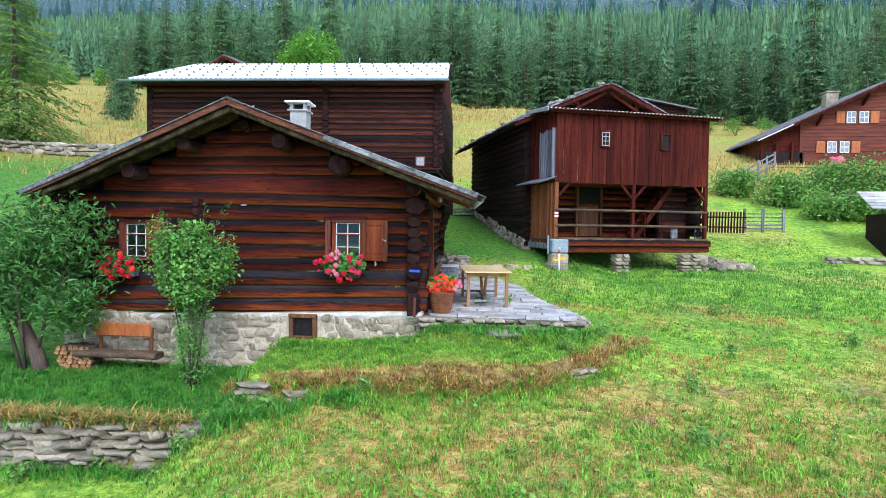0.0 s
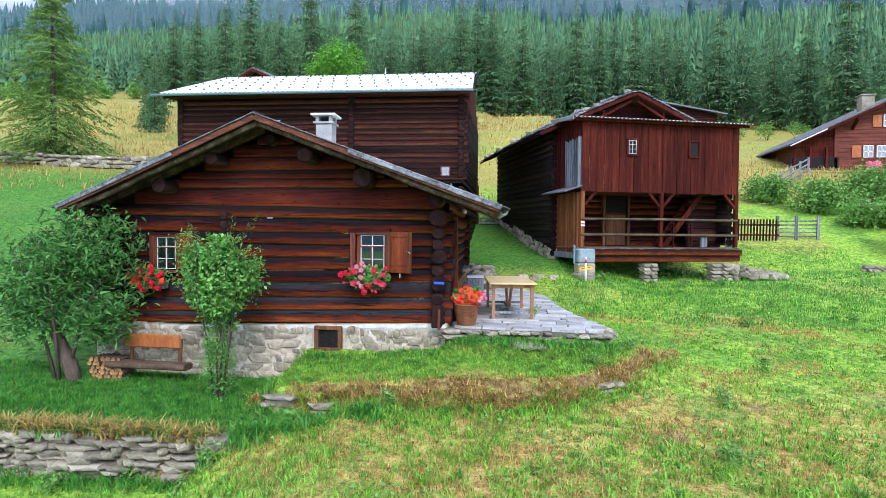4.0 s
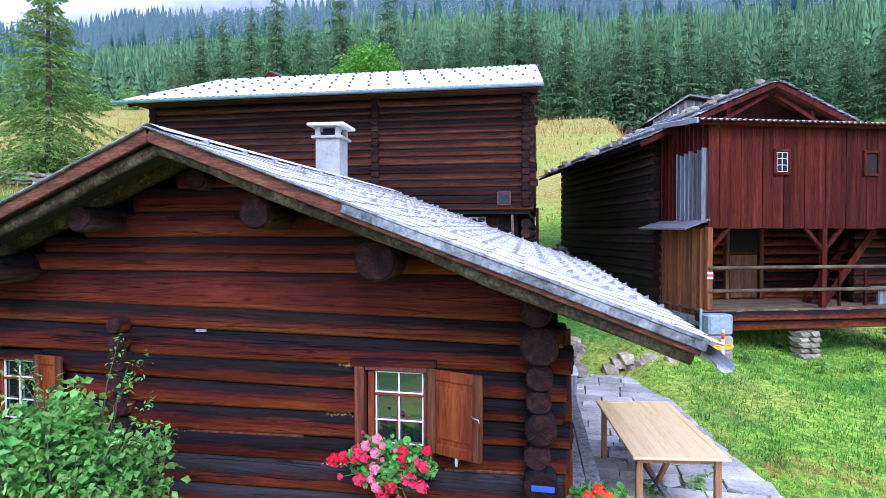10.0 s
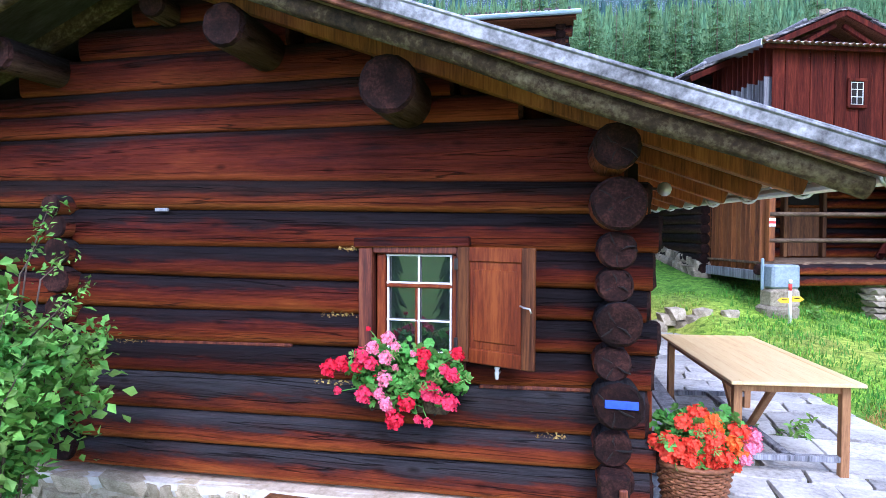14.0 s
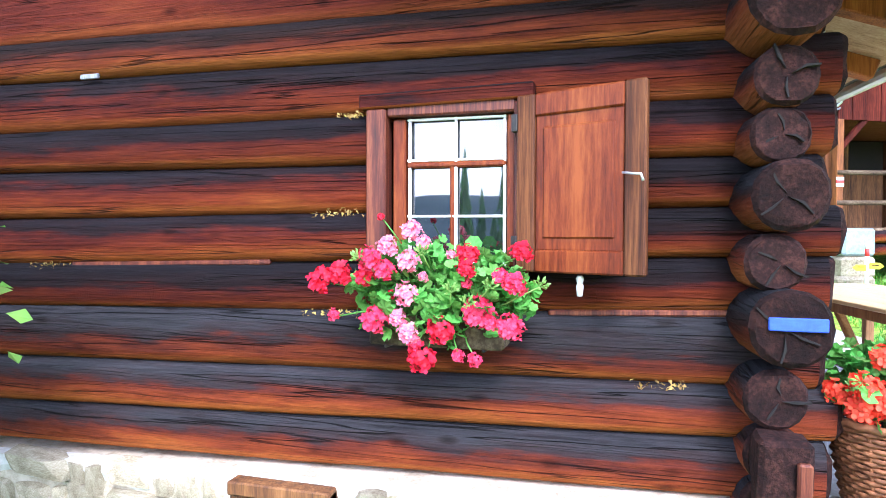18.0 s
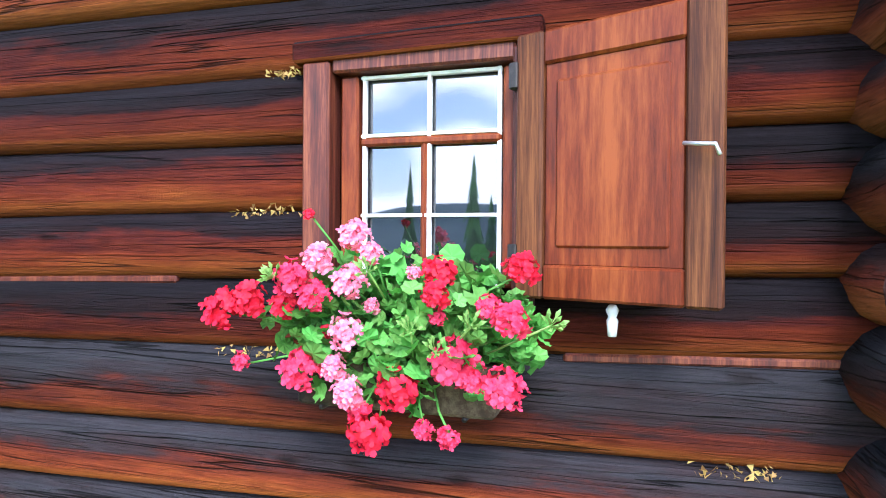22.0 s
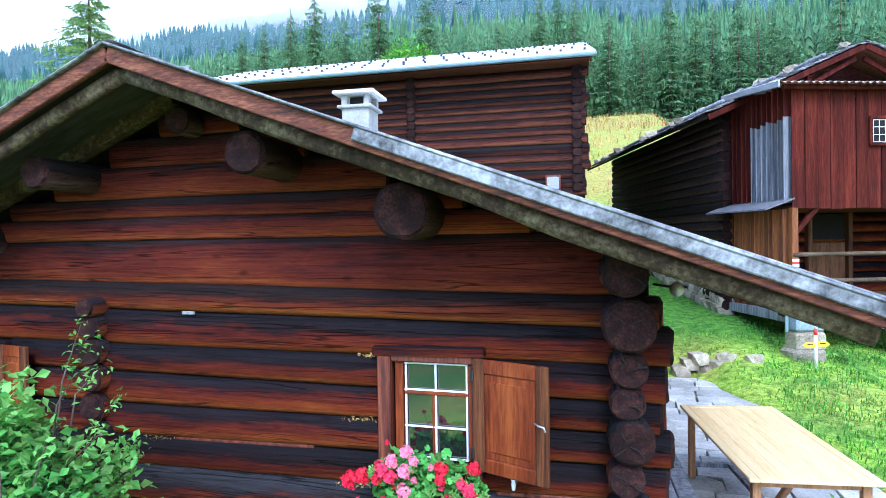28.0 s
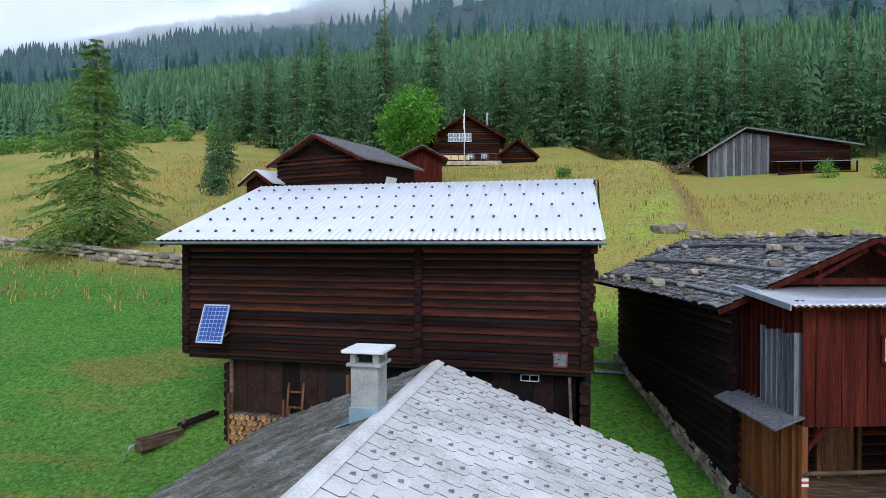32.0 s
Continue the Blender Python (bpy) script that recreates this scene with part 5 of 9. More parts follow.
for q in range(13):
    d0 = 0.12 + q * 0.178
    beam("closet_board", fp(0.006 * (q % 2), d0 + 0.085, PF - 0.2), fp(0.006 * (q % 2), d0 + 0.085, PT_ - 0.02), 0.03, 0.17, "closet_wood", shed, up=tuple(fdir))
beam("closet_post", fp(-0.03, 2.46, PF - 0.3), fp(-0.03, 2.46, PT_), 0.07, 0.1, "old_wood", shed, up=tuple(fdir))
beam("closet_sill", fp(-0.05, 0.05, PF - 0.3), fp(-0.05, 2.5, PF - 0.3), 0.16, 0.2, "grey_board", shed)
bm = bmesh.new()
v = [bm.verts.new(fp(u, d, z) + Vector((0, 0, l))) for l in (0, 0.035) for u, d, z in ((0.02, -0.05, PT_ + 0.16), (-0.62, -0.1, PT_ - 0.06), (-0.62, 2.45, PT_ - 0.02), (0.02, 2.5, PT_ + 0.2))]
for f in ((0, 1, 2, 3), (7, 6, 5, 4), (0, 4, 5, 1), (1, 5, 6, 2), (2, 6, 7, 3), (3, 7, 4, 0)):
    bm.faces.new([v[q] for q in f])
bmesh.ops.recalc_face_normals(bm, faces=bm.faces)
part("pent_roof", bm, "dark_grey_board", shed, "small weathered board roof")
# long log wall
wl0, wl1 = LEFT, LEFT + ldir * 8.6
zb = [1.05 + 0.235 * q for q in range(20)]
for q, z0 in enumerate(zb):
    seed += 1
    s = max(0, (1.9 - z0) / 0.13)
    log("log", (wl0.x, wl0.y - 0.15, z0), (wl1.x, wl1.y, z0 + 0.05), 0.12, 0.12, 0.12, seed, "barn_log_y", shed)
    log("log", (wl0.x - 0.12, wl0.y, z0 + 0.1), (wl0.x + 1.0 * fdir.x, wl0.y + 1.0 * fdir.y, z0 + 0.1), 0.11, 0.11, 0.11, seed + 9, "barn_log", shed)
# added black backing, stands in for shade seen between the logs
bm = bmesh.new()
q4 = [LEFT + fdir * 0.14 + ldir * d for d in (0.0, 8.5)]
v = [bm.verts.new((p.x, p.y, z0)) for z0 in (0.9, 5.4) for p in q4]
bm.faces.new((v[0], v[1], v[3], v[2]))
r4 = LEFT + fdir * 0.98 + ldir * 0.12
w = [bm.verts.new((r4.x, r4.y, z0)) for z0 in (0.9, 5.4)]
x4 = LEFT + fdir * 0.14 + ldir * 0.12
u4 = [bm.verts.new((x4.x, x4.y, z0)) for z0 in (0.9, 5.4)]
bm.faces.new((u4[0], w[0], w[1], u4[1]))
bmesh.ops.solidify(bm, geom=bm.faces[:], thickness=0.05)
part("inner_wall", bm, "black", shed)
base = thing("barn_base_wall", "rough grey stone footing of the small barn", "wall", kind="structure")
for q in range(44):
    f = q / 43
    p = wl0.lerp(wl1, f)
    stone(base, (p.x - 0.05, p.y, gz(p.x, p.y) + 0.02 + 0.02 * math.sin(q)), (0.42, 0.34, 0.34), 0.3 * q, q)
    if q < 26:
        stone(base, (p.x, p.y, gz(p.x, p.y) + 0.27), (0.4, 0.3, 0.3), 0.5 * q, q + 3)
# log walls that close the porch on the right
for q in range(9):
    z0 = PF + 0.08 + q * 0.235
    seed += 1
    log("log", fp(4.55, 1.05, z0), fp(FW - 0.05, 1.05, z0), 0.11, 0.12, 0.12, seed, "barn_log", shed)
    log("log", fp(FW - 0.12, 0.25 + 0.05 * (q % 2), z0 + 0.1), fp(FW - 0.12, 2.3, z0 + 0.1), 0.11, 0.12, 0.12, seed + 40, "barn_log_y", shed)
# right-hand log wall and the little lean-to on it
for q in range(18):
    z0 = 1.15 + 0.24 * q
    seed += 1
    log("log", fp(FW - 0.1, 2.2 - 0.06 * (q % 2), z0), fp(FW - 0.1, 11.0, z0 + 0.05), 0.12, 0.12, 0.12, seed, "barn_log_y", shed)
    log("log", fp(FW - 0.9, 2.38, z0 + 0.11), fp(FW + 0.14 + 0.05 * (q % 3), 2.38, z0 + 0.11), 0.11, 0.11, 0.11, seed + 9, "barn_log", shed)
# gable roof of old shingles, ridge running back
RM = 2.7
U_L, U_R, D_F, D_B = -1.0, 6.5, 1.5, 11.65
ridge_h, roof_fall = 7.05, 0.438


def rp(u, d, lift=0.0):
    """Roof point: u across the front, d back."""
    p = P0 + fdir * u + ldir * d
    return Vector((p.x, p.y, ridge_h - abs(u - RM) * roof_fall + lift))


for ua, ub in ((U_L, RM), (RM, U_R)):
    bm = bmesh.new()
    v = [bm.verts.new(rp(u, d, l)) for l in (-0.10, -0.03) for u, d in ((ua, D_F + 0.05), (ub, D_F + 0.05), (ub, D_B), (ua, D_B))]
    for f in ((3, 2, 1, 0), (4, 5, 6, 7), (0, 1, 5, 4), (1, 2, 6, 5), (2, 3, 7, 6), (3, 0, 4, 7)):
        bm.faces.new([v[q] for q in f])
    part("roof_deck", bm, "barn_log", shed)
sv, sf = [], []
rng = random.Random(77)
for side, ua in ((-1, U_L - 0.05), (1, U_R + 0.05)):
    span = abs(RM - ua)
    nr = int(span / 0.16)
    for r in range(nr):
        d = D_F - 0.08
        while d < D_B:
            w = rng.uniform(0.1, 0.22)
            f = r / nr
            u_lo = ua + (RM - ua) * f + rng.uniform(-0.04, 0.04)
            u_hi = u_lo + (RM - ua) / abs(RM - ua) * 0.36
            t = 0.012
            lo, hi = rng.uniform(0.035, 0.07), 0.0
            o = len(sv)
            a, b, c, e = rp(u_lo, d, lo), rp(u_lo, d + w * 0.95, lo + rng.uniform(-0.01, 0.02)), rp(u_hi, d + w * 0.95, hi), rp(u_hi, d, hi)
            sv += [a, b, c, e] + [p - Vector((0, 0, 0.022)) for p in (a, b, c, e)]
            sf += [(o, o + 1, o + 2, o + 3), (o, o + 4, o + 5, o + 1), (o, o + 3, o + 7, o + 4), (o + 1, o + 5, o + 6, o + 2)]
            d += w
tagged(put("shingles", arrays("shingles", sv, sf), "slate", shed, "weathered grey split shingles"), kind="stuff")
for q in range(64):
    u = rng.choice([-0.7, 0.2, 0.9, 1.7, 2.5, 2.7, 3.0, 4.0, 5.4]) + rng.uniform(-0.15, 0.15)
    d = 1.75 + (q * 1.73) % 9.6
    p = rp(u, d, 0.11)
    s = rng.uniform(0.16, 0.34)
    stone(shed, p, (s * 1.2, s, s * 0.7), rng.uniform(0, 6), q, "roof_stone")
for r, u in ((0, -0.6), (1, 0.6), (2, 1.8)):
    rod("weight_pole", [rp(u, 1.6, 0.10), rp(u + 0.1, 6, 0.12), rp(u, 11.5, 0.10)], 0.05, "grey_board", shed, sides=6)
# gable triangle and pent sheet over the front
for ua, ub in ((U_L, RM), (RM, U_R)):
    beam("barge_board", rp(ua, D_F - 0.02, -0.12), rp(ub, D_F - 0.02, -0.12), 0.05, 0.13, "red_board", shed, "red-brown barge board")
beam("gable_beam", fp(0.35, 1.72, 5.98), fp(5.05, 1.72, 5.98), 0.14, 0.15, "red_board", shed)
for u in (1.5, 3.9):
    beam("gable_post", fp(u, 1.75, 5.75), rp(u, 1.75, -0.2), 0.1, 0.1, "red_board", shed, up=tuple(fdir))
for ua in (1.35, 4.05):
    beam("gable_strut", fp(ua, 1.70, 6.02), rp(RM - 0.1 if ua < RM else RM + 0.1, 1.70, -0.30), 0.09, 0.10, "red_board", shed)
bm = bmesh.new()
tri = [(0.0, 5.6), (5.4, 5.6), (RM, ridge_h - 0.22)]
va = [bm.verts.new(fp(u, 2.32, z)) for u, z in tri]
vb = [bm.verts.new(fp(u, 2.40, z)) for u, z in tri]
bm.faces.new(va), bm.faces.new(vb[::-1])
for q in range(3):
    bm.faces.new((va[q], vb[q], vb[(q + 1) % 3], va[(q + 1) % 3]))
part("gable_boarding", bm, "barn_log", shed)
# lean-to roof on the right
bm = bmesh.new()
v = [bm.verts.new(fp(u, d, z) + Vector((0, 0, l))) for l in (0, 0.08) for u, d, z in ((FW, 2.0, 4.35), (FW + 1.25, 2.0, 3.80), (FW + 1.25, 6.0, 3.80), (FW, 6.0, 4.35))]
for f in ((0, 1, 2, 3), (7, 6, 5, 4), (0, 4, 5, 1), (1, 5, 6, 2), (2, 6, 7, 3), (3, 7, 4, 0)):
    bm.faces.new([v[q] for q in f])
bmesh.ops.recalc_face_normals(bm, faces=bm.faces)
part("lean_to_roof", bm, "slate", shed, "dark shingled lean-to roof")
for u, z in ((FW + 0.95, 3.9), (FW + 0.3, 4.2)):
    rod("lean_to_pole", [fp(u, 1.75, z - 0.05), fp(u, 6.0, z - 0.05)], 0.06, "barn_log_y", shed, sides=8)
M["rust"] = mottled("rusty_sheet", [(0.36, (0.05, 0.022, 0.014)), (0.5, (0.16, 0.075, 0.045)), (0.66, (0.34, 0.24, 0.18))], 3, 0.7, relief=0.2, grain=20, metal=0.2)
sheet_roof("front_pent_sheet", (fp(-0.42, -0.30, 5.64), fp(FW + 0.34, -0.30, 5.64), fp(FW + 0.34, 2.0, 5.88), fp(-0.42, 2.0, 5.88)), 46, "zinc", shed, "corrugated metal pent roof over the front")
sheet_roof("rusty_edge", (fp(-0.42, -0.37, 5.62), fp(FW + 0.34, -0.37, 5.62), fp(FW + 0.34, -0.25, 5.637), fp(-0.42, -0.25, 5.637)), 46, "rust", shed, "rusty sheet edge", 0.024)
beam("pent_edge", fp(-0.43, -0.31, 5.60), fp(-0.43, 2.0, 5.84), 0.03, 0.13, "zinc", shed)
beam("pent_plate", fp(-0.3, -0.18, 5.57), fp(FW + 0.25, -0.18, 5.57), 0.08, 0.09, "red_board", shed)
# stone piers under the porch
for u, w in ((2.55, 0.55), (FW - 0.6, 0.9)):
    pier = thing("stone_pier", "squared mortared stone pier under the porch", "pier")
    for r in range(5):
        for c in range(2):
            p = fp(u + (c - 0.5) * w * 0.5, 0.1 + 0.02 * ((r + c) % 2), 0.0)
            stone(pier, (p.x, p.y, PF - 0.62 - r * 0.13), (w * 0.54, 0.45, 0.14), radians(FT), r * 3 + c)
rng = random.Random(8)
ret = thing("garden_wall", "low dry-stone wall of grey boulders beside the porch", "wall", kind="structure")
for q in range(60):
    f = rng.random()
    p = fp(FW - 0.3 + 2.2 * f, 0.1 + rng.uniform(-0.2, 0.2), 0)
    s = rng.uniform(0.18, 0.36)
    stone(ret, (p.x, p.y, gz(p.x, p.y) + 0.05 + rng.uniform(0, 0.5) * (1 - f)), (s * 1.3, s, s * 0.85), rng.uniform(0, 3), q)
# ---------- windows, shutters ----------
def window(x0, x1, z0, z1, sash, shutter, open_turn):
    """x0..z1: the wall opening; sash: the glazed part; shutter: its width and height."""
    w = thing("cabin_window", "small six-pane window in red-brown wood with white glazing bars", "window")
    sx0, sx1, sz0, sz1 = sash
    beam("lintel", (x0 - 0.03, 0.0, z1 - 0.035), (x1 + 0.03, 0.0, z1 - 0.02), 0.13, 0.07, "log", w)
    beam("jamb", (x0 + 0.055, -0.005, z0 - 0.05), (x0 + 0.055, -0.005, z1 - 0.07), 0.10, 0.10, "frame", w, up=(1, 0, 0))
    beam("jamb", (x1 - 0.03, -0.005, z0 - 0.05), (x1 - 0.03, -0.005, z1 - 0.07), 0.10, 0.065, "frame", w, up=(1, 0, 0))
    beam("head", (sx0 - 0.09, 0.0, sz1 + 0.035), (sx1 + 0.05, 0.0, sz1 + 0.035), 0.09, 0.06, "frame", w)
    beam("sill", (sx0 - 0.1, -0.03, sz0 - 0.05), (sx1 + 0.08, -0.03, sz0 - 0.05), 0.14, 0.05, "frame", w)
    beam("casing", (sx0 - 0.04, 0.03, sz0), (sx0 - 0.04, 0.03, sz1), 0.08, 0.065, "shutter", w, up=(1, 0, 0))
    beam("casing", (sx1 + 0.025, 0.03, sz0), (sx1 + 0.025, 0.03, sz1), 0.08, 0.04, "shutter", w, up=(1, 0, 0))
    xm = (sx0 + sx1) / 2
    zt = sz0 + (sz1 - sz0) * 0.68
    zm = sz0 + (sz1 - sz0) * 0.33
    beam("transom", (sx0, 0.012, zt), (sx1, 0.012, zt), 0.04, 0.028, "shutter", w)
    beam("stile", (xm - 0.018, 0.014, sz0), (xm - 0.018, 0.014, zt), 0.035, 0.022, "shutter", w, up=(1, 0, 0))
    for a, b in (((xm, sz0), (xm, sz1)), ((sx0 + 0.012, sz0), (sx0 + 0.012, sz1)), ((sx1 - 0.008, sz0), (sx1 - 0.008, sz1))):
        beam("glazing_bar", (a[0], 0.008, a[1]), (b[0], 0.008, b[1]), 0.02, 0.013, "white", w, up=(1, 0, 0), bevel=0.002)
    for q in (sz0 + 0.008, zm, zt + 0.022, sz1 - 0.008):
        beam("glazing_bar", (sx0, 0.007, q), (sx1, 0.007, q), 0.02, 0.012, "white", w, bevel=0.002)
    for a, b, c, d in ((sx0, xm, sz0, zm), (xm, sx1, sz0, zm), (sx0, xm, zm, zt), (xm, sx1, zm, zt), (sx0, xm, zt, sz1), (xm, sx1, zt, sz1)):
        p = part("pane", box_bm((b - a, 0.004, d - c), ((a + b) / 2, 0.03, (c + d) / 2)), "glass", w)
        p.visible_shadow = False
    # black panel behind the panes, stands in for the unlit room
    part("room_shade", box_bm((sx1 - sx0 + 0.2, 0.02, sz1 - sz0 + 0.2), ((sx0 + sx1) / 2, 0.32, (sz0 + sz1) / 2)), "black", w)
    s = thing("window_shutter", "brown panelled wooden shutter standing open beside the window", "shutter", (x1 - 0.04, -0.07, z0 + 0.07), open_turn)
    sw, sh = shutter
    for xx in (0.045, sw - 0.045):
        beam("stile", (xx, 0, 0), (xx, 0, sh), 0.04, 0.09, "stile_wood", s, up=(1, 0, 0))
    for q in (0.05, sh - 0.05):
        beam("rail", (0.09, 0, q), (sw - 0.09, 0, q), 0.034, 0.10, "shutter", s)
    part("panel", box_bm((sw - 0.17, 0.018, sh - 0.18), (sw / 2, 0.004, sh / 2), None, 0.012), "shutter", s)
    part("panel_field", box_bm((sw - 0.26, 0.016, sh - 0.30), (sw / 2, -0.006, sh / 2), None, 0.007), "shutter", s)
    for q in (0.12, sh - 0.12):
        part("hinge", box_bm((0.03, 0.05, 0.08), (-0.005, -0.005, q), None, 0.004), "iron", s)
    rod("hook", [(sw - 0.09, -0.03, sh * 0.53), (sw - 0.05, -0.05, sh * 0.52), (sw - 0.01, -0.05, sh * 0.515), (sw + 0.0, -0.05, sh * 0.48)], 0.006, "zinc", s, sides=6)
    return w


window(*WIN, (-1.83, -1.345, 1.02, 1.725), (0.585, 0.785), -21)
window(*WIN2, (-6.26, -5.83, 0.98, 1.64), (0.42, 0.74), -8)
M["check"], n_, l_, b_ = node_mat("red_check_cloth", 0.9)
ck = n_.new("ShaderNodeTexChecker")
ck.inputs["Scale"].default_value = 28
ck.inputs["Color1"].default_value, ck.inputs["Color2"].default_value = (0.55, 0.03, 0.03, 1), (0.75, 0.70, 0.66, 1)
l_.new(texco(n_, l_), ck.inputs["Vector"])
l_.new(ck.outputs["Color"], b_.inputs["Base Color"])
cl = thing("tablecloth", "red-checked tablecloth on the sill inside the window", "tablecloth")
part("cloth", box_bm((0.46, 0.12, 0.02), (-1.58, 0.12, 1.06), Matrix.Rotation(0.35, 3, "X"), 0.004), "check", cl)
bolt = thing("shutter_stay", "small pale cast shutter stay on the log wall", "fitting")
rod("pin", [(-1.0, -0.02, 0.93), (-1.0, -0.12, 0.93)], 0.012, "zinc", bolt, sides=7)
rod("figure", [(-1.0, -0.12, 0.90), (-1.0, -0.12, 0.945), (-1.0, -0.12, 0.955), (-1.0, -0.12, 0.975), (-1.0, -0.12, 0.99)], [0.012, 0.017, 0.011, 0.019, 0.010], "white", bolt, sides=8)
# paint mark and props at the corner
mark = thing("paint_mark", "blue painted waymark stroke across a log end", "mark")
part("stroke", box_bm((0.20, 0.02, 0.05), (-0.20, -0.30, 0.835), None, 0.004), "blue", mark)
post = thing("corner_prop", "short split timber prop at the cabin corner", "post")
bm = box_bm((0.19, 0.15, 0.42), (-0.24, -0.27, 0.20), None, 0.018)
bmesh.ops.subdivide_edges(bm, edges=bm.edges[:], cuts=3, use_grid_fill=True)
for v in bm.verts:
    v.co += Vector((noise.noise(v.co * 9), noise.noise(v.co * 9 + Vector((4, 0, 0))), noise.noise(v.co * 7 + Vector((0, 5, 0))))) * 0.012
part("prop", bm, "endgrain", post)
beam("prop_slat", (-0.185, -0.36, -0.03), (-0.185, -0.36, 0.34), 0.03, 0.05, "frame", post, up=(1, 0, 0))
moss = thing("moss_caulking", "pale dry moss pressed into the log joints", "moss", kind="stuff")
rng = random.Random(4)
bm = bmesh.new()
for x0, x1, i in ((-2.35, -2.06, 5), (-2.4, -2.1, 3), (-0.78, -0.55, 2), (-2.2, -2.03, 7), (-4.2, -3.9, 4)):
    for q in range(60):
        x = rng.uniform(x0, x1)
        c = Vector((x, 0.02 + rng.uniform(-0.02, 0.01), seam(i, x) + rng.uniform(-0.02, 0.015)))
        v = [bm.verts.new(c + Vector((rng.uniform(-0.014, 0.014), rng.uniform(-0.012, 0.006), rng.uniform(-0.014, 0.014)))) for _ in range(3)]
        bm.faces.new(v)
part("tufts", bm, "drygrass", moss)

# thin battens wedged in the joints
for x0, x1, i in ((-1.15, -0.3, 3), (-3.9, -2.6, 4)):
    beam("joint_batten", (x0, 0.035, seam(i, x0)), (x1, 0.035, seam(i, x1)), 0.03, 0.03, "frame", cabin)


# ---------- flowers ----------
def umbel_mesh(name, mat, seed):
    """A geranium head: a loose ragged cluster of open florets with broad rounded petals."""
    rng = random.Random(seed)
    verts, faces = [], []
    n = 38
    verts.append(Vector((0, 0, 0)))
    bias = Vector((rng.uniform(-0.3, 0.3), rng.uniform(-0.3, 0.3), 0))
    for k in range(n):
        z = 1 - 1.55 * (k + 0.5) / n
        a = k * 2.39996 + rng.uniform(-0.5, 0.5)
        r = math.sqrt(max(0, 1 - z * z))
        d = (Vector((r * math.cos(a), r * math.sin(a), z)) + Vector((rng.uniform(-1, 1), rng.uniform(-1, 1), rng.uniform(-1, 1))) * 0.3).normalized()
        face = (d + Vector((rng.uniform(-1, 1), rng.uniform(-1, 1), rng.uniform(-0.4, 1))) * 0.55).normalized()
        u = face.orthogonal().normalized()
        w = face.cross(u)
        spin = rng.uniform(0, 2)
        c = d * rng.uniform(0.5, 1.05) + bias * 0.4
        big_ = rng.uniform(0.30, 0.46)
        hub = len(verts)
        verts += [c, c * 0.9 + Vector((0.03, 0.02, 0))]
        faces.append((0, hub, hub + 1))
        for q in range(5):
            t = spin + q * 2 * math.pi / 5 + rng.uniform(-0.15, 0.15)
            e = u * math.cos(t) + w * math.sin(t)
            g = face.cross(e)
            o = len(verts)
            cup = rng.uniform(-0.05, 0.22)
            verts += [c + e * big_ * 0.45 + g * big_ * 0.34 + face * 0.03, c + e * big_ * 0.85 + g * big_ * 0.40 + face * cup * 0.8, c + e * big_ * 1.06 + face * cup, c + e * big_ * 0.85 - g * big_ * 0.40 + face * cup * 0.6, c + e * big_ * 0.45 - g * big_ * 0.34 + face * 0.03]
            faces.append((hub, o, o + 1, o + 2, o + 3, o + 4))
    me = arrays(name, verts, faces)
    me.materials.append(M[mat])
    return me


def bud_mesh():
    """A bud cluster: thin green rays with swollen tips."""
    rng = random.Random(77)
    verts, faces = [], []
    for k in range(11):
        a, t = k * 2.4, rng.uniform(0.2, 1.1)
        d = Vector((math.sin(t) * math.cos(a), math.sin(t) * math.sin(a), math.cos(t)))
        u = d.orthogonal().normalized()
        w = d.cross(u)
        if not verts:
            verts.append(Vector((0, 0, 0)))
        o = len(verts) - 1
        for f, r in ((0.6, 0.05), (0.85, 0.16)):
            verts += [d * f + (u * math.cos(q * 2.094) + w * math.sin(q * 2.094)) * r for q in range(3)]
        verts.append(d * 1.15)
        for q in range(3):
            q2 = (q + 1) % 3
            faces += [(0, o + 1 + q2, o + 1 + q), (o + 1 + q, o + 1 + q2, o + 4 + q2, o + 4 + q), (o + 4 + q, o + 4 + q2, o + 7)]
    me = arrays("bud", verts, faces)
    me.materials.append(M["budgreen"])
    return me


M["budgreen"] = leaf_mat("bud_stems", (0.16, 0.34, 0.06), (0.34, 0.50, 0.14))
BUD = bud_mesh()
UMBEL = {m: [umbel_mesh("bloom", m, s) for s in range(3)] for m in ("petal_red", "petal_pink", "petal_rose", "petal_coral", "petal_orange")}


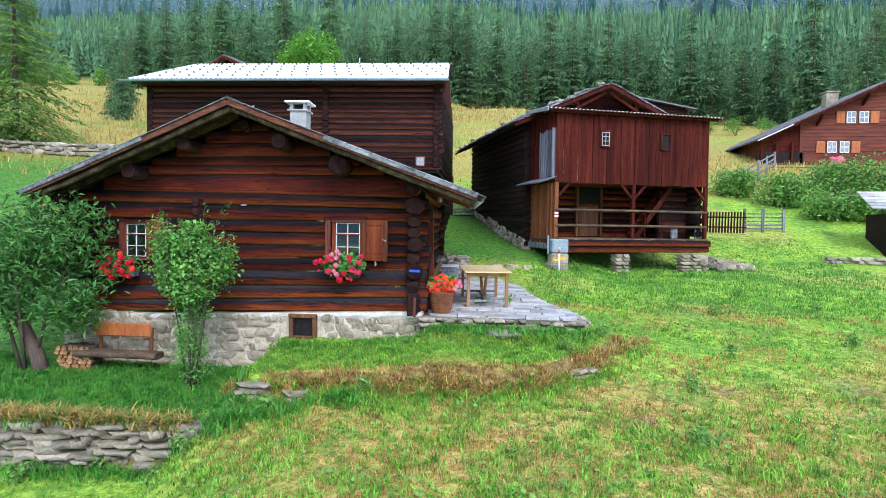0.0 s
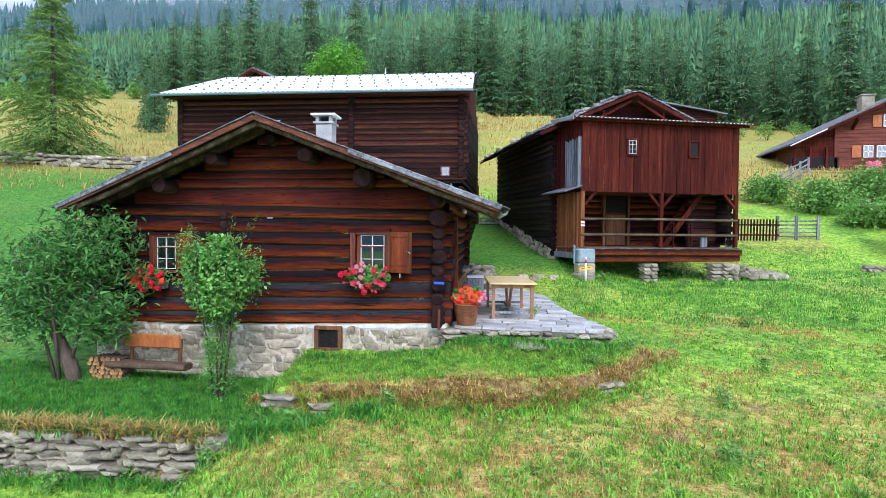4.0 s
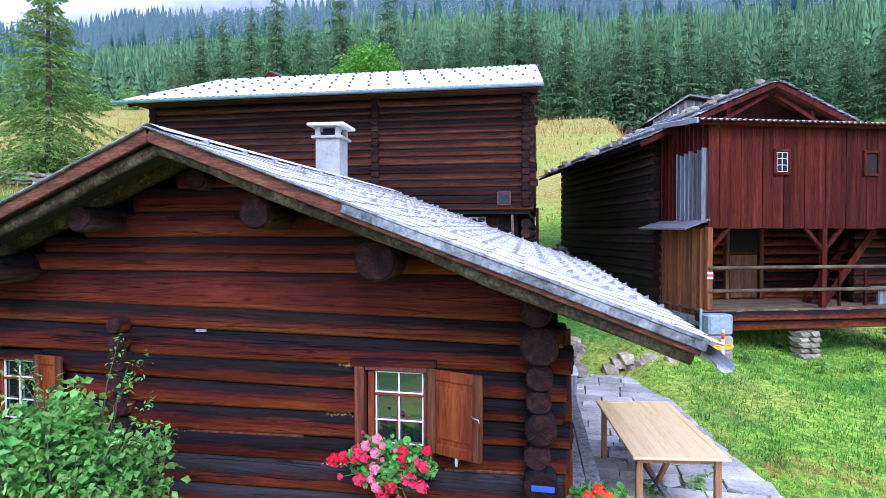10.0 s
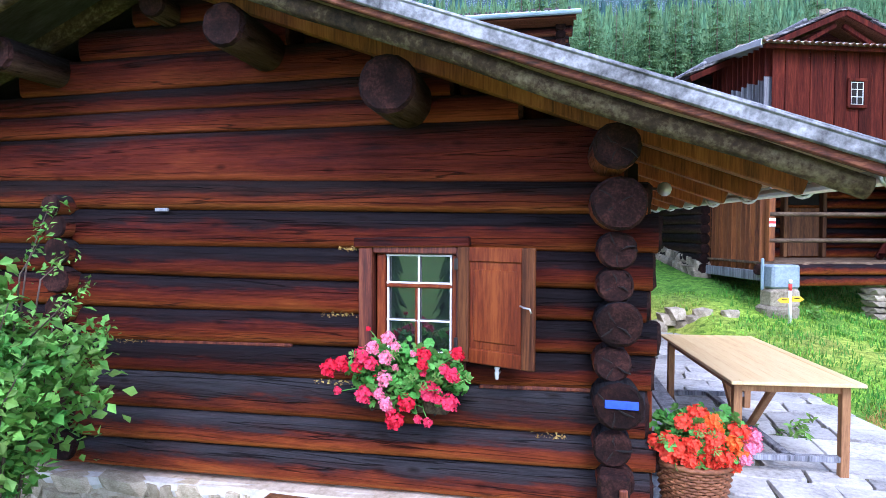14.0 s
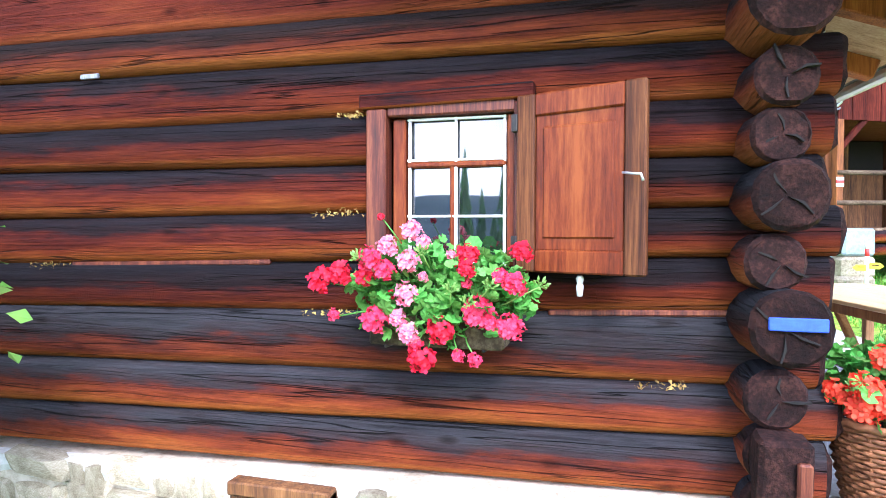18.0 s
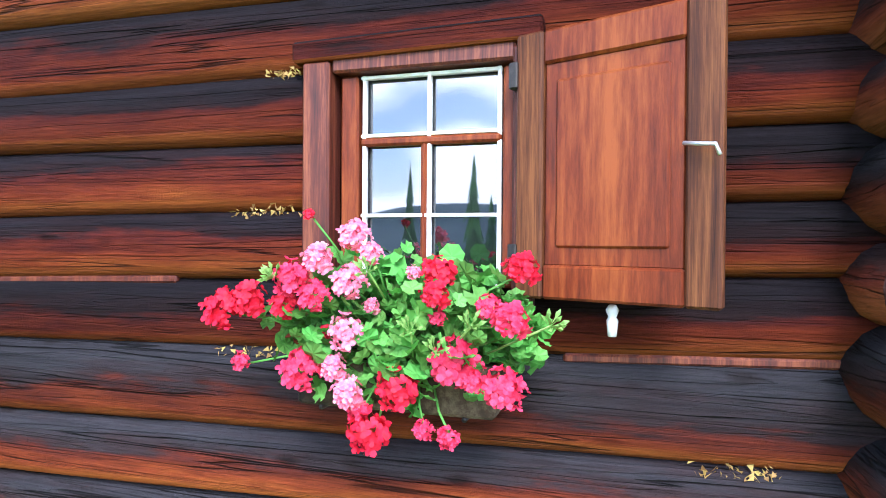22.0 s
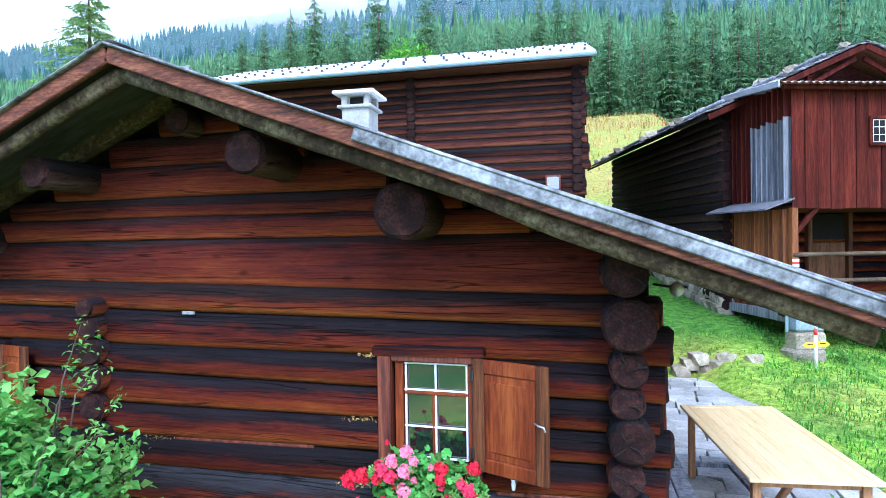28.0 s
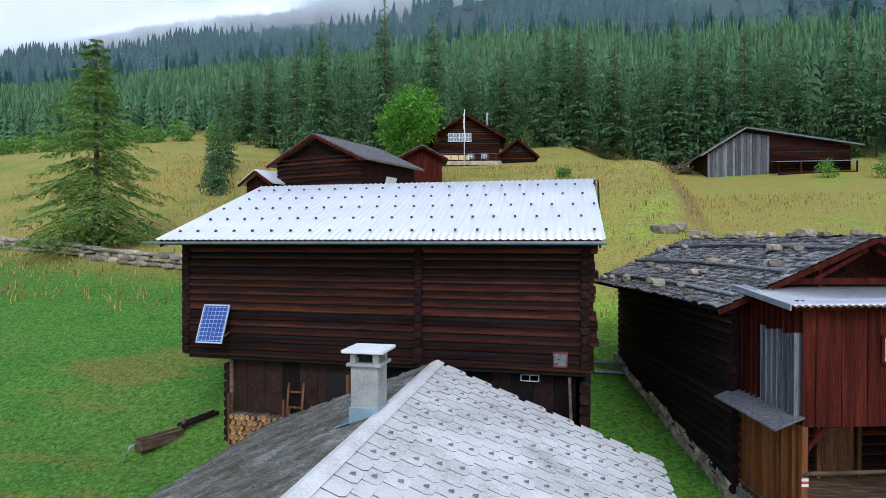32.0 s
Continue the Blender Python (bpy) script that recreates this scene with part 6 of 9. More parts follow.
def leaf_cloud(name, spots, size, mat, parent, seed, per=10, spread=0.12, round_leaf=False, up=0.4, label="", kind="", slim=0.26):
    """Many small bent leaves gathered about the given spots."""
    rng = np.random.default_rng(seed)
    spots = np.asarray(spots, float)
    c = np.repeat(spots, per, axis=0)
    n = len(c)
    c = c + rng.normal(0, spread, (n, 3))
    nrm = rng.normal(0, 1, (n, 3))
    nrm[:, 2] = np.abs(nrm[:, 2]) + up
    nrm /= np.linalg.norm(nrm, axis=1)[:, None]
    t = np.cross(nrm, rng.normal(0, 1, (n, 3)))
    t /= np.linalg.norm(t, axis=1)[:, None]
    b = np.cross(nrm, t)
    s = size * rng.uniform(0.6, 1.25, n)[:, None]
    if round_leaf:
        pts = [c]
        m = 14
        for k in range(m):
            a = k * 2 * math.pi / m
            rr = (0.56 if k % 2 else 0.50) * (0.35 if k == 0 else 1)
            pts.append(c + (t * math.cos(a) + b * math.sin(a)) * s * rr + nrm * s * (0.16 if k % 2 else 0.06))
        v = np.stack(pts, 1).reshape(-1, 3)
        f = [(i * (m + 1), i * (m + 1) + 1 + k, i * (m + 1) + 1 + (k + 1) % m) for i in range(n) for k in range(m)]
    else:
        v = np.stack([c - t * s * 0.5, c - t * s * 0.05 + b * s * slim + nrm * s * 0.08, c + t * s * 0.55 - nrm * s * 0.12, c - t * s * 0.05 - b * s * slim + nrm * s * 0.08], 1).reshape(-1, 3)
        f = [(i * 4, i * 4 + 1, i * 4 + 2) for i in range(n)] + [(i * 4, i * 4 + 2, i * 4 + 3) for i in range(n)]
    ob = put(name, arrays(name, v, f), mat, parent, label)
    if kind:
        tagged(ob, kind=kind)
    return ob


def geraniums(name, label, centre, half, blooms, mats, seed, size=0.058, leaves=150):
    g = thing(name, label, "flowers", centre)
    rng = random.Random(seed)
    hx, hy, hz = half
    spots = []
    while len(spots) < leaves:
        p = Vector((rng.uniform(-1, 1), rng.uniform(-1, 1), rng.uniform(-1, 1)))
        if p.length < 1 and p.z > -0.85:
            spots.append((p.x * hx * 0.98, p.y * hy * 1.0, p.z * hz * 0.95))
    leaf_cloud("foliage", spots, 0.062, "gerleaf", g, seed, 4, 0.03, True)
    for k in range(blooms):
        a = k * 2.399 + rng.uniform(-0.2, 0.2)
        f = math.sqrt((k + 0.6) / blooms)
        z = math.sin(a) * f
        x = math.cos(a) * f
        y = -math.sqrt(max(0.05, 1.1 - f * f)) * rng.uniform(0.75, 1.1)
        p = Vector((x * hx, y * hy, z * hz))
        ob = new("bloom", rng.choice(UMBEL[mats[rng.randrange(len(mats))]]))
        s = size * rng.uniform(0.75, 1.2)
        ob.matrix_basis = Matrix.Translation(p) @ Vector((x * 0.5, -1, 0.55 + z * 0.4)).to_track_quat("Z", "Y").to_matrix().to_4x4() @ Matrix.Diagonal((s, s, s * 0.85, 1))
        ob.parent = g
        if k % 3 == 0:
            q = Vector((x * hx * rng.uniform(0.5, 1.25), y * hy * 1.1, z * hz * 0.8 + hz * rng.uniform(0, 0.35)))
            bd = new("bud", BUD)
            bd.matrix_basis = Matrix.Translation(q) @ Vector((x, -0.7, rng.uniform(-0.3, 1))).to_track_quat("Z", "Y").to_matrix().to_4x4() @ Matrix.Diagonal((0.045, 0.045, 0.045, 1))
            bd.parent = g
            rod("bud_stem", [q * 0.35, q * 0.75 + Vector((0, 0, 0.02)), q], 0.003, "budgreen", g, sides=5)
        if k % 2 == 0:
            rod("stem", [(p.x * 0.4, p.y * 0.3, p.z * 0.4 - 0.03), p * 0.8, p], 0.004, "gerleaf", g, sides=5)
    return g


boxed = geraniums("window_geraniums", "red and pink geraniums spilling from a window box", (-1.60, -0.22, 0.90), (0.42, 0.14, 0.22), 0, ["petal_red"], 5, 0.056, 210)
HEADS = {
    "petal_red": [(-2.10, 0.96, 66), (-2.02, 0.99, 62), (-1.90, 0.98, 48), (-1.44, 1.08, 54), (-1.45, 1.02, 44), (-1.23, 1.09, 52), (-1.55, 0.76, 66), (-1.63, 0.64, 70), (-1.82, 1.24, 20), (-1.80, 0.90, 24)],
    "petal_rose": [(-1.86, 1.06, 62), (-1.80, 1.01, 50), (-1.86, 0.79, 64), (-1.40, 0.84, 74), (-1.26, 0.79, 60), (-1.25, 0.96, 56), (-1.31, 0.99, 40), (-1.34, 0.80, 34), (-1.67, 0.70, 36), (-1.48, 0.66, 30), (-1.40, 0.65, 34), (-2.04, 0.81, 32), (-1.45, 0.96, 26)],
    "petal_pink": [(-1.69, 1.18, 50), (-1.80, 1.11, 52), (-1.63, 1.13, 36), (-1.70, 1.05, 54), (-1.65, 0.98, 28), (-1.70, 0.91, 60), (-1.76, 0.80, 46), (-1.70, 0.74, 52), (-1.52, 1.08, 24)],
}
rng = random.Random(55)
for kind_, heads in HEADS.items():
    for x, z, mm in heads:
        q = Vector((x + 1.60, -0.13 + rng.uniform(-0.04, 0.03), z - 0.90))
        ob = new("bloom", rng.choice(UMBEL[kind_]))
        k = mm / 1000 * 0.86
        ob.matrix_basis = Matrix.Translation(q) @ Vector((q.x * 0.5, -1, 0.5 + q.z)).to_track_quat("Z", "Y").to_matrix().to_4x4() @ Matrix.Diagonal((k, k, k * 0.8, 1))
        ob.parent = boxed
        rod("stem", [(q.x * 0.55, -0.02, q.z * 0.4 - 0.05), q * 0.75 + Vector((0, 0.02, -0.01)), q + Vector((0, 0.02, -0.01))], 0.0035, "gerleaf", boxed, sides=5)
for x, z in ((0.10, 0.03), (0.17, -0.02), (0.26, 0.05), (0.46, 0.06), (-0.02, 0.18), (-0.30, 0.16)):
    bd = new("bud", BUD)
    bd.matrix_basis = Matrix.Translation((x, -0.20, z)) @ Vector((x, -0.8, 0.6)).to_track_quat("Z", "Y").to_matrix().to_4x4() @ Matrix.Diagonal((0.045, 0.045, 0.045, 1))
    bd.parent = boxed
    rod("bud_stem", [(x * 0.6, -0.06, z - 0.1), (x, -0.19, z)], 0.003, "budgreen", boxed, sides=5)
fb = thing("window_box", "weathered brown flower box under the window", "flower box")
bm = box_bm((0.62, 0.17, 0.15), (-1.62, -0.16, 0.74), None, 0.01)
part("trough", bm, "lichen_beam", fb)
for x in (-1.85, -1.4):
    rod("bracket", [(x, 0.0, 0.80), (x, -0.02, 0.65), (x, -0.24, 0.66)], 0.008, "iron", fb, sides=6)
geraniums("window_geraniums", "bright red geraniums at the bench-side window", (-6.28, -0.25, 0.80), (0.46, 0.16, 0.25), 20, ["petal_red", "petal_red", "petal_coral"], 9)
fb = thing("window_box", "flower box under the bench-side window", "flower box")
part("trough", box_bm((0.62, 0.17, 0.15), (-6.25, -0.16, 0.66), None, 0.01), "bluezinc", fb)

# basket with geraniums on the patio
bask = thing("wicker_basket", "brown wicker basket planter on the flagstones", "basket", (0.27, 0.12, 0.005))
M["wicker"] = mottled("wicker", [(0.3, (0.09, 0.03, 0.012)), (0.55, (0.26, 0.10, 0.04)), (0.75, (0.42, 0.20, 0.09))], 9, 0.6, relief=0.4, grain=50, random_by="object", amount=0.2)


def ring_r(z):
    return 0.155 + 0.075 * (z / 0.38) ** 0.8


for k in range(19):
    z = 0.012 + k * 0.02
    pts = []
    for q in range(37):
        a = 2 * math.pi * q / 36
        r = ring_r(z) + (0.010 if (q + k) % 2 else -0.006)
        pts.append((r * math.cos(a), r * math.sin(a), z))
    rod("withy", pts, 0.0105, "wicker", bask, sides=5, cap=False)
for k in range(18):
    a = 2 * math.pi * (k + 0.5) / 18
    rod("stake", [(ring_r(z) * math.cos(a), ring_r(z) * math.sin(a), z) for z in (0, 0.1, 0.2, 0.3, 0.395)], 0.009, "wicker", bask, sides=5)
rod("rim", [(0.238 * math.cos(a), 0.238 * math.sin(a), 0.395 + 0.008 * (q % 2)) for q, a in enumerate(np.linspace(0, 2 * math.pi, 40))], 0.019, "wicker", bask, sides=6)
part("soil", (lambda bm: (bmesh.ops.create_cone(bm, cap_ends=True, segments=20, radius1=0.15, radius2=0.22, depth=0.33, matrix=Matrix.Translation((0, 0, 0.18))), bm)[1])(bmesh.new()), "black", bask)
baskg = geraniums("basket_geraniums", "coral-red geraniums filling the wicker basket", (0.30, 0.12, 0.55), (0.30, 0.24, 0.17), 21, ["petal_coral"] * 7 + ["petal_orange"], 15, 0.056, 210)
for dx, dy, dz in ((0.27, -0.14, 0.0), (0.31, -0.08, 0.06), (0.24, -0.17, -0.06), (0.33, -0.02, -0.02)):
    ob = new("bloom", UMBEL["petal_pink"][0])
    ob.matrix_basis = Matrix.Translation((dx, dy, dz)) @ Vector((0.5, -0.7, 0.5)).to_track_quat("Z", "Y").to_matrix().to_4x4() @ Matrix.Diagonal((0.045, 0.045, 0.04, 1))
    ob.parent = baskg

# ---------- patio ----------
patio = thing("patio", "irregular grey flagstone patio beside the cabin", "patio", kind="structure")


def patio_right(y):
    return float(np.interp(y, [-0.15, 0.5, 2, 4, 6, 8.2], [2.75, 2.95, 2.45, 2.05, 1.75, 1.35]))


bm = bmesh.new()
pl = [(-0.1, -0.17), (2.72, -0.16), (2.9, 0.5), (2.4, 2), (2.0, 4), (1.7, 6), (1.3, 8.2), (-0.7, 8.2)]
va = [bm.verts.new((x, y, -0.035)) for x, y in pl]
vb = [bm.verts.new((x, y, -0.45)) for x, y in pl]
bm.faces.new(va), bm.faces.new(vb[::-1])
for q in range(len(pl)):
    bm.faces.new((va[q], vb[q], vb[(q + 1) % len(pl)], va[(q + 1) % len(pl)]))
M["joint"] = mottled("earth_joint", [(0.3, (0.05, 0.055, 0.03)), (0.55, (0.13, 0.12, 0.08)), (0.75, (0.20, 0.19, 0.13))], 5, 0.95, relief=0.6)
part("bedding", bm, "joint", patio)
rng = random.Random(19)
y, row = -0.14, 0
while y < 8.1:
    dep = rng.uniform(0.26, 0.46)
    x = -0.02 + SKEW * y + rng.uniform(-0.1, 0.1)
    xr = patio_right(y + dep / 2)
    while x < xr - 0.1:
        w = rng.uniform(0.3, 0.75)
        last = x + w > xr - 0.22
        if last:
            w = max(0.2, xr - x)
        g = 0.011
        j = lambda s=0.022: rng.uniform(-s, s)
        cor = [(x + g + j(0.02), y + g + j()), (x + w - g + j(0.02), y + g + j()), (x + w - g + j(0.02), y + dep - g + j()), (x + g + j(0.02), y + dep - g + j())]
        if last:
            cor[1] = (patio_right(y) + j(0.05), cor[1][1])
            cor[2] = (patio_right(y + dep) + j(0.05), cor[2][1])
        if rng.random() < 0.55:
            k = rng.choice((0, 3)) if last else rng.randrange(4)
            a, b = Vector(cor[k]), Vector(cor[(k + 1) % 4])
            c0 = Vector(cor[k - 1])
            cor[k:k + 1] = [tuple(a.lerp(c0, 0.28)), tuple(a.lerp(b, 0.28))]
        z = rng.uniform(-0.006, 0.008)
        n = len(cor)
        mid = sum((Vector(c) for c in cor), Vector((0, 0))) / n
        tx, ty = rng.uniform(-0.01, 0.01), rng.uniform(-0.01, 0.01)
        top = [(c[0] * 0.98 + mid.x * 0.02, c[1] * 0.98 + mid.y * 0.02, z + (c[0] - mid.x) * tx) for c in cor]
        sh = [(c[0], c[1], z - 0.012) for c in cor]
        bot = [(c[0], c[1], z - 0.06) for c in cor]
        f = [tuple(range(n))] + [(k, k + n, (k + 1) % n + n, (k + 1) % n) for k in range(n)] + [(k + n, k + 2 * n, (k + 1) % n + 2 * n, (k + 1) % n + n) for k in range(n)]
        put("flagstone", arrays("flagstone", top + sh + bot, f), "flag", patio)
        x += w
    y += dep
# edge stones
edge = thing("patio_edge", "small dry-stone edge holding the patio", "wall", kind="structure")
for q in range(56):
    f = q / 55
    if f < 0.72:
        x, y = -0.1 + 3.0 * f / 0.72, -0.20
    else:
        g = (f - 0.72) / 0.28
        x, y = 2.9 + 0.12 * g, -0.2 + 1.1 * g
    for r in range(2):
        s = rng.uniform(0.07, 0.16)
        if rng.random() < (0.15 if f > 0.62 or f < 0.2 else 0.55):
            continue
        stone(edge, (x + rng.uniform(-0.05, 0.05), y + rng.uniform(-0.07, 0.02), -0.075 - r * 0.10 + rng.uniform(-0.02, 0.02)), (s * 1.7, 0.2, s * 0.55), rng.uniform(-0.4, 0.4), q + r)
step = thing("stone_block", "flat grey stone lying in the grass below the patio", "stone")
stone(step, (1.5, -0.46, gz(1.5, -0.46) + 0.02), (0.62, 0.26, 0.14), 0.1, 5)

# table
TT = 9.0
tab = thing("garden_table", "varnished pine garden table on the flagstones", "table", (0.95, 2.07, 0), TT)
TW, TL, TH = 0.98, 2.20, 0.755
for q in range(8):
    part("top_board", box_bm(((TW - 0.16) / 8 - 0.001, TL - 0.2, 0.024), (-TW / 2 + 0.08 + (q + 0.5) * (TW - 0.16) / 8, 0, TH - 0.014), None, 0.001), "pine", tab)
for x in (-TW / 2 + 0.04, TW / 2 - 0.04):
    part("top_rail", box_bm((0.08, TL, 0.028), (x, 0, TH - 0.013), None, 0.005), "pine", tab)
for y in (-TL / 2 + 0.05, TL / 2 - 0.05):
    part("top_rail", box_bm((TW - 0.16, 0.1, 0.027), (0, y, TH - 0.013), None, 0.005), "pine", tab)
for x in (-TW / 2 + 0.09, TW / 2 - 0.09):
    part("apron", box_bm((0.025, TL - 0.24, 0.075), (x, 0, TH - 0.066), None, 0.003), "pine_leg", tab)
    for y in (-TL / 2 + 0.14, TL / 2 - 0.14):
        part("leg", box_bm((0.065, 0.065, TH - 0.03), (x, y, (TH - 0.03) / 2), None, 0.004), "pine_leg", tab)
for y in (-TL / 2 + 0.14, TL / 2 - 0.14):
    part("apron", box_bm((TW - 0.24, 0.025, 0.075), (0, y, TH - 0.066), None, 0.003), "pine_leg", tab)
    part("stretcher", box_bm((TW - 0.22, 0.055, 0.045), (0, y, 0.14), None, 0.003), "grey_board", tab)
beam("long_stretcher", (0, -TL / 2 + 0.14, 0.14), (0, TL / 2 - 0.14, 0.14), 0.07, 0.045, "grey_board", tab)
for s in (-1, 1):
    beam("brace", (0, s * 0.2, 0.16), (0, s * 0.75, TH - 0.06), 0.06, 0.05, "pine_leg", tab)

# bench along the wall, chest, boards
bench = thing("wall_bench", "long grey weathered plank bench against the cabin wall", "bench", (0.17, 0.6, 0), 5)
for q in range(2):
    part("plank", box_bm((0.15, 3.9, 0.045), (-0.06 + q * 0.16, 1.95, 0.44), None, 0.008), "grey_board", bench)
for y in (0.25, 2.0, 3.6):
    part("support", box_bm((0.28, 0.08, 0.41), (0.01, y, 0.21), None, 0.008), "grey_board", bench)
part("back_board", box_bm((0.03, 3.8, 0.22), (-0.17, 1.95, 0.66), None, 0.006), "shutter", bench)
chest = thing("wooden_chest", "pale wooden chest standing by the cabin wall", "chest", (-0.25, 6.0, 0), 5)
part("body", box_bm((0.45, 0.7, 0.5), (0, 0, 0.25), None, 0.01), "grey_board", chest)
part("lid", box_bm((0.5, 0.75, 0.04), (0, 0, 0.525), None, 0.008), "white", chest)
beam("side_door_post", (0.0, 0.6, 0.0), (-0.04, 0.6, 2.1), 0.05, 0.10, "shutter", cabin, up=(1, 0, 0))
lamp_ = thing("wall_lamp", "small round outdoor lamp under the eave", "lamp")
rod("arm", [(-0.05, 0.9, 2.25), (0.12, 0.9, 2.22)], 0.012, "iron", lamp_, sides=6)
rod("head", [(0.12, 0.9, 2.24), (0.12, 0.78, 2.22), (0.12, 0.74, 2.21)], [0.03, 0.055, 0.05], "zinc", lamp_, sides=10)
pile = thing("stone_pile", "heap of grey split stones beside the cabin", "stones")
for q in range(46):
    s = rng.uniform(0.15, 0.4)
    stone(pile, (-0.45 + rng.uniform(-0.4, 0.45), 7.6 + rng.uniform(-0.8, 1.2), 0.05 + rng.uniform(0, 0.65)), (s * 1.4, s, s * 0.5), rng.uniform(0, 3), q, tilt=rng.uniform(-0.5, 0.5))
blk = thing("retaining_stones", "rough stone blocks at the back of the patio", "wall", kind="structure")
for q in range(9):
    stone(blk, (0.7 + 0.16 * q, 8.35 + 0.04 * (q % 2), 0.10 + 0.12 * (q % 3)), (0.34, 0.3, 0.26), 0.2 * q, q)

# ---------- bench, firewood and trees on the lower lawn ----------
lb = thing("garden_bench", "rustic log bench with an orange-brown back board", "bench", (-6.0, -0.55, gz(-6.0, -0.75)))
seed += 3
log("seat_log", (-0.85, -0.1, 0.36), (0.85, -0.1, 0.36), 0.17, 0.075, 0.075, seed, "old_wood", lb, end="old_wood")
for x in (-0.6, 0.6):
    log("foot", (x, -0.12, 0.0), (x, -0.12, 0.29), 0.13, 0.13, 0.13, seed + 1, "tan_board", lb, end="tan_board")
    beam("back_post", (x * 0.9, 0.12, 0.30), (x * 0.9, 0.16, 0.85), 0.05, 0.07, "tan_board", lb, up=(1, 0, 0))
part("back_board", box_bm((1.25, 0.045, 0.27), (-0.05, 0.10, 0.80), None, 0.02), "orange_board", lb, "orange-brown back board")
M["cut_end"] = mottled("sawn_log_end", [(0.36, (0.16, 0.065, 0.02)), (0.5, (0.38, 0.19, 0.065)), (0.66, (0.56, 0.34, 0.14))], 6, 0.8, relief=0.3, grain=30, random_by="object", amount=0.25)


def firewood(parent, at, turn, cols, rows_n, r, length, seed):
    rng = random.Random(seed)
    me = rod_mesh("billet", [(0, 0, 0), (0, length, 0)], [r, r], 9, True, 0.12, seed)
    me.materials.append(M["bark"])
    me.materials.append(M["cut_end"])
    me.polygons.foreach_set("material_index", [1 if len(p.vertices) > 4 else 0 for p in me.polygons])
    me.polygons.foreach_set("use_smooth", [len(p.vertices) <= 4 for p in me.polygons])
    base_m = Matrix.Translation(at) @ pose(0, 0, 0, 0, 0, turn)
    for j in range(rows_n):
        for i in range(cols - (j % 2)):
            s = rng.uniform(0.75, 1.2)
            ob = new("billet", me)
            ob.matrix_basis = base_m @ Matrix.Translation(((i + 0.5 * (j % 2)) * r * 2.05, rng.uniform(-0.04, 0.04), r + j * r * 1.75)) @ Matrix.Diagonal((s, 1, s, 1))
            ob.parent = parent


fw = thing("firewood_stack", "low stack of sawn round firewood beside the bench", "firewood")
firewood(fw, (-7.25, -0.72, gz(-7.1, -0.8) - 0.02), 0, 8, 6, 0.048, 0.35, 3)
fw2 = thing("firewood_stack", "tall stack of firewood under the barn's overhang", "firewood")
firewood(fw2, (-10.78, 10.12, gz(-10.8, 10.2)), BT, 10, 7, 0.08, 0.4, 4)
for x, ph in ((-10.93, 1.5), (-9.22, 1.45), (-9.05, 1.25)):
    beam("stack_post", (x, 10.25, gz(-10.8, 10.2) - 0.1), (x - 0.05, 10.3, gz(-10.8, 10.2) + ph), 0.07, 0.07, "tan_board", fw2, up=(1, 0, 0))
lad = thing("leaning_frame", "small wooden frame leaning on the barn wall", "ladder", (-9.05, 10.3, gz(-9.0, 10.3)), BT)
for x in (-0.22, 0.22):
    beam("side_rail", (x, 0, 0), (x, 0.35, 1.9), 0.05, 0.06, "tan_board", lad, up=(1, 0, 0))
for q in range(4):
    beam("rung", (-0.22, 0.08 + q * 0.08, 0.45 + q * 0.4), (0.22, 0.08 + q * 0.08, 0.45 + q * 0.4), 0.04, 0.05, "tan_board", lad)
tr = thing("water_trough", "hollowed log water trough in the grass", "trough", (-13.05, 10.0, gz(-13.05, 10.0)), 72)
bm = box_bm((1.3, 0.36, 0.30), (0, 0, 0.16), None, 0.04)
part("trunk", bm, "old_wood", tr)
part("rim_board", box_bm((1.26, 0.05, 0.06), (0, 0.15, 0.33), None, 0.01), "old_wood", tr)
part("rim_board", box_bm((1.26, 0.05, 0.06), (0, -0.15, 0.33), None, 0.01), "old_wood", tr)
part("water", box_bm((1.2, 0.24, 0.02), (0, 0, 0.316)), "glass", tr)
rod("spout_post", [(0.72, 0.0, -0.1), (0.75, 0, 0.62)], 0.06, "old_wood", tr, sides=7)
rod("pipe", [(-0.62, 0, 0.26), (-0.85, 0.0, 0.22), (-0.98, 0.0, -0.1)], 0.03, "zinc", tr, sides=6)
for dy in (-0.08, 0.12):
    rod("feed_log", [(0.62, dy, 0.42), (1.7, dy - 0.2, 0.62)], 0.06, "barn_log", tr, sides=7)


def dry_wall(name, label, pts, courses, size, seed, depth=0.4, top=None):
    w = thing(name, label, "wall", kind="structure")
    rng = random.Random(seed)
    pts = [Vector(p) for p in pts]
    for a, b in zip(pts, pts[1:]):
        L = (b - a).length
        ang = math.atan2(b.y - a.y, b.x - a.x)
        for c in range(courses):
            s = rng.uniform(0, 0.1)
            while s < L:
                wd = size * rng.choice((0.6, 0.9, 1.3, 1.9, 2.6, 3.2)) * rng.uniform(0.85, 1.15)
                h = size * rng.uniform(0.36, 0.95)
                p = a.lerp(b, min(1, (s + wd / 2) / L))
                z0 = (p.z if top is None else gz(p.x, p.y))
                stone(w, (p.x + rng.uniform(-0.04, 0.04), p.y + rng.uniform(-0.09, 0.09), z0 + (c + 0.5) * size * 0.62), (wd * 1.04, depth * rng.uniform(0.8, 1.1), h), ang + rng.uniform(-0.15, 0.15), rng.randrange(99), tilt=rng.uniform(-0.08, 0.08))
                s += wd * 0.97
    return w


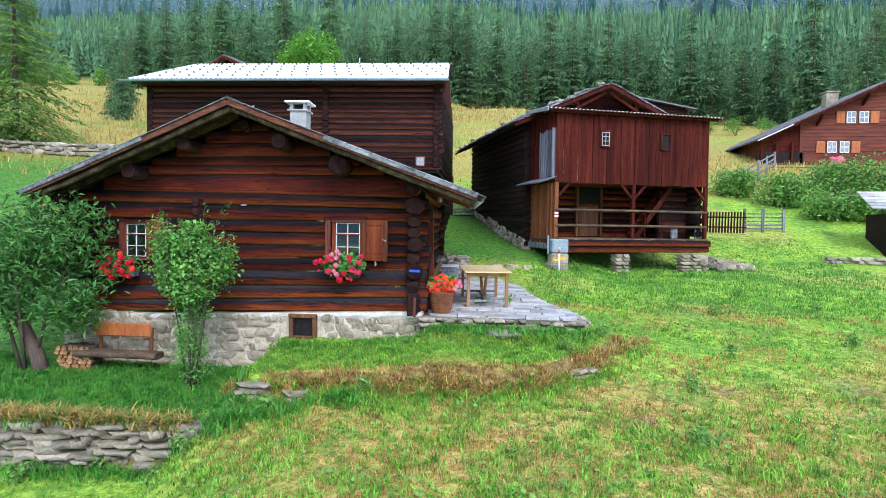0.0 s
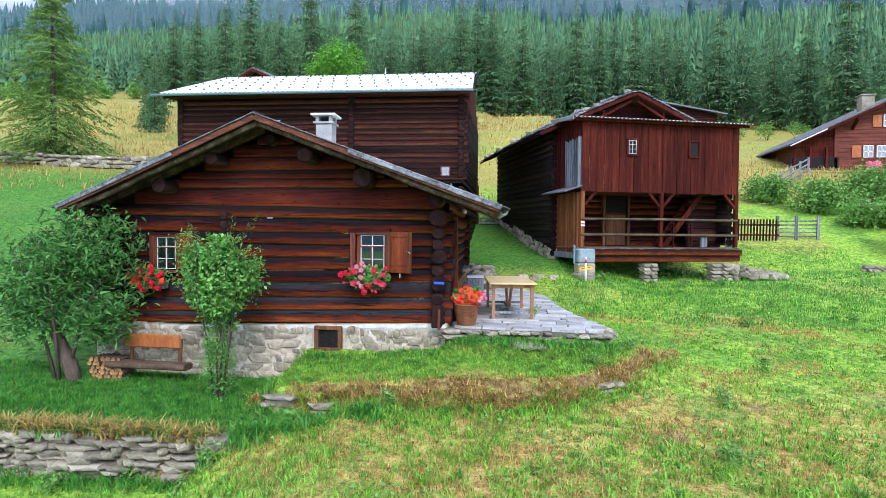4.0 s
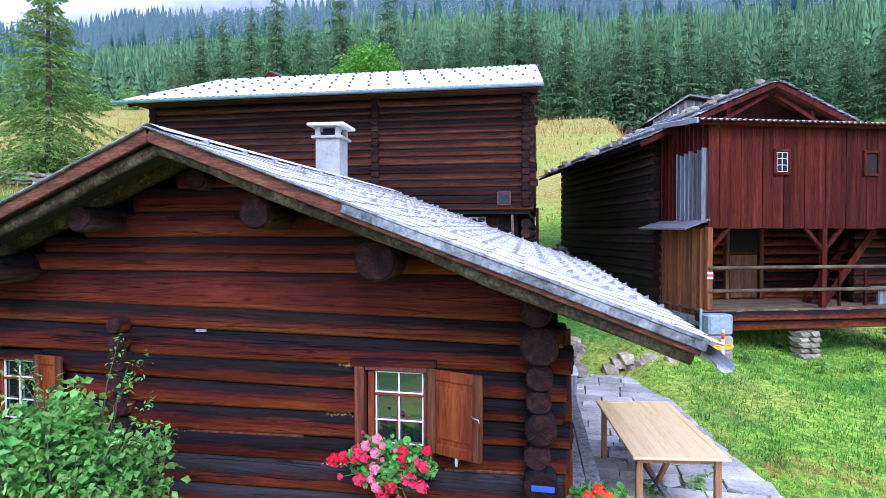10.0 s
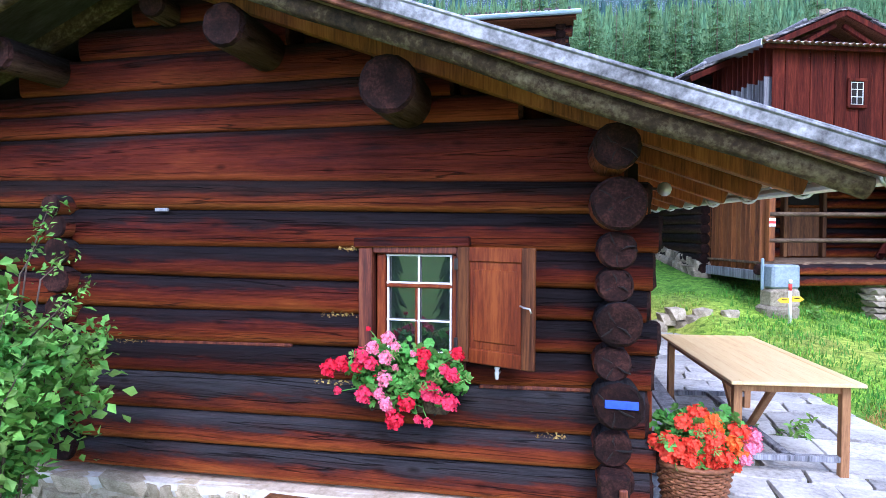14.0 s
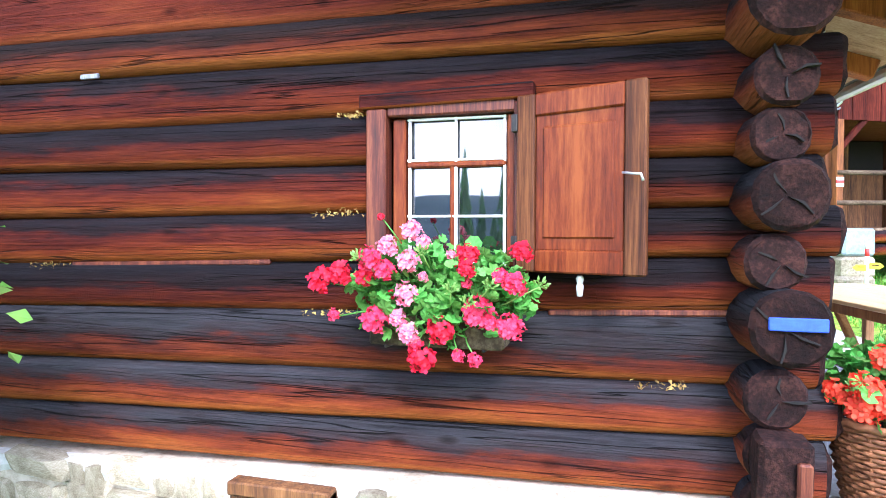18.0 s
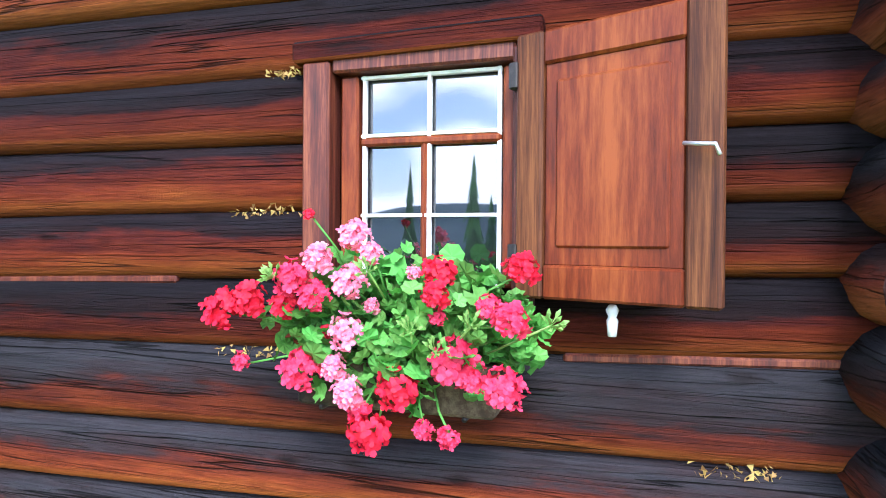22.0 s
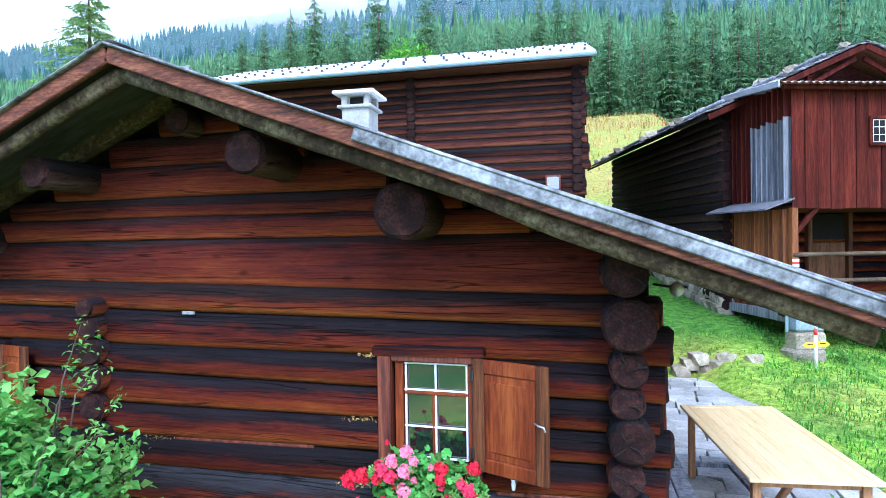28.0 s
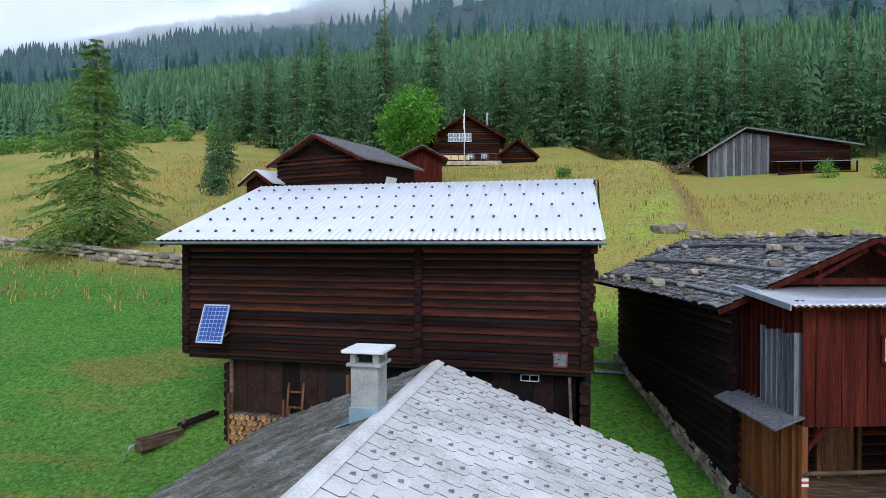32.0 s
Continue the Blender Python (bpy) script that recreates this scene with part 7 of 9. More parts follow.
dry_wall("dry_stone_wall", "low dry-stone wall holding the lower lawn", [(-9.5, -3.75, -2.05), (-6.2, -3.45, -2.0), (-2.62, -3.22, -1.97)], 8, 0.145, 41)
dry_wall("terrace_stones", "half-buried stones in the lawn terrace edge", [(-2.84, -1.2, -1.30), (-2.80, -2.1, -1.32)], 3, 0.2, 42, 0.3)
dry_wall("terrace_stones", "half-buried stones in the lawn terrace edge", [(-2.74, -2.24, -1.34), (-2.42, -2.26, -1.32)], 4, 0.19, 43, 0.3)
dry_wall("terrace_stones", "half-buried stones in the lawn terrace edge", [(-1.98, -2.22, -1.22), (-1.55, -2.22, -1.20)], 2, 0.2, 47, 0.3)
dry_wall("terrace_stones", "half-buried stones in the lawn terrace edge", [(2.6, -1.28, -0.86), (3.0, -0.93, -0.84)], 2, 0.13, 44, 0.3)
dry_wall("meadow_wall", "long grey dry-stone wall across the meadow", [(-62, 32, 0), (-50, 28.5, 0), (-41, 26.2, 0), (-34, 25.0, 0), (-30, 24.0, 0), (-26, 23.2, 0), (-22, 22.6, 0), (-15, 22.0, 0)], 3, 0.42, 45, 0.6, top=1)
dry_wall("slope_stones", "grassy stone step across the lawn", [(7.6, 2.5, -0.86), (9.5, 2.6, -0.88), (12.5, 2.2, -0.92)], 2, 0.2, 46)
dry_wall("slope_stones", "mossy stone wall below the fence", [(13.6, 14.3, 0.25), (16, 14.2, 0.25), (20, 13.6, 0.2)], 3, 0.22, 47)

# signpost, container at the porch corner
sg = thing("trail_sign", "white and red trail post with small yellow arrow signs", "signpost", (2.99, 8.35, gz(2.99, 8.35) - 0.02))
rod("post", [(0, 0, 0), (0, 0, 0.62)], 0.032, "white", sg, sides=8)
rod("band", [(0, 0, 0.62), (0, 0, 0.74)], 0.033, "red", sg, sides=8)
rod("cap", [(0, 0, 0.74), (0, 0, 0.82)], 0.033, "white", sg, sides=8)


def arrow(name, s, z, parent):
    out = [(0.02 * s, -0.05), (0.16 * s, -0.05), (0.22 * s, 0), (0.16 * s, 0.05), (0.02 * s, 0.05)]
    if s < 0:
        out = out[::-1]
    v = [(x, -0.045, z + q) for x, q in out] + [(x, -0.033, z + q) for x, q in out]
    f = [tuple(range(5)), tuple(range(9, 4, -1))] + [(k, k + 5, (k + 1) % 5 + 5, (k + 1) % 5) for k in range(5)]
    o = put(name, arrays(name, v, f), "yellow", parent)
    part("lettering_bar", box_bm((0.09, 0.003, 0.015), (0.10 * s, -0.048, z + 0.012)), "black", o)
    return o


arrow("arrow_plate", 1, 0.47, sg)
arrow("arrow_plate", -1, 0.44, sg)
tubm = thing("water_tub", "pale blue-grey metal tub on a stone block", "tub", (2.95, 9.0, -0.08), FT)
M["tubmetal"] = mottled("dull_tub_metal", [(0.36, (0.16, 0.21, 0.23)), (0.5, (0.26, 0.32, 0.35)), (0.66, (0.38, 0.44, 0.46))], 3, 0.6, relief=0.1, grain=20)
part("tub", box_bm((0.58, 0.36, 0.46), (0.05, 0, 1.14), None, 0.04), "tubmetal", tubm)
part("pipe", box_bm((0.06, 0.06, 0.62), (-0.30, 0.05, 1.18), None, 0.02), "bluezinc", tubm)
part("block", box_bm((0.6, 0.42, 0.36), (0.05, 0.02, 0.72), None, 0.05), "stone", tubm)
part("footing", box_bm((0.66, 0.5, 0.36), (0.0, 0.02, 0.40), None, 0.06), "stone", tubm)
wm = thing("waymark", "red and white painted waymark on the porch post", "mark")
for q, mt in ((2.06, "white"), (2.115, "red"), (2.17, "white")):
    beam("stripe", fp(-0.02, -0.02, q), fp(0.12, -0.02, q), 0.012, 0.055, mt, wm, bevel=0.001)
# things on the porch
pb = thing("porch_bench", "pale plank bench on the porch", "bench")
beam("plank", fp(4.6, 0.35, PF + 0.42), fp(6.0, 0.35, PF + 0.42), 0.3, 0.05, "grey_board", pb)
for u in (4.8, 5.8):
    beam("leg", fp(u, 0.35, PF), fp(u, 0.35, PF + 0.4), 0.06, 0.26, "grey_board", pb, up=tuple(fdir))
sr = thing("wood_rack", "rustic rail of peeled poles on the porch", "rail")
for u in (3.55, 4.25):
    beam("upright", fp(u, 0.25, PF), fp(u, 0.25, PF + 0.85), 0.06, 0.06, "red_board", sr, up=tuple(fdir))
# ---------- trees ----------
def spruce_arrays(height, radius, seed, levels, arms, pairs, droop=0.35, base=0.08, fine=False, gaps=0.1, taper=0.78):
    """A spruce: whorls of drooping boughs with side twigs, hanging curtains and ragged tips."""
    rng = np.random.default_rng(seed)
    V, F = [], []
    up = np.array((0, 0, 1.0))

    def spray(p, out, length, w, drop):
        out = out / np.linalg.norm(out)
        r = rng.uniform(-0.9, 0.9)
        wide = (np.cross(out, up) * math.cos(r) + up * math.sin(r)) * w
        tip = p + out * length - up * drop
        mid = p + out * length * 0.5 - up * drop * 0.3
        o = len(V)
        V.extend((p, mid + wide, tip, mid - wide * rng.uniform(0.6, 1.1)))
        F.append((o, o + 1, o + 2, o + 3))

    for lv in range(levels):
        f = lv / (levels - 1)
        z0 = height * (base + (0.97 - base) * f)
        L = radius * (1 - f) ** taper * min(1.0, 0.7 + 2.2 * f) * rng.uniform(0.8, 1.1) + 0.03 * radius
        a0 = rng.uniform(0, 6.28)
        n = max(4, arms - int(2.5 * f))
        for k in range(n):
            if rng.random() < gaps:
                continue
            a = a0 + (k + rng.uniform(-0.3, 0.3)) * 2 * math.pi / n
            l = L * rng.uniform(0.65, 1.18)
            z = z0 + rng.uniform(-0.8, 0.8) * height / levels
            d, side = np.array((math.cos(a), math.sin(a), 0)), np.array((-math.sin(a), math.cos(a), 0))
            dr = droop * rng.uniform(0.7, 1.3) * (1.15 - 0.7 * f)

            def at(g):
                return d * (l * g) + up * (z - dr * l * g ** 1.2 + 0.16 * dr * l * g ** 4)
            for s in range(pairs):
                g = (s + 0.35 + 0.4 * rng.random()) / pairs if pairs > 1 else rng.uniform(0.3, 0.5)
                p = at(g)
                for sd in (-1, 1):
                    tl = l * (0.42 * (1 - g) + 0.13) * rng.uniform(0.7, 1.25)
                    out = d * rng.uniform(0.5, 0.95) + side * sd * rng.uniform(0.55, 0.95)
                    if fine:
                        out = out / np.linalg.norm(out)
                        m = max(2, int(tl / 0.15))
                        for j in range(m):
                            h = (j + 0.6) / m
                            pp = p + out * (tl * h) - up * (tl * 0.35 * h * h)
                            for q in (-1, 1):
                                spray(pp, out + np.cross(out, up) * q * rng.uniform(0.3, 0.9), rng.uniform(0.16, 0.34), rng.uniform(0.035, 0.06), rng.uniform(0.03, 0.2))
                    else:
                        spray(p, out, tl, tl * (0.2 if pairs > 1 else 0.42), tl * rng.uniform(0.2, 0.6))
                # the curtain that hangs from the bough
                h = (0.5 if fine else 0.22 * l + 0.25) * rng.uniform(0.5, 1.2)
                g2 = min(1.0, g + (0.2 if fine else 0.55 / pairs))
                o = len(V)
                if not fine:
                    p2 = at(g2)
                    V.extend((p, p2, (p * 0.4 + p2 * 0.6) - up * h))
                    F.append((o, o + 1, o + 2))
                else:
                    for j in range(3):
                        spray(at(g + (g2 - g) * j / 3), -up + rng.normal(0, 0.3, 3), h * rng.uniform(0.5, 1), 0.04, 0)
            if fine:
                for j in range(3):
                    spray(at(0.94), d + side * (j - 1) * 0.45, rng.uniform(0.3, 0.5), 0.05, rng.uniform(0.02, 0.12))
            elif pairs > 1:
                spray(at(0.8), d, l * 0.28, l * 0.07, l * 0.1)
            else:
                spray(at(0.1), d, l, l * (0.2 if pairs > 0 else 0.22 if pairs == 0 else 0.45), dr * l)
    for k in range(5):
        a = k * 1.2566
        spray(np.array((0, 0, height * rng.uniform(0.9, 0.95))), np.array((0.25 * math.cos(a), 0.25 * math.sin(a), 1.0)), height * 0.06, height * 0.008, 0)
    return np.array(V), F


def spruce_mesh(name, mat, *args, **kw):
    V, F = spruce_arrays(*args, **kw)
    me = arrays(name, V, F)
    me.materials.append(M[mat])
    return me


def tree_of(name, label, at, crown, height, r, turn=0, scale=1.0, group="", category="tree"):
    t = thing(name, label, category, at, turn, group)
    rod("trunk", [(0, 0, -0.3), (0.02, 0, height * 0.3), (0, 0.03, height * 0.7), (0, 0, height * 0.97)], [r, r * 0.75, r * 0.4, 0.02], "bark", t, sides=9)
    new("crown", crown).parent = t
    return t


big = spruce_mesh("crown", "spruce_near", 13.9, 4.9, 1, 30, 7, 6, droop=0.42, base=0.07, fine=True, gaps=0.14, taper=0.74)
sp = tree_of("spruce", "tall free-standing spruce with drooping branches by the stone wall", (-32.6, 26.4, gz(-32.6, 26.4) - 0.3), big, 13.7, 0.27)
EDGE = [spruce_mesh("crown", "spruce", 20, 3.6, 2, 34, 7, 4, droop=0.42, base=0.12), spruce_mesh("crown", "spruce", 22, 4.0, 3, 36, 7, 4, droop=0.38, base=0.05), spruce_mesh("crown", "spruce", 17, 3.6, 4, 30, 7, 4, droop=0.45, base=0.04),
        spruce_mesh("crown", "spruce", 20, 3.3, 5, 26, 6, 4, droop=0.5, base=0.24, gaps=0.3)]
HT = (20, 22, 17, 20)
first = {}
rng = random.Random(12)
for x, y, k, s in ((-36, 62, 0, 0.92), (-33, 64, 2, 0.9), (-29.5, 66, 1, 0.98), (-27, 80, 2, 1.0), (-24, 86, 1, 1.0), (-19, 88, 0, 1.05), (-13, 90, 2, 1.2), (-8, 92, 1, 1.0), (-3, 94, 0, 1.1),
                   (2, 94, 2, 1.0), (6, 97, 1, 1.05), (10, 99, 0, 1.05), (16, 99, 1, 1.08), (19, 100, 0, 1.1), (24, 104, 2, 1.2), (30, 100, 1, 1.0), (36, 92, 0, 1.1), (43, 84, 1, 1.1), (48, 76, 0, 1.1), (42, 66, 1, 1.1), (50, 62, 1, 1.2), (36, 56, 2, 1.2),
                   (-44, 70, 2, 1.0), (-52, 76, 1, 0.9), (-60, 82, 0, 0.9), (-66, 88, 2, 1.0), (-37, 44, 2, 0.45), (-40, 47, 2, 0.4), (-42, 52, 0, 0.5), (-31, 70, 3, 0.95), (-26, 74, 1, 1.05), (-21.5, 92, 3, 1.1), (-11, 97, 1, 1.1), (1, 100, 3, 1.1), (13, 104, 1, 0.95), (22, 106, 3, 1.15), (33, 98, 3, 1.05), (40, 90, 2, 1.1), (46, 70, 3, 1.1)):
    if k not in first:
        first[k] = tree_of("spruce", "dark green spruce at the forest's edge", (x, y, gz(x, y) - 0.4), EDGE[k], HT[k], 0.17, group="spruces at the forest edge")
        first[k].scale = (s, s, s)
    else:
        t = copy_thing(first[k], pose(x, y, gz(x, y) - 0.4, 0, 0, rng.uniform(0, 360)))
        q = rng.uniform(0.62, 1.08)
        t.scale = (s * q ** 0.5, s * q ** 0.5, s * q)


def tiered_conifer(h, r, tiers, rim, seed):
    """A distant conifer: stacked ragged skirts of boughs, each rim torn and drooping unevenly."""
    rng = np.random.default_rng(seed)
    V, F = [], []
    for t in range(tiers):
        f = t / tiers
        R = r * (1 - f) ** 0.9 * rng.uniform(0.85, 1.12)
        zb = h * (0.06 + 0.90 * f)
        za = zb + h * (0.9 / tiers) * 1.9
        lean = rng.normal(0, 0.05 * R, 2)
        o = len(V)
        V.append((lean[0], lean[1], min(za, h)))
        a0 = rng.uniform(0, 6)
        for k in range(rim):
            a = a0 + 2 * math.pi * (k + rng.uniform(-0.25, 0.25)) / rim
            q = R * (rng.uniform(0.85, 1.25) if k % 2 else rng.uniform(0.45, 0.7))
            V.append((q * math.cos(a), q * math.sin(a), zb + (rng.uniform(-0.04, 0.01) if k % 2 else rng.uniform(0.02, 0.06)) * h))
        F += [(o, o + 1 + k, o + 1 + (k + 1) % rim) for k in range(rim)]
    return np.array(V), F


def forest(name, label, spots, kinds, mat, seed):
    rng = np.random.default_rng(seed)
    VV, FF, o = [], [], 0
    for x, y, z, s in spots:
        v, f = kinds[rng.integers(len(kinds))]
        a = rng.uniform(0, 6.28)
        c, n = math.cos(a), math.sin(a)
        w = v * (s * rng.uniform(0.8, 1.15), s * rng.uniform(0.8, 1.15), s)
        VV.append(np.stack([w[:, 0] * c - w[:, 1] * n + x, w[:, 0] * n + w[:, 1] * c + y, w[:, 2] + z], 1))
        FF.extend([tuple(q + o for q in p) for p in f])
        o += len(v)
    me = bpy.data.meshes.new(name)
    me.from_pydata(np.concatenate(VV).tolist(), [], FF)
    ob = put(name, me, mat)
    return tagged(ob, label, "forest", kind="stuff")


rng = random.Random(3)
K1 = [tiered_conifer(rng.uniform(15, 21), rng.uniform(2.3, 3.0), 9, 10, 40 + k) for k in range(9)]
K2 = [tiered_conifer(20, 3.9, 4, 6, 60 + k) for k in range(5)]
K0 = [spruce_arrays(rng.uniform(15, 20), rng.uniform(2.9, 3.6), 300 + k, 19, 6, 2, droop=0.45, base=0.06 + 0.12 * (k % 3), gaps=0.12) for k in range(6)]
nrg = np.random.default_rng(8)


def y_edge(x):
    return np.interp(x, [-140, -70, -45, -25, 0, 20, 40, 60, 110], [96, 92, 72, 84, 97, 104, 92, 64, 50])


spots, rank = [], []
for _ in range(15000):
    x, y = nrg.uniform(-480, 210), nrg.uniform(45, 335)
    if y < y_edge(x) + 3 or x < -30 - y * 1.33 or x > 20 + y * 0.9 or nrg.random() > 0.42 + 60 / y:
        continue
    size_ = nrg.uniform(0.62, 1.0) * (0.75 if x < -60 else 1.0)
    if y < y_edge(x) + 34 and -75 < x < 75:
        rank.append((x, y, gz(x, y) - 0.5, size_))
    else:
        spots.append((x, y, gz(x, y) - 0.5, size_))
for _ in range(70):
    x = nrg.uniform(-75, 72)
    y = y_edge(x) + nrg.uniform(0, 9)
    rank.append((x, y, gz(x, y) - 0.5, nrg.uniform(0.5, 1.05)))
forest("forest_front", "first ranks of the dark green spruce forest", rank, K0, "spruce", 11)
forest("forest", "dense dark green spruce forest on the slope", spots, K1, "forest", 1)


def mountain_h(x, y):
    """The mountain above the forest."""
    x, y = np.asarray(x, float), np.asarray(y, float)
    f = smooth(330, 1000, y)
    return height(x, y) + f * (60 + 70 * np.exp(-((x - 60) / 330) ** 2))


mx, my = np.meshgrid(np.arange(-1500, 901, 24), np.arange(322, 1150, 22))
mz = mountain_h(mx, my) - 3
for i in range(mx.shape[0]):
    for j in range(mx.shape[1]):
        mz[i, j] += 22 * noise.noise(Vector((mx[i, j] * 0.006, my[i, j] * 0.006, 5))) * min(1, (my[i, j] - 322) / 120)
nj = mx.shape[1]
mf = [(i * nj + j, i * nj + j + 1, (i + 1) * nj + j + 1, (i + 1) * nj + j) for i in range(mx.shape[0] - 1) for j in range(nj - 1)]
# dark tones lean blue-green like the far trees: haze put into the colour
M["alp"] = mottled("hazed_alpine_pasture", [(0.40, (0.018, 0.042, 0.036)), (0.56, (0.030, 0.065, 0.045)), (0.66, (0.09, 0.165, 0.075))], 0.02, 0.95, relief=0.2, dist=2.0, grain=0.2)
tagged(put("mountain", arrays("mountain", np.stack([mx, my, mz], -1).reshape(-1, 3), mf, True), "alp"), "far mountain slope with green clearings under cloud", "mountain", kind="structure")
spots = []
for _ in range(19000):
    x, y = nrg.uniform(-1450, 720), nrg.uniform(325, 1120)
    if x < -60 - y * 1.33 or x > 60 + y * 0.7:
        continue
    m = noise.noise(Vector((x * 0.011, y * 0.006, 9))) + 0.5 * noise.noise(Vector((x * 0.03, y * 0.02, 2)))
    if m > 0.34 and x > -250:
        continue
    z = float(mountain_h(x, y)) + 22 * noise.noise(Vector((x * 0.006, y * 0.006, 5))) * min(1, (y - 322) / 120) - 5
    spots.append((x, y, z, nrg.uniform(0.9, 1.6)))
forest("far_forest", "forest on the far mountain, haze put into its blue-green", spots, K2, "far_forest", 2)


# cloud resting on the mountain's top
M["cloud"], n, l, b = node_mat("cloud", 1.0, 0, 0.0)
b.inputs["Base Color"].default_value = (0.92, 0.94, 0.97, 1)
v = texco(n, l)
cn = noise_tex(n, l, v, 0.006, 7, 0.6)
sep = n.new("ShaderNodeSeparateXYZ")
l.new(v, sep.inputs[0])
hi = n.new("ShaderNodeMapRange")
hi.inputs["From Min"].default_value, hi.inputs["From Max"].default_value = 0.0, 100.0
hi.inputs["To Min"].default_value, hi.inputs["To Max"].default_value = -0.62, 0.75
l.new(sep.outputs["Z"], hi.inputs["Value"])
ad = n.new("ShaderNodeMath")
l.new(cn, ad.inputs[0])
l.new(hi.outputs["Result"], ad.inputs[1])
al = ramp(n, l, ad.outputs[0], [(0.0, (0,) * 3), (0.9, (0.96,) * 3)])
l.new(al, b.inputs["Alpha"])
M["cloud"].node_tree.nodes["Principled BSDF"].inputs["Emission Color"].default_value = (0.9, 0.95, 1.0, 1)
# added upright sheet, faintly see-through blue, in place of haze in the air
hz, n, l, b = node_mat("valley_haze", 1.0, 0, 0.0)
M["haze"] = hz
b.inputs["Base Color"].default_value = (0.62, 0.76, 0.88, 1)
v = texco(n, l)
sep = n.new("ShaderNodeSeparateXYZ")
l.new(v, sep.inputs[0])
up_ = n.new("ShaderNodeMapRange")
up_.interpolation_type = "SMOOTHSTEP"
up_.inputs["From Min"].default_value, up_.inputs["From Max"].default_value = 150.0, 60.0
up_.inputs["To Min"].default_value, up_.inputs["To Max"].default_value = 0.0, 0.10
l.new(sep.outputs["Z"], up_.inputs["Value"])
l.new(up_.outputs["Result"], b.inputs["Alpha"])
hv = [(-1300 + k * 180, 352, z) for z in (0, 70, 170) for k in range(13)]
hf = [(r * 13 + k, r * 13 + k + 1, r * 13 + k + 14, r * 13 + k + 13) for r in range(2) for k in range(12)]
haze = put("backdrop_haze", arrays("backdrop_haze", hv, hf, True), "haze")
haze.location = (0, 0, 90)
tagged(haze, "see-through blue sheet standing in for haze before the far mountain", "haze", kind="structure")
cv = [(-1500 + k * 205, 600 + 25 * math.sin(k * 0.7), z) for z in (0, 60, 160, 320) for k in range(13)]
cf = [(r * 13 + k, r * 13 + k + 1, r * 13 + k + 14, r * 13 + k + 13) for r in range(3) for k in range(12)]
cloud = put("backdrop_cloud", arrays("backdrop_cloud", cv, cf, True), "cloud")
cloud.location = (0, 0, 215)
tagged(cloud, "white cloud resting on the mountain top", "cloud", kind="structure")


# broad-leaved trees and bushes
def crown_spots(n, half, seed, lumps=9, hollow=0.55):
    """Spots gathered in uneven lumps over an ellipsoid, with gaps."""
    rng = np.random.default_rng(seed)
    c = rng.normal(0, 1, (lumps, 3))
    c /= np.linalg.norm(c, axis=1)[:, None]
    c *= rng.uniform(0.35, 0.72, (lumps, 1))
    r = rng.uniform(0.30, 0.52, lumps)
    pick = rng.integers(lumps, size=n)
    d = rng.normal(0, 1, (n, 3))
    d /= np.linalg.norm(d, axis=1)[:, None]
    p = c[pick] + d * (r[pick] * (hollow + (1 - hollow) * rng.uniform(0, 1, n)))[:, None]
    return p * np.array(half)


def bushy(name, label, category, at, half, lift, mat, seed, n=420, per=9, leaf=0.2, lumps=10, stems=5, stem_r=0.05, group="", spread=None, slim=0.26):
    t = thing(name, label, category, at, 0, group)
    s = crown_spots(n, half, seed, lumps)
    s[:, 2] += lift
    leaf_cloud("crown", s, leaf, mat, t, seed, per, spread or leaf * 0.8, slim=slim)
    rng = random.Random(seed)
    for k in range(stems):
        a = k * 2.4 + rng.uniform(-0.3, 0.3)
        e = Vector((half[0] * 0.6 * math.cos(a), half[1] * 0.6 * math.sin(a), lift + half[2] * rng.uniform(-0.1, 0.5)))
        b = Vector((0.06 * math.cos(a), 0.06 * math.sin(a), -0.2))
        rod("limb", [b, b.lerp(e, 0.35) + Vector((0, 0, lift * 0.15)), b.lerp(e, 0.7) + Vector((0, 0, lift * 0.1)), e], [stem_r, stem_r * 0.75, stem_r * 0.45, stem_r * 0.15], "bark", t, sides=6)
    return t


m_at = (-20.6, 51.5)
mp = bushy("maple_tree", "bright green broad-leaved tree beside the upper house", "tree", (*m_at, gz(*m_at) - 0.2), (3.0, 3.0, 3.9), 5.3, "maple", 61, 900, 12, 0.34, 16, 7, 0.16)
rod("trunk", [(0, 0, -0.3), (0, 0.05, 1.6), (0.05, 0, 4.2)], [0.24, 0.19, 0.12], "bark", mp, sides=9)
# the shrub before the cabin wall
sh = bushy("climbing_shrub", "tall loose green shrub on thin stems before the cabin", "shrub", (-4.12, -1.3, gz(-4.12, -1.3)), (0.86, 0.6, 1.08), 2.25, "shrub", 71, 720, 13, 0.085, 22, 7, 0.022, spread=0.075, slim=0.36)
s2 = crown_spots(220, (0.32, 0.32, 0.85), 72, 10)
s2[:, 2] += 0.75
leaf_cloud("lower_leaves", s2, 0.055, "shrub", sh, 73, 12, 0.06)
tips = []
rng = random.Random(74)
for k in range(30):
    a, q = rng.uniform(0, 6.28), rng.uniform(-0.2, 1)
    b = Vector((0.66 * math.cos(a) * (1 - 0.3 * q), 0.5 * math.sin(a), 2.0 + q * 0.95))
    e = b + Vector((0.28 * math.cos(a), 0.2 * math.sin(a), rng.uniform(0.15, 0.42)))
    rod("shoot", [b * 0.85, b, e], [0.008, 0.006, 0.003], "bark", sh, sides=5)
    tips += [tuple(b.lerp(e, f)) for f in (0.3, 0.5, 0.7, 0.85, 1.0)]
leaf_cloud("shoot_leaves", tips, 0.052, "shrub", sh, 75, 6, 0.04)
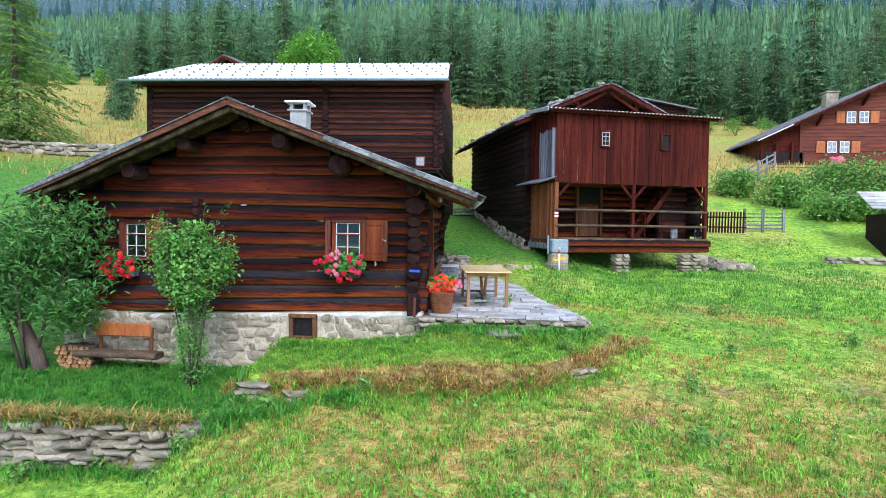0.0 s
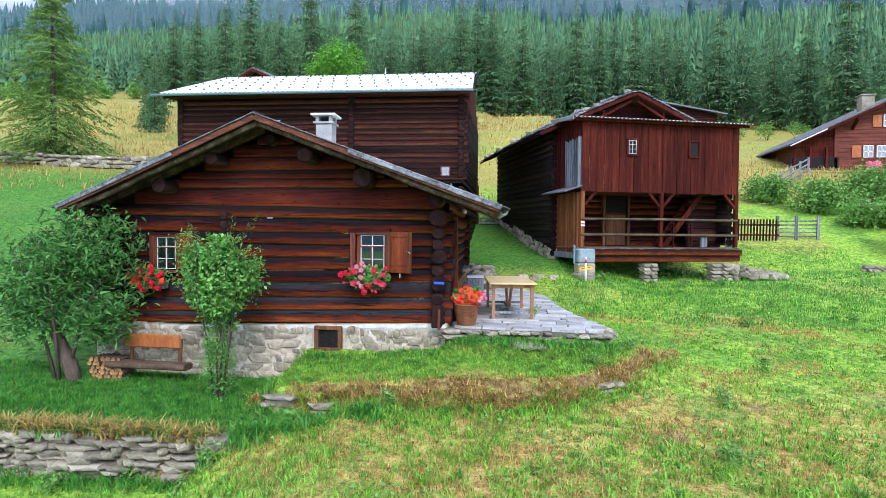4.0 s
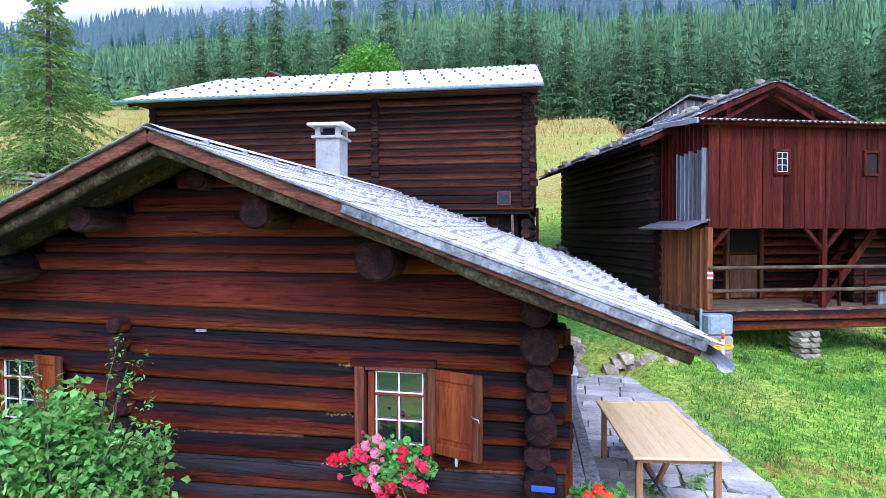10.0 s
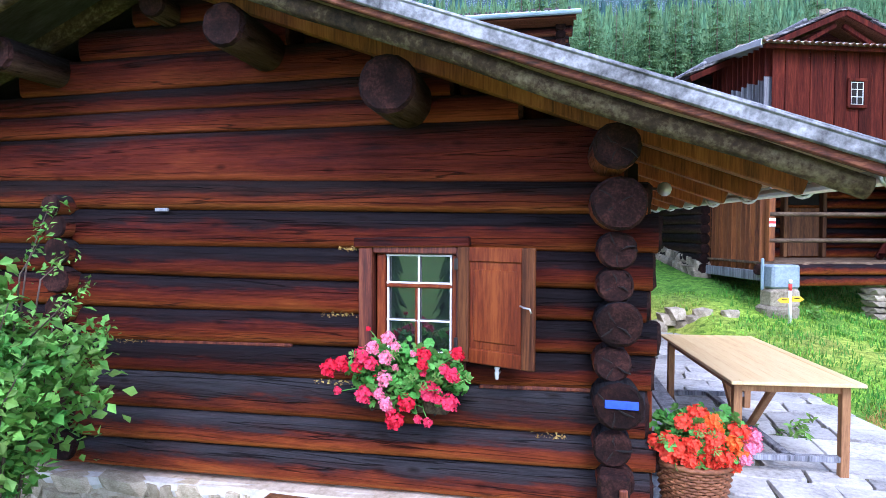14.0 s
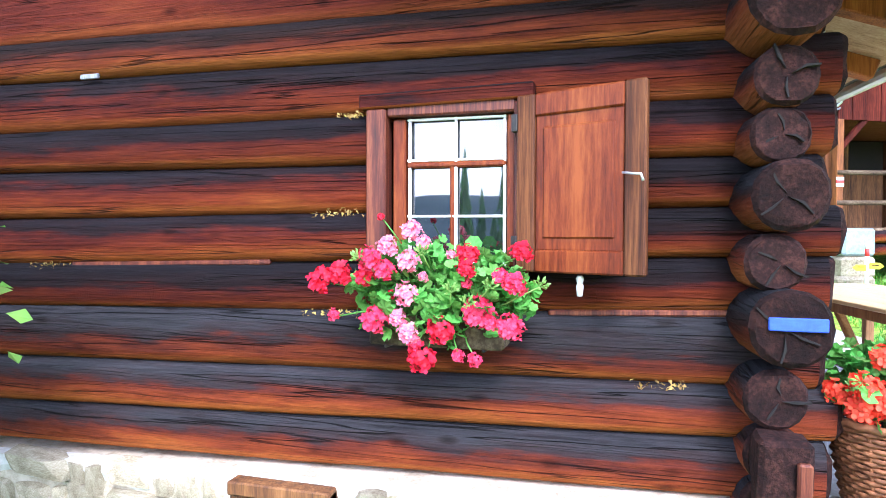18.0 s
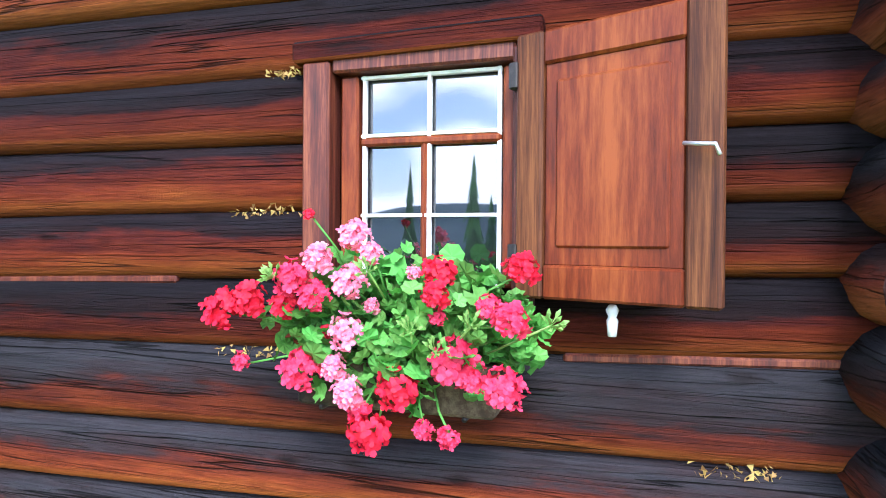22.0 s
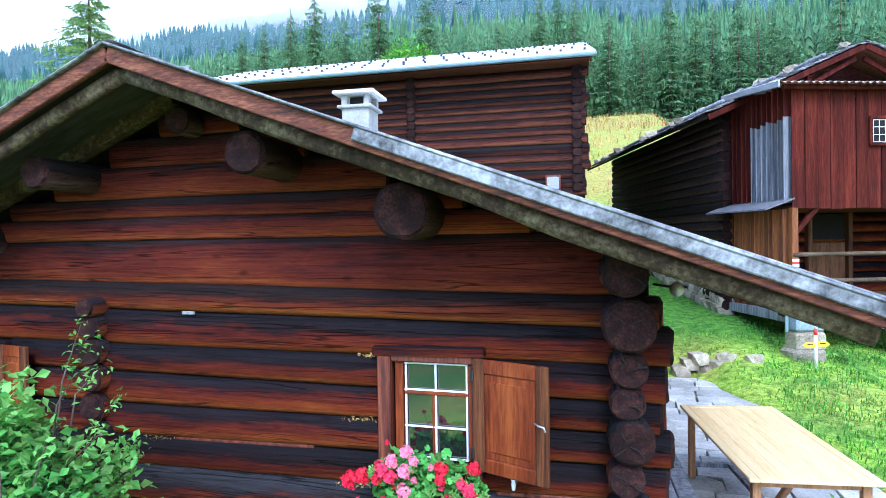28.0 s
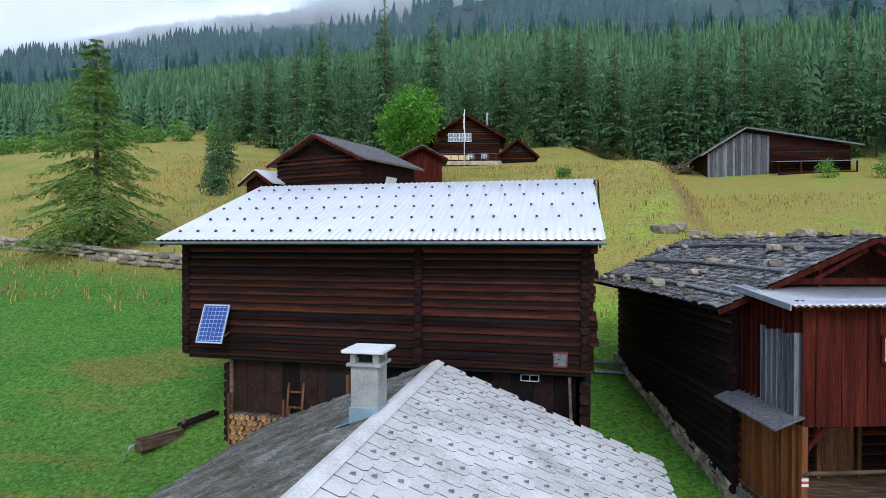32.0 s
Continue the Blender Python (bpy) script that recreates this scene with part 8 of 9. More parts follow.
# elder at the cabin's corner
el = bushy("elder_tree", "leafy elder tree at the cabin corner", "tree", (-7.8, -0.85, gz(-7.6, -0.85)), (1.75, 1.1, 1.5), 2.1, "elder", 81, 430, 15, 0.17, 13, 5, 0.04, spread=0.13, slim=0.16)
rod("trunk", [(0.35, 0, -0.2), (0.2, 0.0, 0.35), (-0.1, 0, 0.95), (-0.3, 0, 1.6)], [0.15, 0.13, 0.11, 0.07], "bark", el, sides=9, rough=0.15)
low = crown_spots(120, (0.75, 0.6, 0.55), 83, 7)
low += (1.05, -0.1, 1.25)
leaf_cloud("low_branch", low, 0.17, "elder", el, 84, 12, 0.13, slim=0.16)
# bushes by the chalet and on the slopes
for k, (x, y, hx, hz, md) in enumerate(((15.6, 23.5, 1.9, 1.5, "bush"), (18.2, 24.0, 2.0, 1.9, "bush"), (20.5, 24.5, 2.1, 2.2, "bush"), (16.8, 20.5, 1.6, 1.0, "bush"), (19.5, 20.0, 2.0, 1.3, "bush"), (22.5, 22.0, 2.2, 2.2, "bush"), (14.0, 26.0, 1.4, 1.2, "bush"))):
    bushy("hedge_bush", "dense rounded green bush beside the fence", "bush", (x, y, gz(x, y) - 0.1), (hx, 1.3, hz * 0.72), hz * 0.62, md, 90 + k, 380, 9, 0.20, 15, 4, 0.05, "bushes below the chalet", 0.26)
for k, (x, y, s) in enumerate(((21.5, 78, 1.4), (27, 77, 1.5), (30, 76, 1.6), (33, 74, 1.6), (-6, 50, 0.7), (-33, 27.3, 1.3), (-34.5, 28, 0.9))):
    bushy("meadow_bush", "small green bush on the meadow", "bush", (x, y, gz(x, y) - 0.1), (s, s, s), s * 0.8, "bush", 110 + k, 120, 7, 0.22, 8, 3, 0.04, "bushes on the meadow")
for k in range(26):
    x, y = nrg.uniform(-125, -60), nrg.uniform(80, 98)
    s = nrg.uniform(1.2, 2.6)
    bushy("edge_bush", "light green bush along the forest edge", "bush", (x, y, gz(x, y) - 0.1), (s, s, s), s * 0.8, "bush", 140 + k, 60, 6, 0.6, 7, 2, 0.05, "bushes along the forest edge")


# ---------- far houses ----------
def gable_house(name, label, at, turn, w, d, eave, peak, wall_mat, roof_mat, over=0.6, boards=0, logs=0):
    """Gable front of width w at local y = 0, depth d behind it."""
    h = thing(name, label, "house", at, turn)
    bm = bmesh.new()
    prof = [(-w / 2, -2.0), (w / 2, -2.0), (w / 2, eave), (0, peak - 0.15), (-w / 2, eave)]
    va = [bm.verts.new((x, 0, z)) for x, z in prof]
    vb = [bm.verts.new((x, d, z)) for x, z in prof]
    bm.faces.new(va), bm.faces.new(vb[::-1])
    for k in range(5):
        bm.faces.new((va[k], vb[k], vb[(k + 1) % 5], va[(k + 1) % 5]))
    part("wall", bm, wall_mat, h)
    sl = (peak - eave) / (w / 2)
    for s in (-1, 1):
        bm = bmesh.new()
        xe = s * (w / 2 + over)
        ze = eave - over * sl
        v = [bm.verts.new((x, y, z + l)) for l in (0, 0.14) for x, y, z in ((0, -over, peak), (xe, -over, ze), (xe, d + over, ze), (0, d + over, peak))]
        for f in ((0, 1, 2, 3), (7, 6, 5, 4), (0, 4, 5, 1), (1, 5, 6, 2), (2, 6, 7, 3), (3, 7, 4, 0)):
            bm.faces.new([v[q] for q in f])
        bmesh.ops.recalc_face_normals(bm, faces=bm.faces)
        part("roof", bm, roof_mat, h)
        beam("barge_board", (0, -over - 0.03, peak - 0.06), (xe, -over - 0.03, ze - 0.06), 0.05, 0.2, "red_board", h)
    if boards:
        for k in range(boards):
            x = -w / 2 + (k + 0.5) * w / boards
            top = eave + (w / 2 - abs(x)) * sl - 0.25
            beam("wall_board", (x, -0.03 - 0.012 * (k % 2), -0.6), (x, -0.03 - 0.012 * (k % 2), top), w / boards * 0.96, 0.04, "dark_grey_board", h, up=(0, 1, 0))
    for k in range(logs):
        z = -0.2 + k * 0.3
        hw = w / 2 if z < eave else max(0.3, w / 2 - (z - eave) / sl)
        rod("log", [(-hw, -0.02, z), (hw, -0.02, z)], 0.15, wall_mat, h, sides=8)
    return h


def house_window(h, x, z, w, hh, y=-0.06, shutters=None, frame_mat="white", panes=2):
    part("window_glass", box_bm((w, 0.04, hh), (x, y + 0.01, z)), "glass", h)
    for q in range(panes + 1):
        part("window_bar", box_bm((0.05, 0.06, hh), (x - w / 2 + q * w / panes, y, z)), frame_mat, h)
    for q in (-1, 0, 1):
        part("window_bar", box_bm((w + 0.05, 0.06, 0.05), (x, y, z + q * hh / 2)), frame_mat, h)
    if shutters:
        for s in (-1, 1):
            part("shutter", box_bm((w * 0.85, 0.05, hh * 1.05), (x + s * w * 0.97, y - 0.02, z), None, 0.01), "pine", h, "light orange wooden shutter")


# upper house with flag
fx, fy = -20.0, 69.5
fz = 17.2
uh = gable_house("upper_house", "dark log house on the meadow crest with white window", (fx, fy, fz), 14, 8.2, 8, 3.2, 5.6, "barn_log", "barn_log", 0.8, logs=18)
for k in range(4):
    house_window(uh, -1.9 + k * 0.72, 2.9, 0.68, 1.0, -0.2)
for k in range(2):
    house_window(uh, 0.6 + 1.6 * k, 0.6, 0.7, 0.7, -0.2)
part("terrace", box_bm((8.5, 2.4, 0.5), (0, -1.3, -0.55), None, 0.02), "stone", uh)
for k in range(9):
    beam("rail_post", (-3.6 + k * 0.9, -2.3, -0.3), (-3.6 + k * 0.9, -2.3, 0.6), 0.09, 0.09, "tan_board", uh, up=(1, 0, 0))
beam("rail", (-3.8, -2.3, 0.6), (3.8, -2.3, 0.6), 0.1, 0.1, "tan_board", uh)
beam("rail_panel", (-3.4, -2.25, 0.15), (0.4, -2.25, 0.15), 0.05, 0.55, "pine", uh)
rod("stove_pipe", [(2.6, 3, 4.4), (2.6, 3, 6.6)], 0.16, "concrete", uh, sides=8)
annex = gable_house("house_annex", "low dark annex beside the upper house", (fx + 6.0, fy + 2.0, fz - 0.3), 14, 4.4, 5, 1.2, 3.0, "barn_log", "barn_log", 0.5, logs=8)
fpole = thing("flagpole", "white flagpole with a hanging white flag", "flagpole", (-18.9, 64.5, gz(-18.9, 64.5)))
rod("pole", [(0, 0, 0), (0, 0, 6.6)], 0.05, "white", fpole, sides=8)
bm = bmesh.new()
va = [[bm.verts.new((-0.05 - 0.12 * math.sin(k * 0.9 + c), 0.12 * math.cos(k * 1.1 + c), 6.2 - k * 0.55 - 0.1 * c)) for k in range(6)] for c in range(3)]
for c in range(2):
    for k in range(5):
        bm.faces.new((va[c][k], va[c][k + 1], va[c + 1][k + 1], va[c + 1][k]))
bmesh.ops.solidify(bm, geom=bm.faces[:], thickness=0.02)
part("flag", bm, "white", fpole)
# hut behind the barn
h2 = gable_house("meadow_hut", "dark log hut on the meadow with a shallow roof", (-20.6, 33.0, 10.2), -12, 7.2, 6.5, 2.3, 3.95, "barn_log", "slate", 0.55, logs=10)
part("white_panel", box_bm((0.06, 1.2, 0.75), (3.72, 3.2, 0.9), Matrix.Rotation(0.3, 3, "Y")), "white", h2)
sd = gable_house("lean_to", "small lean-to beside the meadow hut", (-25.2, 33.0, 10.3), -12, 2.4, 4, 0.9, 1.6, "barn_log", "whiteroof", 0.4)
sd2 = gable_house("red_shed", "small reddish shed between hut and tree", (-17.5, 45.5, 12.6), 20, 3.4, 3.5, 1.7, 2.6, "red_board", "slate", 0.5)
# barn on the right of the crest
fb2 = thing("hay_barn", "grey-boarded hay barn with a long low roof on the upper meadow", "barn", (13.4, 83.0, 15.9), 8)
prof = [(-4.4, -2.0), (12.6, -2.0), (12.6, 3.5), (0.0, 5.75), (-4.4, 3.0)]
bm = bmesh.new()
va = [bm.verts.new((x, 0, z)) for x, z in prof]
vb = [bm.verts.new((x, 10, z)) for x, z in prof]
bm.faces.new(va), bm.faces.new(vb[::-1])
for k in range(5):
    bm.faces.new((va[k], vb[k], vb[(k + 1) % 5], va[(k + 1) % 5]))
part("wall", bm, "barn_log", fb2)
for xa, za, xb, zb in ((0.1, 6.0, -5.5, 2.45), (-0.1, 6.0, 13.8, 3.45)):
    bm = bmesh.new()
    v = [bm.verts.new((x, y, z + l)) for l in (0, 0.12) for x, y, z in ((xa, -0.9, za), (xb, -0.9, zb), (xb, 10.8, zb), (xa, 10.8, za))]
    for f in ((0, 1, 2, 3), (7, 6, 5, 4), (0, 4, 5, 1), (1, 5, 6, 2), (2, 6, 7, 3), (3, 7, 4, 0)):
        bm.faces.new([v[q] for q in f])
    bmesh.ops.recalc_face_normals(bm, faces=bm.faces)
    part("roof", bm, "slate", fb2)
    beam("verge_board", (xa, -0.93, za - 0.02), (xb, -0.93, zb - 0.02), 0.05, 0.16, "grey_board", fb2)
rng = random.Random(15)
for k in range(22):
    x = -4.25 + k * 0.34
    top = min(5.6 + (x * 0.6 if x < 0 else -x * 0.18), 5.6) - 0.1
    beam("wall_board", (x, -0.05 - 0.03 * (k % 2), -1.2 - rng.uniform(0, 0.3)), (x + rng.uniform(-0.03, 0.03), -0.05 - 0.03 * (k % 2), top), 0.31, 0.04, "dark_grey_board" if k % 3 else "grey_board", fb2, up=(0, 1, 0))
for k in range(13):
    z = -0.4 + k * 0.3
    rod("side_log", [(3.2, -0.05, z), (12.6, -0.05, z)], 0.14, "barn_log", fb2, sides=7)
part("porch_roof", box_bm((10.0, 2.0, 0.1), (8.2, -0.9, 1.55), Matrix.Rotation(radians(7), 3, "X")), "grey_board", fb2)
for x in (3.6, 6.2, 9.4, 12.6):
    beam("porch_post", (x, -1.7, -1.4), (x, -1.7, 1.45), 0.16, 0.16, "barn_log", fb2, up=(1, 0, 0))
beam("porch_rail", (3.6, -1.7, -0.3), (12.6, -1.7, -0.3), 0.08, 0.9, "barn_log", fb2)
logp = thing("brush_pile", "heap of grey dead branches at the forest edge", "brush", (5.5, 86, gz(5.5, 86)))
rng = random.Random(5)
for k in range(40):
    a = rng.uniform(0, 6.3)
    rod("branch", [(rng.uniform(-2, 2), rng.uniform(-1, 1), 0), (2.2 * math.cos(a), math.sin(a), rng.uniform(0.4, 1.8))], 0.06, "bark", logp, sides=5)

# red chalet with shutters
M["chalet"] = mottled("chalet_boards", [(0.36, (0.045, 0.010, 0.007)), (0.5, (0.13, 0.027, 0.014)), (0.66, (0.24, 0.065, 0.03))], 1.2, 0.75, (0.5, 1, 6), 0.4, 0.02, 10)
CX, CY, CZ = 29.4, 39.0, 5.0
ch = gable_house("red_chalet", "red-brown wooden chalet with orange shutters", (CX, CY, CZ), 0, 17.6, 11, 4.0, 8.2, "chalet", "slate", 1.0)
for k in range(27):
    z = 0.9 + k * 0.28
    hw = 8.8 if z < 4.0 else max(0.2, 8.8 - (z - 4.0) * 2.12)
    beam("wall_board", (-min(hw, 6.4), -0.04, z), (hw, -0.04, z), 0.05, 0.265, "chalet", ch)
    if hw > 6.6:
        beam("wing_board", (-hw, -0.01, z), (-6.6, -0.01, z), 0.03, 0.265, "red_board", ch)
# no hollow here: a black box imitates the gallery's shade
part("gallery_recess", box_bm((3.4, 0.12, 1.5), (-8.0, -0.08, 1.9), None, 0.02), "black", ch)
for x in (-9.4, -8.3, -7.2):
    beam("gallery_post", (x, -0.25, 0.3), (x, -0.25, 3.4), 0.14, 0.14, "red_board", ch, up=(1, 0, 0))
beam("gallery_rail", (-9.6, -0.3, 1.75), (-6.3, -0.3, 1.75), 0.1, 0.14, "old_wood", ch)
for q in range(5):
    beam("gallery_slat", (-9.3 + q * 0.65, -0.32, 1.15), (-8.8 + q * 0.65, -0.32, 1.15), 0.05, 0.7, "tan_board", ch)
for x in (-5.4, -2.2, 1.0):
    beam("eave_bracket", (x, -0.9, 4.2 + (8.8 - abs(x)) * 0.478 - 0.45), (x, -0.05, 4.2 + (8.8 - abs(x)) * 0.478 - 1.1), 0.16, 0.2, "red_board", ch)
beam("corner_beam", (-6.5, -0.06, 0.4), (-6.5, -0.06, 5.0), 0.16, 0.22, "chalet", ch, up=(1, 0, 0))
part("base", box_bm((12, 0.5, 1.8), (0, -0.05, -0.2), None, 0.03), "plaster", ch)
part("wing_base", box_bm((1.5, 0.5, 1.7), (-8.0, -0.1, 0.5), None, 0.03), "plaster", ch)
for z, xs, ss in ((5.3, (-3.0, -2.1), (-3.75, -1.35)), (3.05, (-4.3, -3.4), (-5.1, -2.6))):
    for x in xs:
        house_window(ch, x, z, 0.62, 0.85, -0.12)
    for x in ss:
        part("shutter", box_bm((0.62, 0.07, 0.9), (x, -0.12, z), None, 0.01), "orange_board", ch, "light orange wooden shutter")
part("chimney", box_bm((0.9, 0.8, 1.5), (-3.6, 2, 6.8), None, 0.02), "stone", ch)
part("chimney_cap", box_bm((1.1, 1.0, 0.1), (-3.6, 2, 7.6), None, 0.02), "stone", ch)
beam("verge_gutter", (-10.0, -1.1, 3.42), (-7.5, -1.1, 4.62), 0.1, 0.08, "zinc", ch)
beam("deck_rail", (-9.5, -1.8, 1.3), (-4.0, -2.2, 1.3), 0.08, 0.08, "old_wood", ch)
beam("deck_rail", (-9.5, -1.8, 0.8), (-4.0, -2.2, 0.8), 0.08, 0.08, "old_wood", ch)
for k in range(6):
    x = -9.5 + k * 1.1
    beam("deck_post", (x, -1.8 - 0.08 * k, -0.6), (x, -1.8 - 0.08 * k, 1.35), 0.1, 0.1, "old_wood", ch, up=(1, 0, 0))
geraniums("chalet_geraniums", "pink hanging geraniums at the chalet porch", (24.9, 37.6, 6.7), (0.55, 0.4, 0.4), 16, ["petal_pink"], 33, 0.17, 40)
geraniums("chalet_geraniums", "purple-red flower tub at the chalet", (21.8, 37.8, 5.9), (0.5, 0.4, 0.3), 9, ["petal_red", "petal_pink"], 34, 0.13, 60)
# roof corner of a neighbouring shed
ns = thing("neighbour_shed", "corner of a small shed with a pinkish tiled roof", "shed", (17.3, 15.5, 0.4), -10)
part("wall", box_bm((2.4, 2.4, 2.2), (0.3, 0.6, 0.9)), "barn_log", ns)
for k in range(6):
    part("roof_course", box_bm((3.6, 0.36, 0.05), (0.2, -1.0 + k * 0.33, 2.25 + k * 0.13), Matrix.Rotation(radians(16), 3, "X"), 0.01), "flag", ns)

# fences
pf = thing("picket_fence", "dark weathered picket fence beside the porch barn", "fence")
for k in range(14):
    x = 10.0 + k * 0.13
    y = 17.6
    beam("picket", (x, y, gz(x, y) + 0.1), (x + 0.01, y, gz(x, y) + 1.05), 0.02, 0.075, "barn_log", pf, up=(1, 0, 0))
for q in (0.35, 0.8):
    beam("rail", (9.9, 17.63, gz(10, 17.6) + q), (11.85, 17.63, gz(11.8, 17.6) + q), 0.04, 0.07, "barn_log", pf)
rf = thing("rail_fence", "grey split-rail fence beyond the porch barn", "fence")
for q in range(5):
    rod("rail", [(11.85, 18.0, gz(12, 18) + 0.18 + q * 0.17), (13.6, 18.2, gz(13.5, 18) + 0.2 + q * 0.17)], 0.035, "grey_board", rf, sides=6)
for x in (11.9, 12.7, 13.6):
    beam("post", (x, 18.1, gz(x, 18) - 0.1), (x, 18.1, gz(x, 18) + 1.1), 0.11, 0.11, "grey_board", rf, up=(1, 0, 0))
uf = thing("pasture_fence", "wooden pasture fence climbing to the chalet", "fence")
for k in range(5):
    x, y = 14.5 + k * 1.3, 27 + k * 2.1
    beam("post", (x, y, gz(x, y) - 0.1), (x, y, gz(x, y) + 1.3), 0.12, 0.12, "grey_board", uf, up=(1, 0, 0))
    if k:
        for q in (0.4, 0.8, 1.15):
            rod("rail", [(x - 1.3, y - 2.1, gz(x - 1.3, y - 2.1) + q), (x, y, gz(x, y) + q)], 0.05, "grey_board", uf, sides=6)
gp = thing("gate_step", "grey plank step and dark post between the barns", "step")
beam("post", (-1.72, 18.95, gz(-1.72, 18.95) - 0.2), (-1.72, 18.95, gz(-1.72, 18.95) + 1.9), 0.22, 0.10, "barn_log", gp, up=(1, 0, 0))
for y, h in ((19.1, 0.22), (18.65, 0.08)):
    beam("step_plank", (-1.6, y, gz(-1.0, y) + h), (-0.35, y, gz(-1.0, y) + h), 0.3, 0.08, "grey_board", gp)
rock = thing("meadow_rock", "grey mossy rock outcrop in the hay meadow", "rock", (2.8, 34, 0))
for k in range(14):
    s = rng.uniform(0.5, 1.3)
    x, y = rng.uniform(-2.4, 2.4), rng.uniform(-0.8, 0.8)
    stone(rock, (x, y, gz(2.8 + x, 34 + y) + 0.1), (s * 1.5, s, s * 0.6), rng.uniform(0, 3), k)


# ---------- grass ----------
def blades(name, label, spots, size, mat, seed, per=7, lean=0.5, spread=0.05):
    """Tufts of single narrow blades."""
    rng = np.random.default_rng(seed)
    p = np.repeat(np.asarray(spots, float), per, axis=0)
    n = len(p)
    p[:, :2] += rng.normal(0, spread, (n, 2))
    a = rng.uniform(0, 2 * math.pi, n)
    h = size * rng.uniform(0.5, 1.4, n)
    d = np.stack([np.cos(a), np.sin(a), np.zeros(n)], 1)
    w = np.stack([-np.sin(a), np.cos(a), np.zeros(n)], 1) * (size * 0.075 + 0.0028)
    up = np.zeros((n, 3))
    up[:, 2] = h
    tip = p + up + d * (h * rng.uniform(0.1, lean * 2, n))[:, None]
    mid = p + up * 0.6 + d * (h * 0.25 * lean)[:, None]
    v = np.stack([p - w, p + w, mid + w * 0.7, mid - w * 0.7, tip], 1).reshape(-1, 3)
    i = np.arange(n)[:, None] * 5
    f = (i + [0, 1, 2, 3]).tolist() + (i + [3, 2, 4]).tolist()
    me = bpy.data.meshes.new(name)
    me.from_pydata(v.tolist(), [], f)
    return tagged(put(name, me, mat), label, "grass", kind="stuff")


def scatter(n, x0, x1, y0, y1, seed, keep=None):
    rng = np.random.default_rng(seed)
    x, y = rng.uniform(x0, x1, n), rng.uniform(y0, y1, n)
    ok = ~((y > -0.22) & (y < 9.3) & (x > -8.0) & (x < np.interp(y, [-0.2, 0.5, 2, 4, 6, 8.2, 9.3], [2.8, 3.0, 2.5, 2.1, 1.8, 1.4, -0.4])))
    if keep is not None:
        ok &= keep(x, y, rng)
    x, y = x[ok], y[ok]
    return np.stack([x, y, height(x, y) + 0.0], 1)


near_l = lambda x, y, r: (r.random(len(x)) < np.clip(1.2 - (y + 8) / 22, 0.25, 1)) & (np.array([noise.noise(Vector((a * 0.7, b * 0.9, 2))) for a, b in zip(x, y)]) < r.uniform(-0.05, 0.5, len(x))) & ((x > -3.2) | (y < -3.6))
blades("lawn_grass", "short mown lawn grass", scatter(26000, -10, 12, -10.2, 10, 1, near_l), 0.07, "grass", 1, 6, 0.8, 0.04)
dry_keep = lambda x, y, r: (x > -2.7) & ~((y > edge_y(x) + 0.03) & (y < 0.3) & (x < 3.5)) & (np.array([noise.noise(Vector((a * 0.7, b * 0.9, 2))) + 0.5 * noise.noise(Vector((a * 2.5, b * 2.5, 6))) for a, b in zip(x, y)]) + 0.45 * smooth(-1, -4, y) > r.uniform(-0.1, 0.55, len(x)))
blades("straw_grass", "dry straw-coloured grass among the lawn", scatter(25000, -3, 11, -10.2, 5, 2, dry_keep), 0.055, "drygrass", 2, 6, 0.9, 0.045)
blades("shade_grass", "longer fresh grass by the bench", scatter(7500, -10, -2.6, -3.3, -0.15, 3, lambda x, y, r: (x < -3.0) | (y < -2.25)), 0.085, "lushgrass", 3, 6, 0.6, 0.05)
blades("terrace_grass", "fresh green grass on the lawn terrace", scatter(6000, -2.9, 3.2, -2.0, -0.2, 31, lambda x, y, r: y > edge_y(x) + 0.12), 0.06, "grass", 32, 5, 0.7, 0.05)
blades("front_grass", "uneven tufts of green and yellow grass on the lower lawn", scatter(9500, -3.2, 8.5, -9.6, -2.3, 51, lambda x, y, r: (y < edge_y(x) - 0.15) & (np.array([noise.noise(Vector((a * 1.6, b * 1.6, 12))) for a, b in zip(x, y)]) > r.uniform(-0.25, 0.35, len(x)))), 0.095, "grass", 52, 5, 0.8, 0.035)
rng2 = np.random.default_rng(5)
ex = rng2.uniform(-3.0, 4.3, 1500)
keep_ = np.array([noise.noise(Vector((x * 2.2, 0, 4))) for x in ex]) > rng2.uniform(-0.9, 0.4, 1500)
ex = ex[keep_ & ((ex < -2.8) | (ex > -2.35))]
ey = edge_y(ex) + rng2.normal(-0.06, 0.07, len(ex))
blades("edge_grass", "dry grass hanging over the terrace edge", np.stack([ex, ey, height(ex, ey)], 1), 0.095, "drygrass", 4, 7, 1.4, 0.05)
ex = rng2.uniform(-3.0, 4.2, 420)
ey = edge_y(ex) - np.abs(rng2.normal(0.1, 0.3, 420))
blades("edge_weeds", "green weeds below the terrace edge", np.stack([ex, ey, height(ex, ey)], 1), 0.12, "grass", 5, 8, 0.9, 0.07)
tufts = np.concatenate([np.array(c) + rng2.normal(0, r, (k, 2)) for c, r, k in (((-1.85, -2.85), 0.17, 60), ((-2.45, -3.2), 0.13, 40), ((-2.35, -2.7), 0.10, 25), ((-2.75, -2.6), 0.14, 30), ((-0.9, -2.7), 0.12, 20))])
blades("tall_grass", "tall lush tufts below the terrace corner", np.stack([tufts[:, 0], tufts[:, 1], height(tufts[:, 0], tufts[:, 1])], 1), 0.19, "lushgrass", 46, 9, 0.8, 0.04)
